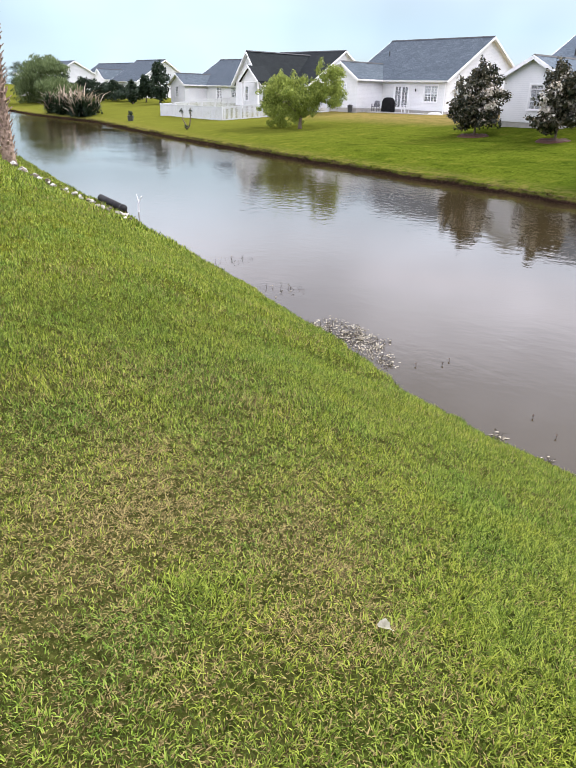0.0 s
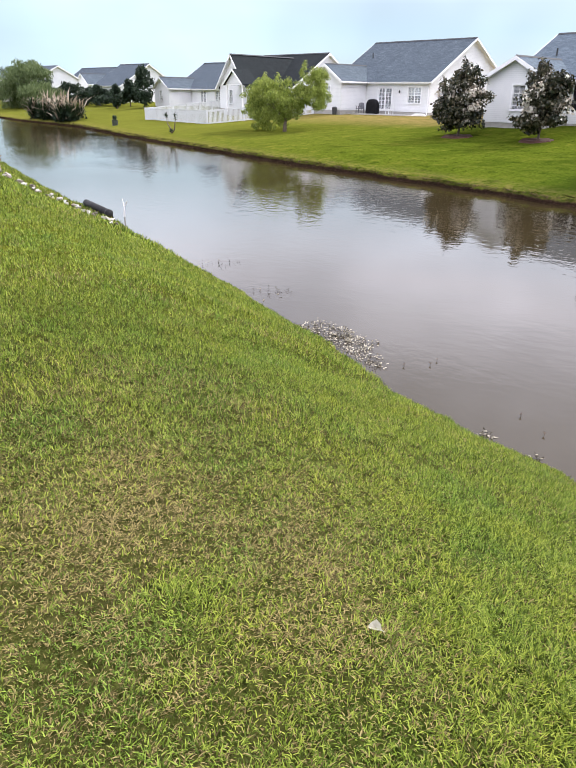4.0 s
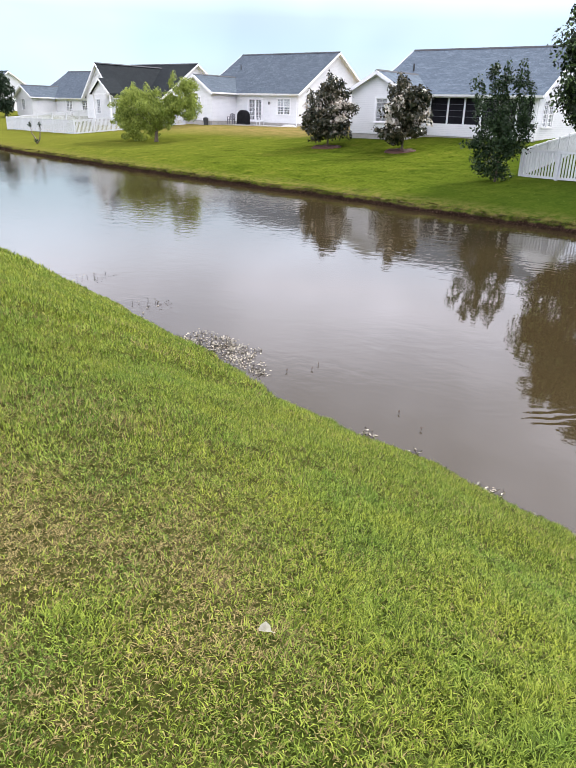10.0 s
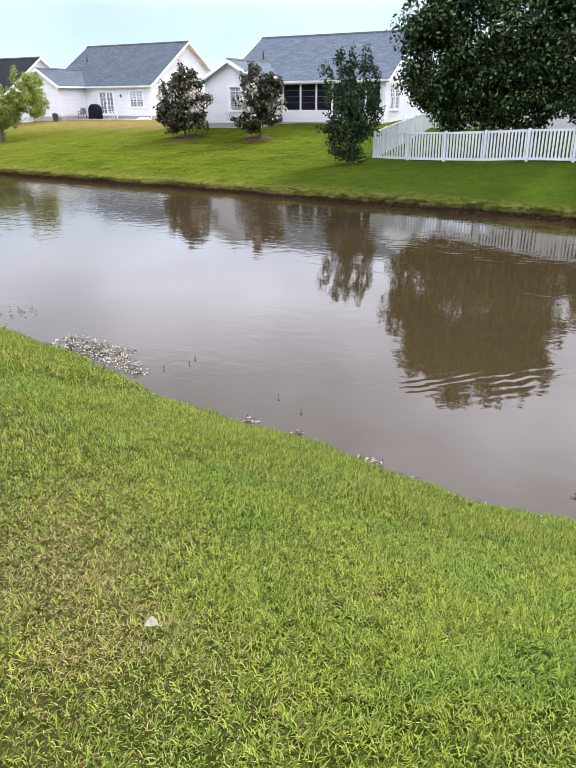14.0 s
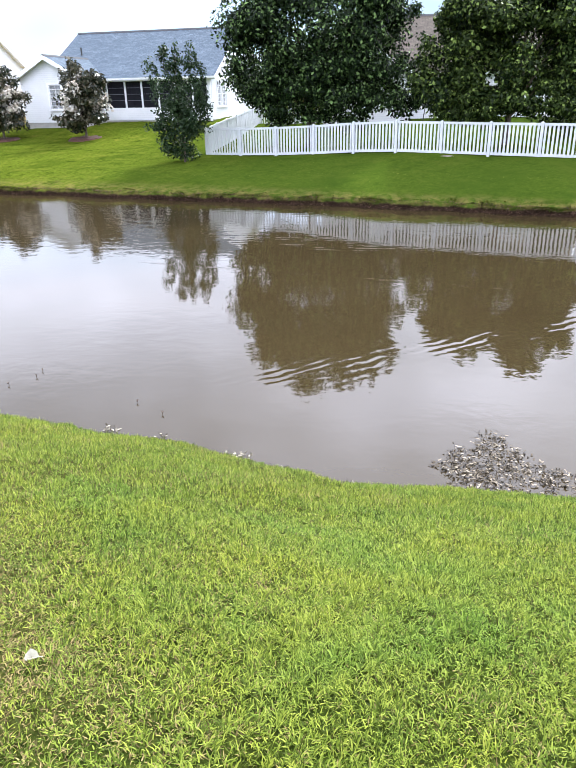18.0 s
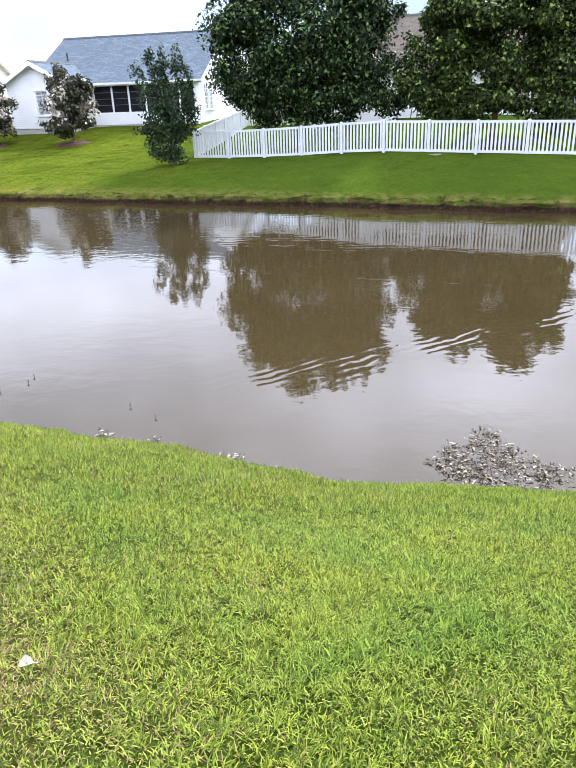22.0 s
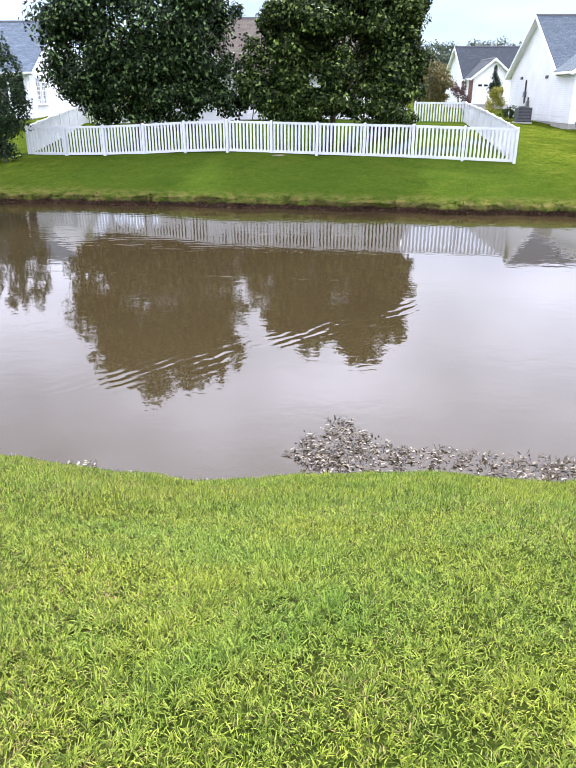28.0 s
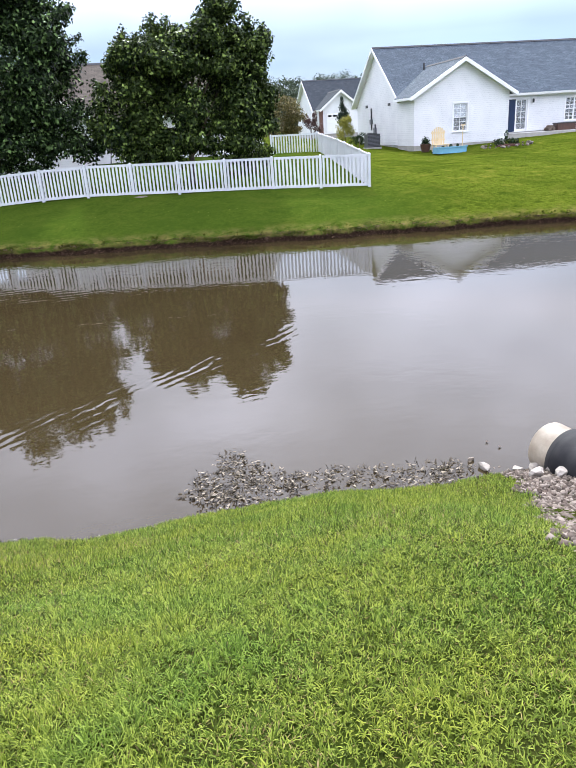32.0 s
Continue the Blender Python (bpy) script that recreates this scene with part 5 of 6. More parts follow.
def on_bank(x, y):
    """Height of the near bank's surface at many places."""
    xs, ss = NEAR_BANK["x"], NEAR_BANK["s"][::-1]
    g = np.array(NEAR_BANK["z"]).reshape(len(xs), len(ss))[:, ::-1]
    s = np.clip(np.interp(x, xs, NEAR_BANK["edge"]) - y, ss[0], ss[-1])
    i = np.clip(np.searchsorted(xs, x) - 1, 0, len(xs) - 2)
    k = np.clip(np.searchsorted(ss, s) - 1, 0, len(ss) - 2)
    u, v = (x - xs[i]) / (xs[i + 1] - xs[i]), (s - ss[k]) / (ss[k + 1] - ss[k])
    return (g[i, k] * (1 - u) + g[i + 1, k] * u) * (1 - v) + (g[i, k + 1] * (1 - u) + g[i + 1, k + 1] * u) * v


def spikes(base_xyz, length, width, lean, rng, az):
    """Straight pointed blades, one face each, for turf farther off."""
    n = len(base_xyz)
    h = np.stack([np.cos(az) * np.sin(lean), np.sin(az) * np.sin(lean), np.cos(lean)], 1)
    w = np.stack([-np.sin(az), np.cos(az), np.zeros(n)], 1) * (width / 2)[:, None]
    v = np.stack([base_xyz - w, base_xyz + w, base_xyz + h * length[:, None]], 1).reshape(-1, 3)
    return v, np.arange(n * 3).reshape(n, 3)


def lawn_patch(density, x0, x1, y0, y1, r0, r1, length, width, seed, turn=(-180, 180), fine=0.05, build=blades):
    """Blades in a ring of distance r0 to r1 about the standing place and a sector of bearings, split into green and dry ones."""
    rng = np.random.default_rng(seed)
    count = int(density * (x1 - x0) * (y1 - y0))
    x, y = rng.uniform(x0, x1, count), rng.uniform(y0, y1, count)
    s = yn_v(x) - y
    r = np.hypot(x, y) * rng.uniform(0.9, 1.1, count)
    b = np.degrees(np.arctan2(x, y)) + rng.normal(0, 3, count)
    keep = (s > -0.03) & (r >= r0) & (r < r1) & (b > turn[0]) & (b < turn[1])
    gravel = (x > np.interp(y, GRAVEL_Y, GRAVEL_X) + 0.05 * np.sin(9 * y) + rng.uniform(-0.05, 0.07, count)) & (y > 1.8)
    keep &= ~gravel
    x, y, s = x[keep], y[keep], s[keep]
    n = len(x)
    z = on_bank(x, y) - 0.003
    patch = field(lambda a, c: noise.fractal((a * 1.1, c * 1.1, 7.7), 1.0, 2.0, 4), x, y, fine * 2)
    grain = 38.0 if fine < 0.03 else 24.0 if fine < 0.05 else 10.0
    hole = field(lambda a, c: noise.noise((a * grain, c * grain, 4.7)) + 0.25 * noise.noise((a * 11.0, c * 11.0, 1.7)), x, y, fine * 0.45)
    keep = rng.random(n) < np.clip((0.70 if fine < 0.03 else 0.68) + 1.5 * hole, 0.2, 1.0)
    x, y, s, z, patch, hole = (q[keep] for q in (x, y, s, z, patch, hole))
    n = len(x)
    clump = field(lambda a, c: noise.noise((a * 9.0, c * 9.0, 2.7)), x, y, fine)
    dry = 0.12 + 0.36 * np.clip(patch + 0.10, 0, 1) + 0.20 * np.clip(clump, 0, 1) + 0.58 * np.exp(-((x + 2.0) ** 2 + (y - 0.9) ** 2) / 1.9)
    for sx, sy, sr, k in DRY_SPOTS:
        dry = np.maximum(dry, k * np.exp(-((x - sx) ** 2 + (y - sy) ** 2) / sr ** 2))
    dry *= np.interp(x, [-1.6, 0.2], [1, 0.45])
    tall = np.ones(n)
    for sx, sy, sr in LUSH_SPOTS:
        q = np.exp(-((x - sx) ** 2 + (y - sy) ** 2) / sr ** 2)
        dry *= 1 - 0.85 * q
        tall += 0.3 * q
    for sx, sy, sr in BARE_SPOTS:
        q = np.exp(-((x - sx) ** 2 + ((y - sy) * 1.5) ** 2) / sr ** 2)
        dry = np.maximum(dry, 1.05 * q)
        tall *= 1 - 0.25 * q
    isdry = rng.random(n) < dry
    L = rng.uniform(*length, n) * tall * np.interp(np.hypot(x + 2.0, y - 0.9), [0.5, 1.6], [0.88, 1.0]) * np.clip(1 + 0.2 * patch + 0.3 * clump + 0.4 * hole, 0.5, 1.6) * np.where(isdry, 0.85, 1)
    W = rng.uniform(*width, n)
    lean = np.where(isdry, rng.uniform(0.9, 1.5, n), np.abs(rng.normal(0.85, 0.38, n)))
    lean = np.minimum(lean, 1.5)
    comb = field(lambda a, c: noise.noise((a * 6.0, c * 6.0, 3.1)), x, y, fine) * 9 + rng.normal(0, 1.7, n)
    b = np.stack([x, y, z], 1)
    out = []
    for sel in (~isdry, isdry):
        out.append(build(b[sel], L[sel], W[sel], lean[sel], rng, az=comb[sel]))
    return out


GREEN, DRY = [], []
VIEW = (-100, 54)
for args in ((32000, -3.5, 2.8, -0.5, 3.5, 0.0, 3.4, (0.022, 0.044), (0.0028, 0.0052), 1, VIEW, 0.024),
             (15000, -6.9, 4.2, 0.0, 6.7, 3.4, 6.8, (0.030, 0.054), (0.0044, 0.0080), 2, VIEW, 0.03, spikes),
             (4200, -14.5, 0.0, 0.0, 9.0, 6.8, 14.0, (0.045, 0.075), (0.008, 0.015), 3, VIEW, 0.06, spikes),
             (420, -45.0, -9.0, 0.0, 15.0, 14.0, 45.0, (0.07, 0.13), (0.02, 0.04), 4, VIEW, 0.3, spikes),
             (2600, -9.0, 9.0, -9.0, 5.4, 0.0, 9.0, (0.04, 0.075), (0.008, 0.014), 5, (52, 185), 0.1, spikes),
             (2600, -9.0, 3.0, -9.0, 4.0, 0.0, 9.0, (0.04, 0.075), (0.008, 0.014), 6, (-185, -98), 0.1, spikes)):
    g, d = lawn_patch(*args)
    GREEN.append(g)
    DRY.append(d)


def join(name, pieces, material, label):
    off, vs, fs = 0, [], []
    for v, f in pieces:
        vs.append(v)
        fs.append(f + off)
        off += len(v)
    ob = mesh_np(name, np.concatenate(vs), np.concatenate(fs), material)
    return tagged(ob, label, "grass", kind="stuff")


join("grass", GREEN, GRASS, "short bright green lawn grass on the near bank")
join("dry_grass", DRY, STRAW, "dry straw blades scattered through the lawn")

# the far lawn: short tufts, and a fringe over the cut bank
_r = np.random.default_rng(21)
_n = 42000
_x, _d = _r.uniform(-62, 34, _n), _r.random(_n) ** 1.3 * 22 + 0.12
_y = np.array([y_far(a) for a in _x]) + _d
_z = np.array([z_far(d, a) + noise.noise((a * 0.5, b * 0.5, 5.3)) * 0.07 * min(1, max(0, d - 0.3)) for a, b, d in zip(_x, _y, _d)]) - 0.01
_a1 = blades(np.stack([_x, _y, _z], 1), _r.uniform(0.02, 0.04, _n), _r.uniform(0.03, 0.06, _n), np.abs(_r.normal(1.25, 0.2, _n)), _r)
_n = 13000
_x = _r.uniform(-75, 34, _n)
_x = _x[np.array([noise.noise((a * 1.4, 4.2, 0.7)) + 0.6 * noise.noise((a * 5.0, 1.2, 0.7)) for a in _x]) > _r.normal(-0.05, 0.15, _n)]
_n = len(_x)
_d = _r.uniform(0.06, 0.45, _n)
_y = np.array([y_far(a) for a in _x]) + _d
_z = np.array([z_far(d, a) for a, d in zip(_x, _d)]) - 0.02
_a2 = blades(np.stack([_x, _y, _z], 1), _r.uniform(0.05, 0.13, _n), _r.uniform(0.02, 0.04, _n), np.abs(_r.normal(1.15, 0.35, _n)), _r, az=_r.normal(-np.pi / 2, 0.7, _n))
FAR_GRASS = leaf_mat("far lawn blades", (0.040, 0.054, 0.005), (0.068, 0.086, 0.009), (0.12, 0.13, 0.022), 0.8, 0.35, 0.05)
join("far_grass", [_a1, _a2], FAR_GRASS, "mown grass of the far bank")

# dead roots and litter hanging over the cut bank
_n = 14000
_x = _r.uniform(-75, 34, _n)
_d = _r.uniform(0.0, 0.22, _n)
_y = np.array([y_far(a) for a in _x]) + _d
_z = np.array([z_far(d, a) for a, d in zip(_x, _d)]) + 0.01
_a3 = blades(np.stack([_x, _y, _z], 1), _r.uniform(0.06, 0.16, _n), _r.uniform(0.015, 0.035, _n), _r.uniform(1.1, 1.9, _n), _r, az=_r.normal(-np.pi / 2, 0.9, _n))
join("bank_litter", [_a3], leaf_mat("bank roots", (0.006, 0.004, 0.003), (0.034, 0.020, 0.013), (0.17, 0.108, 0.068), 0.9, 0.0, 0.05), "dark ragged roots along the cut far bank")


# ---------------------------------------------------------------- things on the near bank
DEAD_LEAF = worn("bleached leaf", (0.56, 0.54, 0.44), (0.38, 0.36, 0.27), 0.7, 30.0, 0.2, 120)
STALK = worn("dead stalk", (0.05, 0.035, 0.03), (0.11, 0.08, 0.06), 0.8, 20.0, 0.2)
WATER_LEAF = leaf_mat("dull floating leaves", (0.014, 0.011, 0.008), (0.070, 0.057, 0.040), (0.33, 0.285, 0.22), 0.9, 0.1, 0.05)
PALE_FLOAT = leaf_mat("pale floating leaves", (0.05, 0.045, 0.034), (0.20, 0.175, 0.13), (0.52, 0.48, 0.39), 0.9, 0.1, 0.05)
STALK_LEAF = leaf_mat("dark wet leaves", (0.010, 0.009, 0.008), (0.022, 0.019, 0.015), (0.06, 0.05, 0.035), 0.9, 0.05, 0.05)
ROCK = worn("pale limestone", (0.24, 0.205, 0.165), (0.085, 0.068, 0.053), 0.9, 11.0, 0.6, 40)
ROCK_W = worn("white limestone", (0.37, 0.335, 0.29), (0.15, 0.13, 0.108), 0.9, 7.0, 0.6, 30)
ROCK_BANK = worn("bleached limestone", (0.50, 0.48, 0.45), (0.24, 0.22, 0.19), 0.9, 4.0, 0.6, 30)
ROCK_B = worn("brown grey stone", (0.12, 0.10, 0.08), (0.055, 0.045, 0.037), 0.9, 9.0, 0.6, 40)
PIPE_TAN = worn("weathered tan pipe", (0.33, 0.29, 0.24), (0.17, 0.135, 0.10), 0.6, 4.0, 0.3, 30)
PIPE_BLACK = worn("black plastic sleeve", (0.014, 0.014, 0.016), (0.030, 0.029, 0.030), 0.75, 5.0, 0.25, spec=0.25)

lf = thing("dead_leaf", "curled bleached white leaf lying in the grass", "leaf", at=(-1.203, 1.31, z_ground(-1.203, 1.31) + 0.030), rz=25)
lf.scale = (0.62, 0.62, 0.62)
bm = bmesh.new()
_ring = [(-0.045, 0.0, 0.0), (-0.025, -0.022, 0.012), (0.01, -0.026, 0.02), (0.04, -0.004, 0.008), (0.022, 0.03, 0.022), (-0.008, 0.042, 0.034), (-0.034, 0.026, 0.016)]
_c = bm.verts.new((0, 0.003, 0.004))
_vs = [bm.verts.new(p) for p in _ring]
for i in range(7):
    bm.faces.new((_c, _vs[i], _vs[(i + 1) % 7]))
bmesh.ops.solidify(bm, geom=bm.faces[:], thickness=0.003)
part("blade", bm, DEAD_LEAF, lf)
bm = bmesh.new()
tube(bm, [(0.035, -0.004, 0.01), (0.06, -0.012, 0.012)], [0.002, 0.0015], 5)
part("stem", bm, DEAD_LEAF, lf)


def water_plants(label, spots, leaves, stems, seed, material=WATER_LEAF):
    """A patch of dead pale leaves lying on the water with short dark stems. spots: (x, y, rx, ry)."""
    rng = np.random.default_rng(seed)
    t = thing("water_plants", label, "water plants")
    tagged(t, kind="stuff")

    def pick(n):
        w = np.array([s[2] * s[3] for s in spots])
        k = rng.choice(len(spots), n, p=w / w.sum())
        q = np.array(spots)[k]
        hub = rng.integers(0, 11, n)
        a, r = hub * 2.399 + q[:, 0] * 9 + rng.normal(0, 0.2, n), np.sqrt((hub + 0.5) / 11) + rng.normal(0, 0.12, n)
        a, r = np.where(rng.random(n) < 0.35, rng.uniform(0, 6.283, n), a), np.abs(r)
        return q[:, 0] + q[:, 2] * r * np.cos(a), q[:, 1] + q[:, 3] * r * np.sin(a)

    x, y = pick(leaves)
    b = np.stack([x, y, rng.uniform(0.001, 0.012, leaves) + 0.05 * (rng.random(leaves) ** 6)], 1)
    v, f = blades(b, rng.uniform(0.025, 0.06, leaves), rng.uniform(0.012, 0.026, leaves), np.where(rng.random(leaves) < 0.35, rng.uniform(0.3, 1.3, leaves), rng.uniform(1.42, 1.565, leaves)), rng)
    mesh_np("leaf_litter", v, f, material, t)
    tw = leaves // 2
    x, y = pick(tw)
    b = np.stack([x, y, rng.uniform(0.0, 0.02, tw)], 1)
    v, f = blades(b, rng.uniform(0.05, 0.15, tw), rng.uniform(0.003, 0.007, tw), rng.uniform(1.1, 1.55, tw), rng)
    mesh_np("twig", v, f, STALK_LEAF, t)
    x, y = pick(stems)
    b = np.stack([x, y, np.full(stems, -0.05)], 1)
    v, f = blades(b, rng.uniform(0.07, 0.125, stems), rng.uniform(0.006, 0.012, stems), np.abs(rng.normal(0.15, 0.2, stems)), rng)
    mesh_np("stem", v, f, STALK_LEAF, t)
    ends = v.reshape(-1, 5, 3)[:, 4]
    k = np.repeat(ends, 3, 0) + rng.normal(0, 0.012, (len(ends) * 3, 3))
    v, f = blades(k, rng.uniform(0.02, 0.045, len(k)), rng.uniform(0.010, 0.018, len(k)), rng.uniform(0.6, 1.5, len(k)), rng)
    mesh_np("stem_leaf", v, f, STALK_LEAF, t)
    return t


water_plants("patch of pale dead water plants at the bank", [(-7.3, 7.1, 0.6, 0.35), (-6.75, 7.0, 0.5, 0.35), (-6.25, 6.75, 0.35, 0.2), (-5.85, 6.62, 0.2, 0.12)], 700, 75, 3, PALE_FLOAT)
water_plants("broad patch of dead water plants with dark stems", [(0.55, 6.15, 0.42, 0.42), (0.62, 6.5, 0.22, 0.32), (0.95, 6.0, 0.3, 0.22), (0.3, 5.95, 0.3, 0.2), (0.65, 5.72, 0.5, 0.14)], 620, 75, 4)
water_plants("thin drift of dead water plants by the rocks", [(1.45, 5.92, 0.4, 0.22), (2.0, 5.8, 0.35, 0.24), (2.55, 5.75, 0.35, 0.25), (2.3, 5.5, 0.5, 0.12), (2.75, 5.72, 0.35, 0.1)], 480, 22, 5)
water_plants("sparse dark stems standing in the water", [(-12.2, 8.5, 0.35, 0.5), (-9.6, 7.9, 0.4, 0.35), (-9.4, 7.45, 0.2, 0.1)], 14, 34, 6)
water_plants("small drowned tuft at the bank", [(-2.0, 5.72, 0.16, 0.06), (-1.45, 5.52, 0.14, 0.05), (-0.72, 5.42, 0.07, 0.04), (-2.95, 5.95, 0.07, 0.05), (-3.6, 5.98, 0.1, 0.05)], 80, 12, 7, PALE_FLOAT)
for k, (sx, sy) in enumerate(((-5.36, 7.23), (-5.4, 7.44), (-5.56, 6.9), (-3.62, 6.74), (-3.18, 6.5), (3.35, 6.2), (3.42, 6.05))):
    st = thing("stalk", "single dark dead stalk standing in the water", "stalk", "stalks in the water", at=(sx, sy, 0), rz=37 * k)
    st.scale = (0.7, 0.7, 0.3 if k > 4 else 0.7)
    bm = bmesh.new()
    tube(bm, [(0, 0, -0.1), (0.005, 0, 0.015), (0.0, 0.008, 0.04)], [0.006, 0.005, 0.003], 5)
    part("stem", bm, STALK, st)
    bm = bmesh.new()
    for a in range(4):
        m = pose(0, 0.006, 0.026 + 0.006 * a, 40, 0, 90 * a)
        box(bm, -0.008, 0.008, 0, 0.035, -0.001, 0.001, m=m)
    part("seed_head", bm, STALK, st)


def rock(bm, size, seed, sub=2):
    """An uneven, broken stone with flat faces."""
    rng = random.Random(seed)
    r = bmesh.ops.create_icosphere(bm, subdivisions=sub, radius=1.0)
    o = Vector((rng.uniform(0, 50), rng.uniform(0, 50), rng.uniform(0, 50)))
    cuts = [(Vector((rng.gauss(0, 1), rng.gauss(0, 1), rng.gauss(0, 0.7))).normalized(), rng.uniform(0.32, 0.7)) for _ in range(9)]
    for v in r["verts"]:
        for nn, dd in cuts:
            if v.co.dot(nn) > dd:
                v.co -= nn * (v.co.dot(nn) - dd)
        k = 1 + 0.35 * noise.noise(v.co * 0.9 + o) + 0.12 * noise.noise(v.co * 2.3 + o)
        v.co = Vector((v.co.x * size[0], v.co.y * size[1], max(v.co.z, -0.55) * size[2])) * k
    for f in bm.faces:
        f.smooth = False


ROCK_MESHES = []
for k in range(8):
    bm = bmesh.new()
    rng_k = random.Random(k)
    rock(bm, (1.0, rng_k.uniform(0.6, 0.9), rng_k.uniform(0.45, 0.75)), k, 2 if k < 3 else 1)
    ROCK_MESHES.append(mesh_of(bm, "stone", ROCK if k % 3 else ROCK_B))
WHITE_ROCKS = []
for k in range(4):
    bm = bmesh.new()
    rock(bm, (1.0, 0.85, 0.72), 40 + k)
    WHITE_ROCKS.append(mesh_of(bm, "stone", ROCK_W))
BANK_ROCKS = []
for k in range(4):
    bm = bmesh.new()
    rock(bm, (1.0, 0.8, 0.6), 60 + k)
    BANK_ROCKS.append(mesh_of(bm, "stone", ROCK_BANK))


def stone(label, x, y, z, size, rng, group, meshes=ROCK_MESHES):
    ob = new("rock", meshes[rng.randrange(len(meshes))])
    ob.matrix_basis = pose(x, y, z, rng.uniform(-15, 15), rng.uniform(-15, 15), rng.uniform(0, 360)) @ Matrix.Diagonal((size, size, size, 1))
    tagged(ob, label, "rock", group)


_q = random.Random(77)
for k in range(230):
    u, w = _q.random(), _q.random()
    sx = 2.72 + u * 2.1
    sy = y_near(sx) + 0.12 - w * 1.5
    if sx < float(np.interp(sy, GRAVEL_Y, GRAVEL_X)) + 0.05:
        continue
    stone("pale limestone riprap rock beside the culvert", sx, sy, z_ground(sx, sy) + 0.012, _q.uniform(0.022, 0.065) * (1.2 if 0.1 < w < 0.5 else 0.65), _q, "riprap by the culvert")
for k in range(46):
    sx = 2.2 + 1.1 * _q.random()
    sy = y_near(sx) + _q.uniform(-0.02, 0.2) * (sx - 1.9)
    stone("small brown stone at the water's edge", sx, sy, max(-0.02, z_ground(sx, sy)) + 0.008, _q.uniform(0.018, 0.045), _q, "small stones at the water")
for sx, sy, s in ((3.0, 5.86, 0.055), (3.05, 5.66, 0.085), (3.36, 5.5, 0.085), (3.42, 5.36, 0.10), (3.62, 5.42, 0.07), (3.33, 5.13, 0.095), (3.5, 5.2, 0.085), (3.5, 5.0, 0.10), (3.32, 4.95, 0.08), (3.85, 5.4, 0.09), (3.82, 5.2, 0.11), (3.2, 5.42, 0.06), (3.7, 4.95, 0.09)):
    stone("large pale limestone rock beside the culvert", sx, sy, max(-0.01, z_ground(sx, sy)) + 0.03, s, _q, "riprap by the culvert", WHITE_ROCKS if s > 0.08 else ROCK_MESHES)

# gravel spill up the bank
_r = np.random.default_rng(31)
_vs, _fs, _o = [], [], 0
_oct = np.array([(1, 0, 0), (-1, 0, 0), (0, 1, 0), (0, -1, 0), (0, 0, 0.7), (0, 0, -0.7)])
_octf = np.array([(0, 2, 4), (2, 1, 4), (1, 3, 4), (3, 0, 4), (2, 0, 5), (1, 2, 5), (3, 1, 5), (0, 3, 5)])
for k in range(16000):
    gx = 1.7 + 2.9 * _r.random()
    gy = 1.9 + 3.7 * _r.random()
    s_ = y_near(gx) - gy
    if gy < 2.0 + 0.18 * math.sin(4 * gx) + 0.35 * _r.random() or gx > 3.9 + 0.2 * math.sin(5 * gy) + 0.5 * _r.random():
        continue
    if s_ < 0.0 or gx < float(np.interp(gy, GRAVEL_Y, GRAVEL_X)) - 0.06 + 0.05 * math.sin(9 * gy) + 0.12 * _r.random():
        continue
    g_ = _r.uniform(0.010, 0.034)
    p_ = _oct * g_ * _r.uniform(0.6, 1.4, (6, 3)) + _r.normal(0, g_ * 0.15, (6, 3)) + (gx, gy, z_near(s_, gx) + 0.012)
    _vs.append(p_)
    _fs.append(_octf + _o)
    _o += 6
GRAVEL = leaf_mat("gravel", (0.034, 0.026, 0.021), (0.098, 0.075, 0.061), (0.27, 0.23, 0.195), 0.95, 0.0, 0.05)
tagged(mesh_np("gravel", np.concatenate(_vs), np.concatenate(_fs), GRAVEL), "grey and tan gravel spilling down the bank", "gravel", kind="stuff")

# culvert: a tan pipe reaching into the pond through a black sleeve
cv = thing("culvert_pipe", "tan drain pipe with black sleeve reaching into the pond", "pipe", at=(3.77, 5.22, 0.20), rz=12)


def hollow_pipe(bm, r, t, y0, y1, ribs=0, sides=32):
    rows = [(y0, r)]
    n = max(1, ribs * 4)
    for i in range(1, n):
        rows.append((y0 + (y1 - y0) * i / n, r + (0.012 if ribs and i % 4 in (1, 2) else 0)))
    rows += [(y1, r), (y1, r - t), (y0, r - t)]
    rings = [[bm.verts.new((q * math.cos(a), y, q * math.sin(a))) for a in (2 * math.pi * k / sides for k in range(sides))] for y, q in rows]
    for a, b in zip(rings, rings[1:] + rings[:1]):
        for k in range(sides):
            bm.faces.new((a[k], a[(k + 1) % sides], b[(k + 1) % sides], b[k]))
    bmesh.ops.recalc_face_normals(bm, faces=bm.faces[:])


bm = bmesh.new()
hollow_pipe(bm, 0.255, 0.035, -1.1, 0.36)
part("pipe", bm, PIPE_TAN, cv, "weathered tan pipe", True)
bm = bmesh.new()
hollow_pipe(bm, 0.288, 0.03, -1.3, 0.10, ribs=7)
part("sleeve", bm, PIPE_BLACK, cv, "black ribbed plastic sleeve", True)

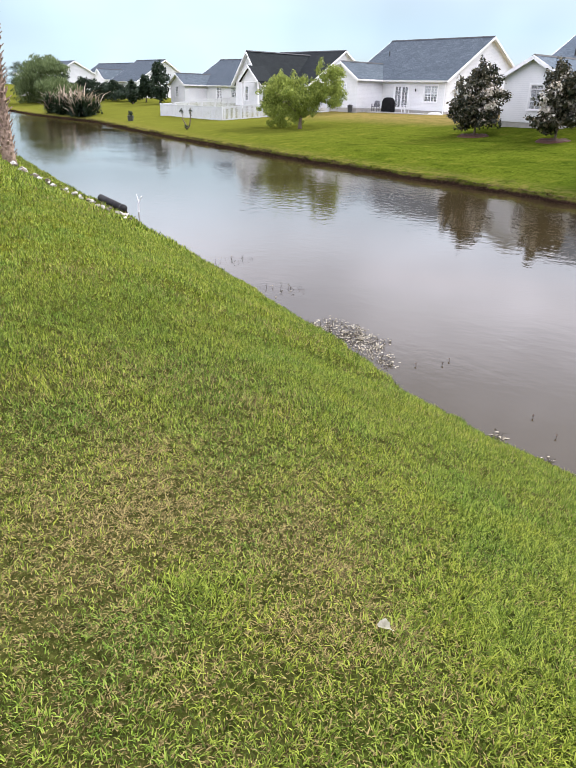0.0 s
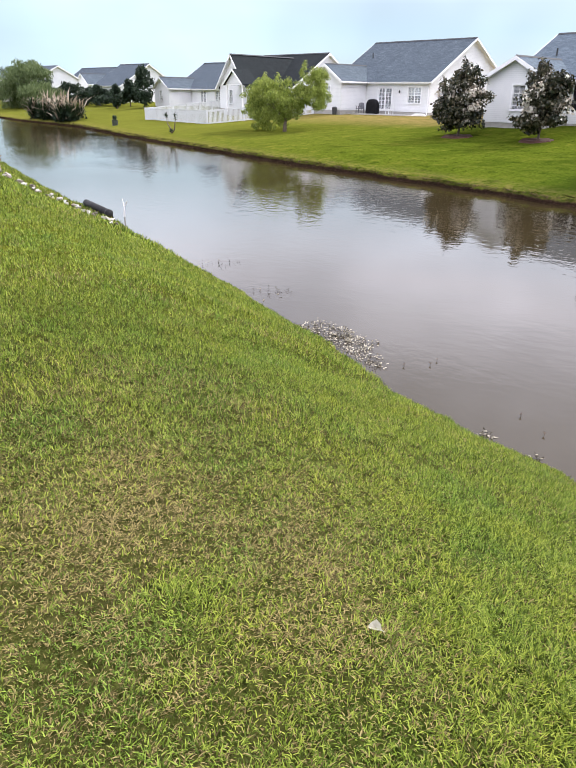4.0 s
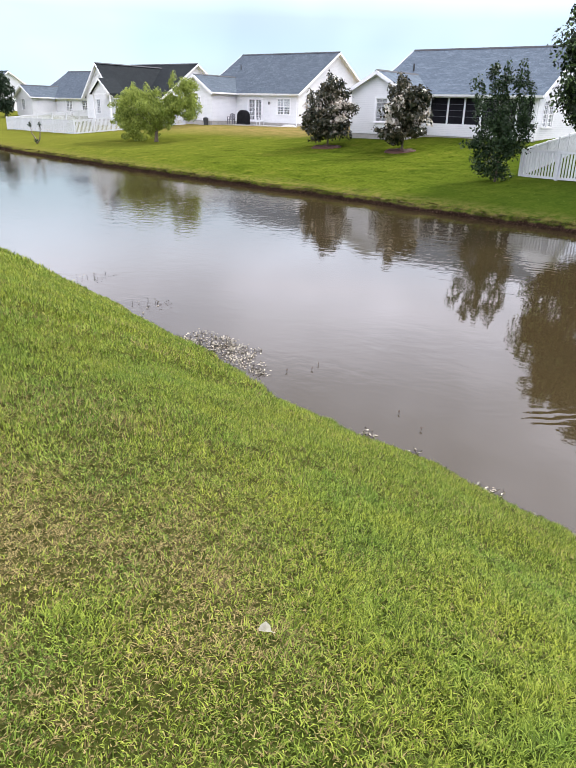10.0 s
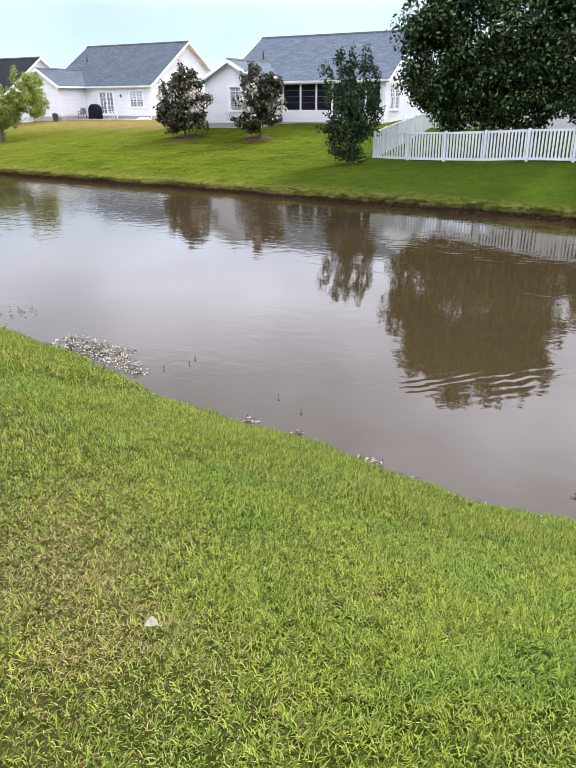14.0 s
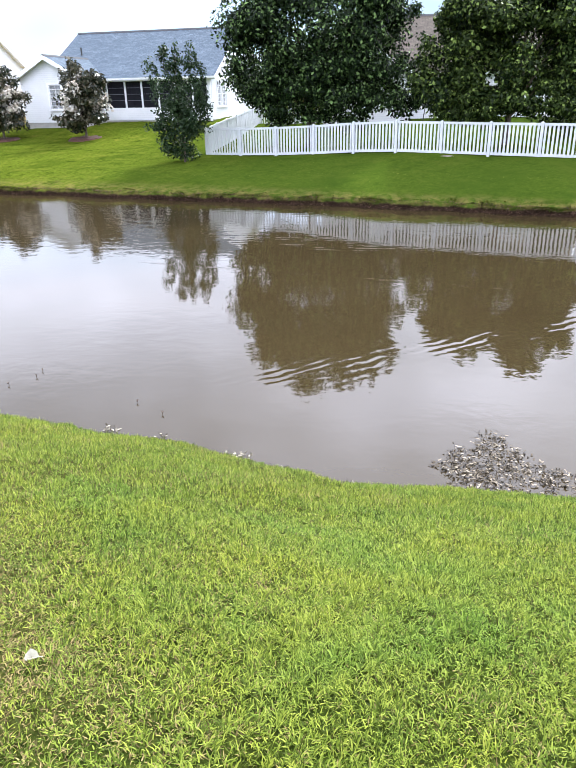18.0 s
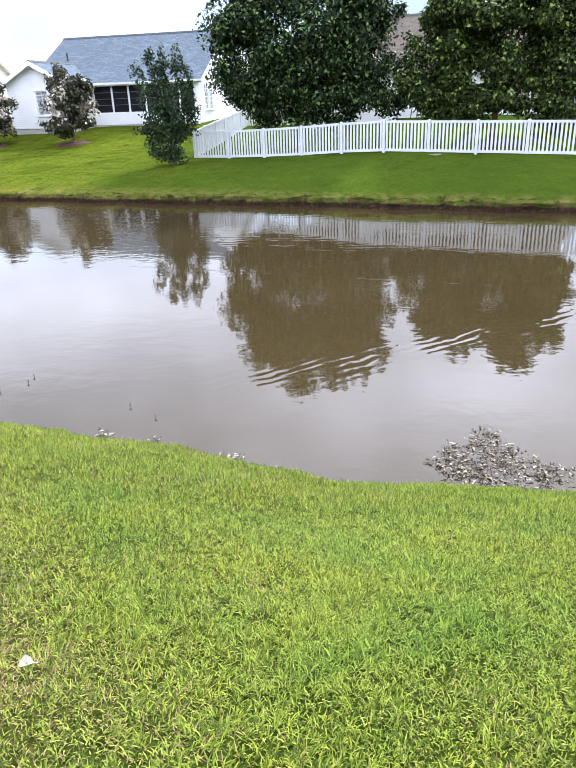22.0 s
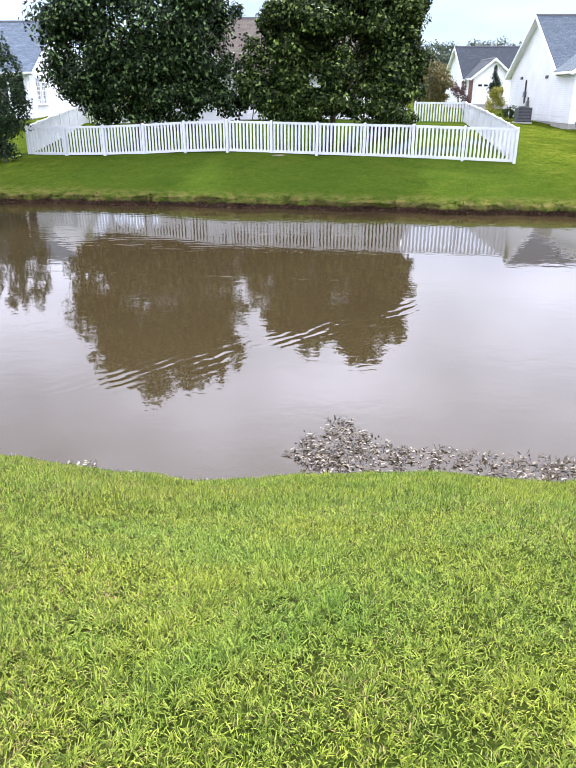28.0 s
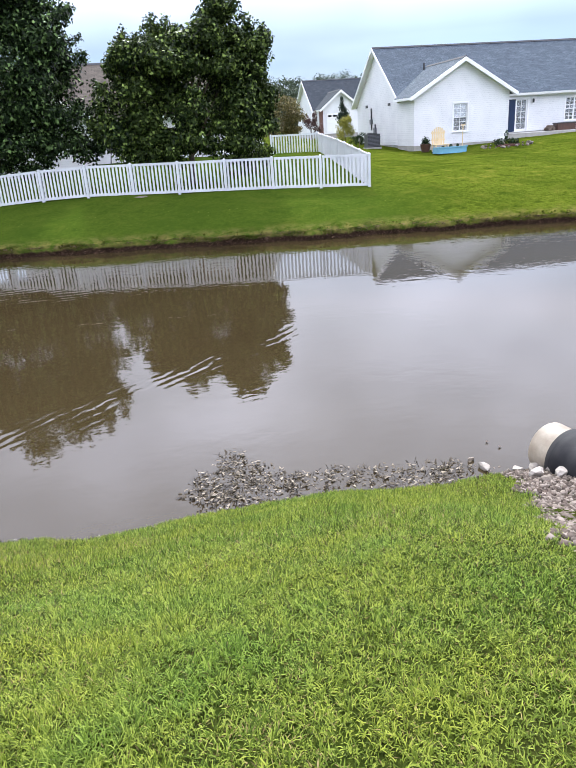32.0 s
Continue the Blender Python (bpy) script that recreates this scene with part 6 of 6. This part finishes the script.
# palm at the water's edge, its bank stones and a black drain log
PALM = worn("palm boots", (0.34, 0.25, 0.19), (0.11, 0.072, 0.055), 0.9, 9.0, 0.7, 25)
PALM_LEAF = leaf_mat("palm fronds", (0.03, 0.05, 0.015), (0.06, 0.09, 0.03), (0.10, 0.13, 0.045))
px, py = -30.6, 9.98
pz = z_ground(px, py)
palm = thing("palm_tree", "cabbage palm with a shaggy brown trunk on the bank", "palm")
bm = bmesh.new()
tube(bm, [(px, py, pz - 0.2), (px, py, pz + 0.3), (px - 0.1, py, pz + 2.0), (px - 0.22, py, pz + 4.0), (px - 0.35, py, pz + 8.6)], [0.36, 0.27, 0.24, 0.25, 0.22], 14)
part("trunk", bm, PALM, palm, "shaggy brown trunk", True)
_q = random.Random(3)
_bm = bmesh.new()
prism(_bm, [(-0.06, 0, 0), (0.06, 0, 0), (0.03, 0.11, 0.30), (-0.03, 0.11, 0.30)], (0, -0.03, 0.01))
BOOT = mesh_of(_bm, "boot", PALM)
for k in range(240):
    h = 0.15 + 8.2 * k / 240
    a = k * 137.5
    r_ = 0.20
    shared("boot", BOOT, palm, pose(px - 0.042 * h - math.sin(radians(a)) * r_, py + math.cos(radians(a)) * r_, pz + h, _q.uniform(-42, -4) if h > 2.0 else _q.uniform(-22, 2), 0, a))
for k in range(18):
    a, e = k * 137.5, _q.uniform(-35, 60)
    bm = bmesh.new()
    for i in range(-7, 8):
        m = pose(0, 0.9, 0, 0, 0, i * 11)
        prism(bm, [(-0.03, 0, 0), (0.03, 0, 0), (0.012, 0.75, -0.12 - abs(i) * 0.01)], (0, 0, 0.006), m=m)
    box(bm, -0.02, 0.02, 0, 0.92, -0.012, 0.012)
    fr = part("frond", bm, PALM_LEAF, palm)
    fr.matrix_basis = pose(px - 0.35, py, pz + 8.6, e, 0, a)
_q = random.Random(19)
for k in range(44):
    sx = -29.6 + 13.0 * (k / 44) ** 0.9 + _q.uniform(-0.2, 0.2)
    sy = y_near(sx) - float(np.interp(sx, [-29, -26, -23, -21, -19, -17], [1.35, 1.2, 0.95, 0.85, 0.6, 0.5])) + _q.uniform(-0.2, 0.2)
    stone("white bank stone at the palm's foot", sx, sy, z_ground(sx, sy) + 0.05, _q.uniform(0.5, 1.0) * (0.30 if k < 16 else 0.16), _q, "stones along the far near-bank", BANK_ROCKS if k % 3 else ROCK_MESHES)
lg = thing("drain_log", "black plastic drain pipe lying at the water's edge", "pipe", at=(-20.3, 9.55, 0.10), rz=-6)
bm = bmesh.new()
tube(bm, [(-0.9, 0, 0.04), (-0.2, 0, 0.02), (1.0, 0.02, -0.03)], [0.115, 0.115, 0.115], 16)
part("tube", bm, PIPE_BLACK, lg, "", True)
bm = bmesh.new()
tube(bm, [(0.92, 0.018, -0.028), (1.02, 0.02, -0.032)], [0.125, 0.125], 16)
part("collar", bm, PIPE_BLACK, lg, "", True)
sk = thing("driftwood_stick", "bare white stick standing out of the water", "stick", at=(-18.9, 9.75, 0))
bm = bmesh.new()
tube(bm, [(0, 0, -0.2), (0.05, 0, 0.3), (0.16, 0.05, 0.48)], [0.03, 0.022, 0.012], 6)
part("stem", bm, BLIND, sk)
bm = bmesh.new()
tube(bm, [(0.05, 0, 0.28), (-0.12, 0.04, 0.52)], [0.016, 0.008], 5)
part("twig", bm, BLIND, sk)

# ---------------------------------------------------------------- things on the far bank
MULCH = worn("red brown mulch", (0.085, 0.036, 0.024), (0.045, 0.022, 0.016), 0.95, 14.0, 0.8, 60)
SAGE = worn("dark planter", (0.025, 0.03, 0.022), (0.05, 0.055, 0.04), 0.6, 5.0, 0.2)
for mx, my in ((-26.4, 36.7), (-21.3, 37.2)):
    mu = thing("mulch_ring", "low ring of red-brown mulch under a magnolia", "mulch", "mulch rings", at=(mx, my, z_ground(mx, my)))
    bm = bmesh.new()
    n = 40
    c = bm.verts.new((0, 0, 0.10))
    rows = []
    for r_, z_ in ((0.5, 0.11), (0.85, 0.09), (1.1, -0.06)):
        rows.append([bm.verts.new((r_ * math.cos(2 * math.pi * k / n) * (1 + 0.08 * math.sin(3 * k)), r_ * math.sin(2 * math.pi * k / n), z_ + 0.02 * math.sin(7.3 * k) - 0.06 * r_ * math.sin(2 * math.pi * k / n) * -1)) for k in range(n)])
    for k in range(n):
        bm.faces.new((c, rows[0][k], rows[0][(k + 1) % n]))
        for a, b in zip(rows, rows[1:]):
            bm.faces.new((a[k], b[k], b[(k + 1) % n], a[(k + 1) % n]))
    part("mulch_bed", bm, MULCH, mu)

sp = thing("sapling", "bare dark forked sapling on the far bank", "sapling", at=gp(-49.2, 30.4))
sp.scale = (0.8, 0.8, 0.8)
for k, pts in enumerate((((0, 0, -0.1), (-0.25, 0, 0.5), (-0.75, 0, 0.9), (-0.9, 0, 1.7)), ((0, 0, 0), (0.5, 0, 0.35), (0.7, 0, 1.1), (0.75, 0, 2.0)))):
    bm = bmesh.new()
    tube(bm, pts, [0.07, 0.06, 0.045, 0.02], 7)
    part("stem", bm, BARK, sp, "", True)
for k, (c_, r_) in enumerate((((-0.9, 0, 1.7), (0.2, 0.2, 0.3)), ((0.72, 0, 1.7), (0.22, 0.2, 0.45)), ((0.0, 0, 0.3), (0.5, 0.3, 0.2)))):
    leaf_cloud("leaf_tuft", [c_], [r_], 70, 0.12, CONIFER, sp, 5 + k)
pt = thing("planter", "dark planter with two upright plants on the far bank", "planter", at=gp(-63.4, 32.9))
pt.scale = (0.6, 0.6, 0.55)
bm = bmesh.new()
tube(bm, [(0, 0, -0.05), (0, 0, 0.9), (0, 0, 0.95)], [0.42, 0.5, 0.52], 14)
part("pot", bm, SAGE, pt)
leaf_cloud("plant", [(-0.3, 0, 1.3), (0.3, 0, 1.3)], [(0.22, 0.22, 0.55), (0.22, 0.22, 0.55)], 300, 0.16, CONIFER, pt, 6)

# patio of the house with the glazed door
pa = thing("patio_slab", "raised pale concrete patio slab behind a house", "patio", at=(0, 0, 0))
part("slab", bbox(-48.0, -40.6, 49.4, 51.95, 1.5, 2.02), CONCRETE, pa)
gr = thing("covered_grill", "barbecue under a black fitted cover on the patio", "grill", at=(-46.0, 50.3, 2.02))
bm = bmesh.new()
rows = []
for z_, a_, b_ in ((0.0, 0.62, 0.36), (0.06, 0.66, 0.38), (0.8, 0.64, 0.36), (1.05, 0.52, 0.34), (1.22, 0.36, 0.25), (1.26, 0.15, 0.1)):
    rows.append([bm.verts.new((a_ * math.copysign(abs(math.cos(t_)) ** 0.5, math.cos(t_)) + 0.015 * math.sin(9 * t_ + z_ * 8), b_ * math.copysign(abs(math.sin(t_)) ** 0.5, math.sin(t_)), z_)) for t_ in (2 * math.pi * k / 28 for k in range(28))])
for a, b in zip(rows, rows[1:]):
    for k in range(28):
        bm.faces.new((a[k], a[(k + 1) % 28], b[(k + 1) % 28], b[k]))
bm.faces.new(rows[-1])
bmesh.ops.recalc_face_normals(bm, faces=bm.faces[:])
COVER = worn("black fabric", (0.008, 0.008, 0.009), (0.014, 0.014, 0.015), 0.95, 4.0, 0.2, spec=0.1)
part("cover", bm, COVER, gr, "black fabric cover", True)
part("hem", bbox(-0.6, 0.6, -0.385, -0.365, 0.02, 0.07), DARK_METAL, gr)


def patio_chair(label, x, y, z, rz, material):
    c = thing("patio_chair", label, "chair", "patio chairs", at=(x, y, z), rz=rz)
    part("seat", bbox(-0.27, 0.27, -0.26, 0.26, 0.38, 0.43), material, c)
    for k in range(6):
        u = -0.23 + 0.092 * k
        part("back_slat", bbox(u - 0.03, u + 0.03, 0.23, 0.26, 0.43, 0.95 - 0.01 * abs(k - 2.5) ** 2), material, c)
    for sx in (-1, 1):
        part("armrest", bbox(min(sx * 0.33, sx * 0.26), max(sx * 0.33, sx * 0.26), -0.28, 0.26, 0.62, 0.65), material, c)
        for sy in (-0.24, 0.22):
            part("leg", bbox(sx * 0.27 - 0.025, sx * 0.27 + 0.025, sy - 0.025, sy + 0.025, 0, 0.62), material, c)


patio_chair("grey patio chair on the slab by the grill", -47.5, 50.2, 2.02, 15, SCREEN_BAR)
patio_chair("pale patio chair on the slab by the door", -44.4, 50.9, 2.02, -20, BLIND)
bn = thing("waste_bin", "round dark bin beside the wing wall", "bin", at=(-48.9, 48.2, z_ground(-48.9, 48.2)))
bm = bmesh.new()
tube(bm, [(0, 0, 0), (0, 0, 0.55), (0, 0, 0.6)], [0.2, 0.25, 0.26], 14)
part("drum", bm, DARK_METAL, bn)
bm = bmesh.new()
tube(bm, [(0, 0, 0.6), (0, 0, 0.68)], [0.27, 0.12], 14)
part("lid", bm, DARK_METAL, bn)
hr = thing("garden_hose", "coiled pale garden hose on the lawn by the house corner", "hose", at=(-39.9, 49.6, z_ground(-39.9, 49.6) + 0.02))
for k in range(4):
    bm = bmesh.new()
    n = 20
    tube(bm, [((0.75 - 0.1 * k) * math.cos(6.28 * i / n), (0.5 - 0.06 * k) * math.sin(6.28 * i / n), 0.04 + 0.05 * k) for i in range(n + 1)], [0.025] * (n + 1), 6)
    part("loop", bm, BLIND, hr, "", True)

# pale stone by the fence, shrubs behind it
fs = thing("flat_stone", "flat pale stone on the lawn before the fence", "stone", at=gp(-0.5, 27.3))
bm = bmesh.new()
rock(bm, (0.42, 0.25, 0.09), 5)
part("slab", bm, ROCK, fs)
clump_tree("bush", "low green shrub inside the picket fence", "bush", gp(4.6, 32.6), [(4.7, 32.6, 2.4, 0.9, 0.9, 0.9), (3.8, 32.8, 2.3, 0.9, 0.9, 0.8)], 3600, 0.12, MAPLE_B, 0.04, 301, n_limbs=4)
hs = thing("wall_grill", "dark kettle grill standing against the white wall", "grill", at=(-2.2, 40.6, z_ground(-2.2, 40.6)))
bm = bmesh.new()
tube(bm, [(0, 0, 0.62), (0, 0, 0.72), (0, 0, 0.9)], [0.12, 0.27, 0.32], 16)
part("bowl", bm, DARK_METAL, hs, "", True)
bm = bmesh.new()
tube(bm, [(0, 0, 0.91), (0, 0, 1.08), (0, 0, 1.18)], [0.32, 0.25, 0.08], 16)
part("lid", bm, DARK_METAL, hs, "", True)
for a in (0, 120, 240):
    bm = bmesh.new()
    tube(bm, [(0.15 * math.cos(radians(a)), 0.15 * math.sin(radians(a)), 0.66), (0.34 * math.cos(radians(a)), 0.34 * math.sin(radians(a)), 0)], [0.016, 0.016], 6)
    part("leg", bm, DARK_METAL, hs)

# yard of the house with the navy door
TURQ = worn("turquoise plastic", (0.20, 0.42, 0.55), (0.15, 0.34, 0.47), 0.4, 4.0, 0.05)
YELLOW = worn("pale yellow slats", (0.72, 0.58, 0.34), (0.60, 0.47, 0.26), 0.6, 5.0, 0.1)
TERRA = worn("dark glazed pot", (0.06, 0.035, 0.03), (0.10, 0.05, 0.035), 0.4, 5.0, 0.1)


def on_lawn(x, y):
    return (x, y, z_ground(x, y))


ps = thing("patio_slab", "pale concrete patio slab before the navy door", "patio")
part("slab", bbox(22.4, 29.5, 42.9, 44.95, 1.5, 2.2), CONCRETE, ps)
tq = thing("planter_box", "turquoise plastic planter box on the lawn", "planter", at=on_lawn(16.7, 38.4), rz=6)
bm = bmesh.new()
for a in ((-0.85, 0.85, -0.42, -0.36), (-0.85, 0.85, 0.36, 0.42), (-0.85, -0.79, -0.36, 0.36), (0.79, 0.85, -0.36, 0.36)):
    box(bm, a[0], a[1], a[2], a[3], 0, 0.34)
part("side", bm, TURQ, tq)
part("rim", bbox(-0.9, 0.9, -0.47, -0.40, 0.30, 0.36), TURQ, tq)
part("soil", bbox(-0.79, 0.79, -0.36, 0.36, 0.05, 0.27), MULCH, tq)
for u in (-0.45, 0.1, 0.5):
    bm = bmesh.new()
    rock(bm, (0.14, 0.12, 0.16), int(50 + u * 10))
    o_ = part("plant", bm, CONIFER, tq)
    o_.location = (u, 0, 0.34)
lc = thing("lattice_chair", "pale yellow slatted garden chair behind the planter", "chair", at=on_lawn(16.6, 39.7), rz=4)
for k in range(7):
    part("back_slat", bbox(-0.42 + 0.12 * k, -0.34 + 0.12 * k, 0.10, 0.125, 0.4, 1.35 - 0.02 * abs(k - 3) ** 2), YELLOW, lc)
part("back_rail", bbox(-0.44, 0.44, 0.127, 0.16, 0.6, 0.68), YELLOW, lc)
part("back_rail", bbox(-0.44, 0.44, 0.127, 0.16, 1.0, 1.08), YELLOW, lc)
part("seat", bbox(-0.45, 0.45, -0.45, 0.09, 0.36, 0.40), YELLOW, lc)
for sx in (-0.4, 0.4):
    for sy in (-0.4, 0.05):
        part("leg", bbox(sx - 0.035, sx + 0.035, sy - 0.035, sy + 0.035, 0, 0.36), YELLOW, lc)
po = thing("shovel", "upright pale yellow garden stake in the planter", "stake", at=on_lawn(18.0, 39.6))
bm = bmesh.new()
tube(bm, [(0, 0, -0.1), (0.02, 0, 1.35)], [0.03, 0.025], 8)
part("shaft", bm, YELLOW, po)
part("crossbar", bbox(-0.12, 0.16, -0.02, 0.02, 1.3, 1.36), YELLOW, po)
fp = thing("flower_pot", "dark pot with a small plant by the foundation", "pot", at=on_lawn(15.95, 40.2))
bm = bmesh.new()
tube(bm, [(0, 0, 0), (0, 0, 0.4), (0, 0, 0.45)], [0.22, 0.32, 0.33], 14)
part("pot", bm, TERRA, fp)
leaf_cloud("plant", [(0, 0, 0.6)], [(0.28, 0.28, 0.28)], 220, 0.12, HOLLY, fp, 9)
_q = random.Random(23)
for k in range(22):
    a = 6.283 * k / 22
    stone("pale edging stone round a flower bed", 20.3 + 1.5 * math.cos(a), 38.6 + 0.8 * math.sin(a), z_ground(20.3 + 1.5 * math.cos(a), 38.6 + 0.8 * math.sin(a)) + 0.04, _q.uniform(0.13, 0.22), _q, "edging stones of the flower bed")
bed = thing("flower_bed", "low planted bed inside edging stones", "flower bed", at=on_lawn(20.3, 38.6))
bm = bmesh.new()
rock(bm, (1.4, 0.75, 0.12), 8)
part("soil", bm, MULCH, bed)
leaf_cloud("plant", [(-0.5, 0, 0.25), (0.4, 0, 0.25), (0.0, 0.1, 0.5)], [(0.4, 0.3, 0.2), (0.4, 0.3, 0.2), (0.15, 0.15, 0.4)], 400, 0.12, HOLLY, bed, 10)
ac = thing("air_conditioner", "grey outdoor air conditioner unit by the wall", "air conditioner", at=(14.55, 46.3, z_ground(14.55, 46.3)))
part("base", bbox(-0.5, 0.5, -0.5, 0.5, -0.1, 0.08), CONCRETE, ac)
part("body", bbox(-0.42, 0.42, -0.42, 0.42, 0.08, 0.92), DARK_METAL, ac)
for k in range(9):
    part("louvre", bbox(-0.44, 0.44, -0.445, -0.425, 0.14 + 0.085 * k, 0.18 + 0.085 * k), SCREEN_BAR, ac)
bm = bmesh.new()
tube(bm, [(0, 0, 0.92), (0, 0, 0.99)], [0.36, 0.33], 18)
part("fan_guard", bm, DARK_METAL, ac)
YSHRUB = leaf_mat("golden shrub leaves", (0.10, 0.12, 0.015), (0.22, 0.22, 0.03), (0.38, 0.34, 0.06))
clump_tree("shrub", "golden yellow shrub beside the white house", "shrub", gp(13.9, 50.8), [(13.9, 50.8, 2.9, 0.75, 0.7, 0.9), (14.0, 50.8, 3.6, 0.5, 0.5, 0.6)], 2400, 0.10, YSHRUB, 0.04, 330, n_limbs=3)
clump_tree("shrub", "low dark green shrub beside the white house", "shrub", gp(14.4, 48.9), [(14.4, 48.9, 2.35, 0.7, 0.6, 0.45)], 900, 0.10, HOLLY, 0.03, 340, n_limbs=2)
clump_tree("shrub", "small dark conifer behind the golden shrub", "shrub", gp(14.25, 52.8), [(14.3, 52.8, 3.6, 0.6, 0.6, 0.9), (14.28, 52.8, 4.3, 0.45, 0.45, 0.7), (14.26, 52.8, 5.0, 0.18, 0.18, 0.5)], 2600, 0.11, CONIFER, 0.05, 350, n_limbs=3)
RED_SHRUB = leaf_mat("dull red shrub leaves", (0.020, 0.012, 0.012), (0.060, 0.034, 0.032), (0.16, 0.085, 0.075))
clump_tree("shrub", "dull dark red shrub beside the distant garage", "shrub", gp(16.3, 73.0), [(16.3, 73.0, 3.6, 0.75, 0.7, 0.7), (15.8, 73.0, 4.2, 0.5, 0.5, 0.7), (16.7, 73.0, 4.3, 0.35, 0.4, 0.7), (17.0, 73.0, 3.1, 0.5, 0.5, 0.5)], 2200, 0.12, RED_SHRUB, 0.05, 355, n_limbs=4)
bp = thing("brick_pier", "reddish brown brick pier beside the garage door", "pier")
BRICK_RED = worn("reddish brown brick", (0.16, 0.085, 0.065), (0.09, 0.05, 0.042), 0.9, 6.0, 0.3, 20)
for k in range(12):
    part("course", bbox(18.16, 18.53, 76.86, 77.2, 1.9 + 0.26 * k, 2.155 + 0.26 * k), BRICK_RED, bp)
part("cap", bbox(18.13, 18.545, 76.83, 77.23, 5.02, 5.10), CONCRETE, bp)
OLIVE = leaf_mat("olive autumn leaves", (0.03, 0.036, 0.010), (0.08, 0.078, 0.024), (0.19, 0.145, 0.055))
clump_tree("garden_tree", "olive brown tree behind the fenced yard", "tree", gp(12.6, 66.0), [(12.4, 66, 5.0, 2.1, 2.0, 1.6), (11.6, 66, 3.6, 1.8, 1.6, 1.4), (11.7, 66, 5.9, 1.2, 1.2, 1.0), (13.0, 66, 3.7, 1.2, 1.2, 1.0)], 9000, 0.16, OLIVE, 0.1, 360)
gd = thing("garage_door", "white sectional garage door of a distant house", "door")
for k in range(4):
    part("panel", bbox(18.95, 21.45, 76.93, 76.985, 2.62 + 0.52 * k, 3.12 + 0.52 * k), TRIM, gd)
for k in range(4):
    part("pane", bbox(19.08 + 0.6 * k, 19.5 + 0.6 * k, 76.915, 76.928, 4.32, 4.52), DARK_SCREEN, gd)
wb = thing("log_box", "dark storage box and logs on the patio slab", "box", at=(26.9, 44.2, 2.2))
part("box_body", bbox(-0.2, 1.1, -0.3, 0.3, 0, 0.42), TERRA, wb)
part("lid", bbox(-0.24, 1.14, -0.34, 0.34, 0.42, 0.48), DARK_METAL, wb)
for k in range(3):
    bm = bmesh.new()
    tube(bm, [(-0.75 + 0.14 * k, -0.3, 0.12 + 0.13 * (k % 2)), (-0.75 + 0.14 * k, 0.3, 0.12 + 0.13 * (k % 2))], [0.11, 0.11], 10)
    part("log", bm, BARK, wb)
for wx, wy, wz in ((25.35, 44.93, 4.15), (-44.2, 51.93, 3.95)):
    wl_ = thing("wall_lamp", "small white wall lamp beside the patio door", "lamp", "wall lamps", at=(wx, wy, wz))
    part("bracket", bbox(-0.05, 0.05, 0.0, 0.06, -0.1, 0.1), TRIM, wl_)
    bm = bmesh.new()
    tube(bm, [(0, -0.08, -0.12), (0, -0.08, 0.06), (0, -0.08, 0.14)], [0.06, 0.075, 0.02], 10)
    part("shade", bm, DARK_METAL, wl_)

wv_ = thing("wall_vents", "small dark vents and conduits on the white side wall", "vent", at=(16.15, 0, 0))
for vy_, vz_ in ((47.4, 4.5), (52.6, 4.55)):
    part("vent", bbox(-0.05, -0.002, vy_ - 0.22, vy_ + 0.22, vz_ - 0.09, vz_ + 0.09), DARK_METAL, wv_)
for vy_, z0_, z1_ in ((51.35, 2.9, 4.4), (50.45, 2.3, 3.3)):
    bm = bmesh.new()
    tube(bm, [(-0.06, vy_, z0_), (-0.06, vy_ + 0.02, z1_)], [0.05, 0.05], 8)
    part("conduit", bm, DARK_METAL, wv_)
    part("meter_box", bbox(-0.16, -0.002, vy_ - 0.16, vy_ + 0.16, z0_ + 0.4, z0_ + 0.75), SCREEN_BAR, wv_)
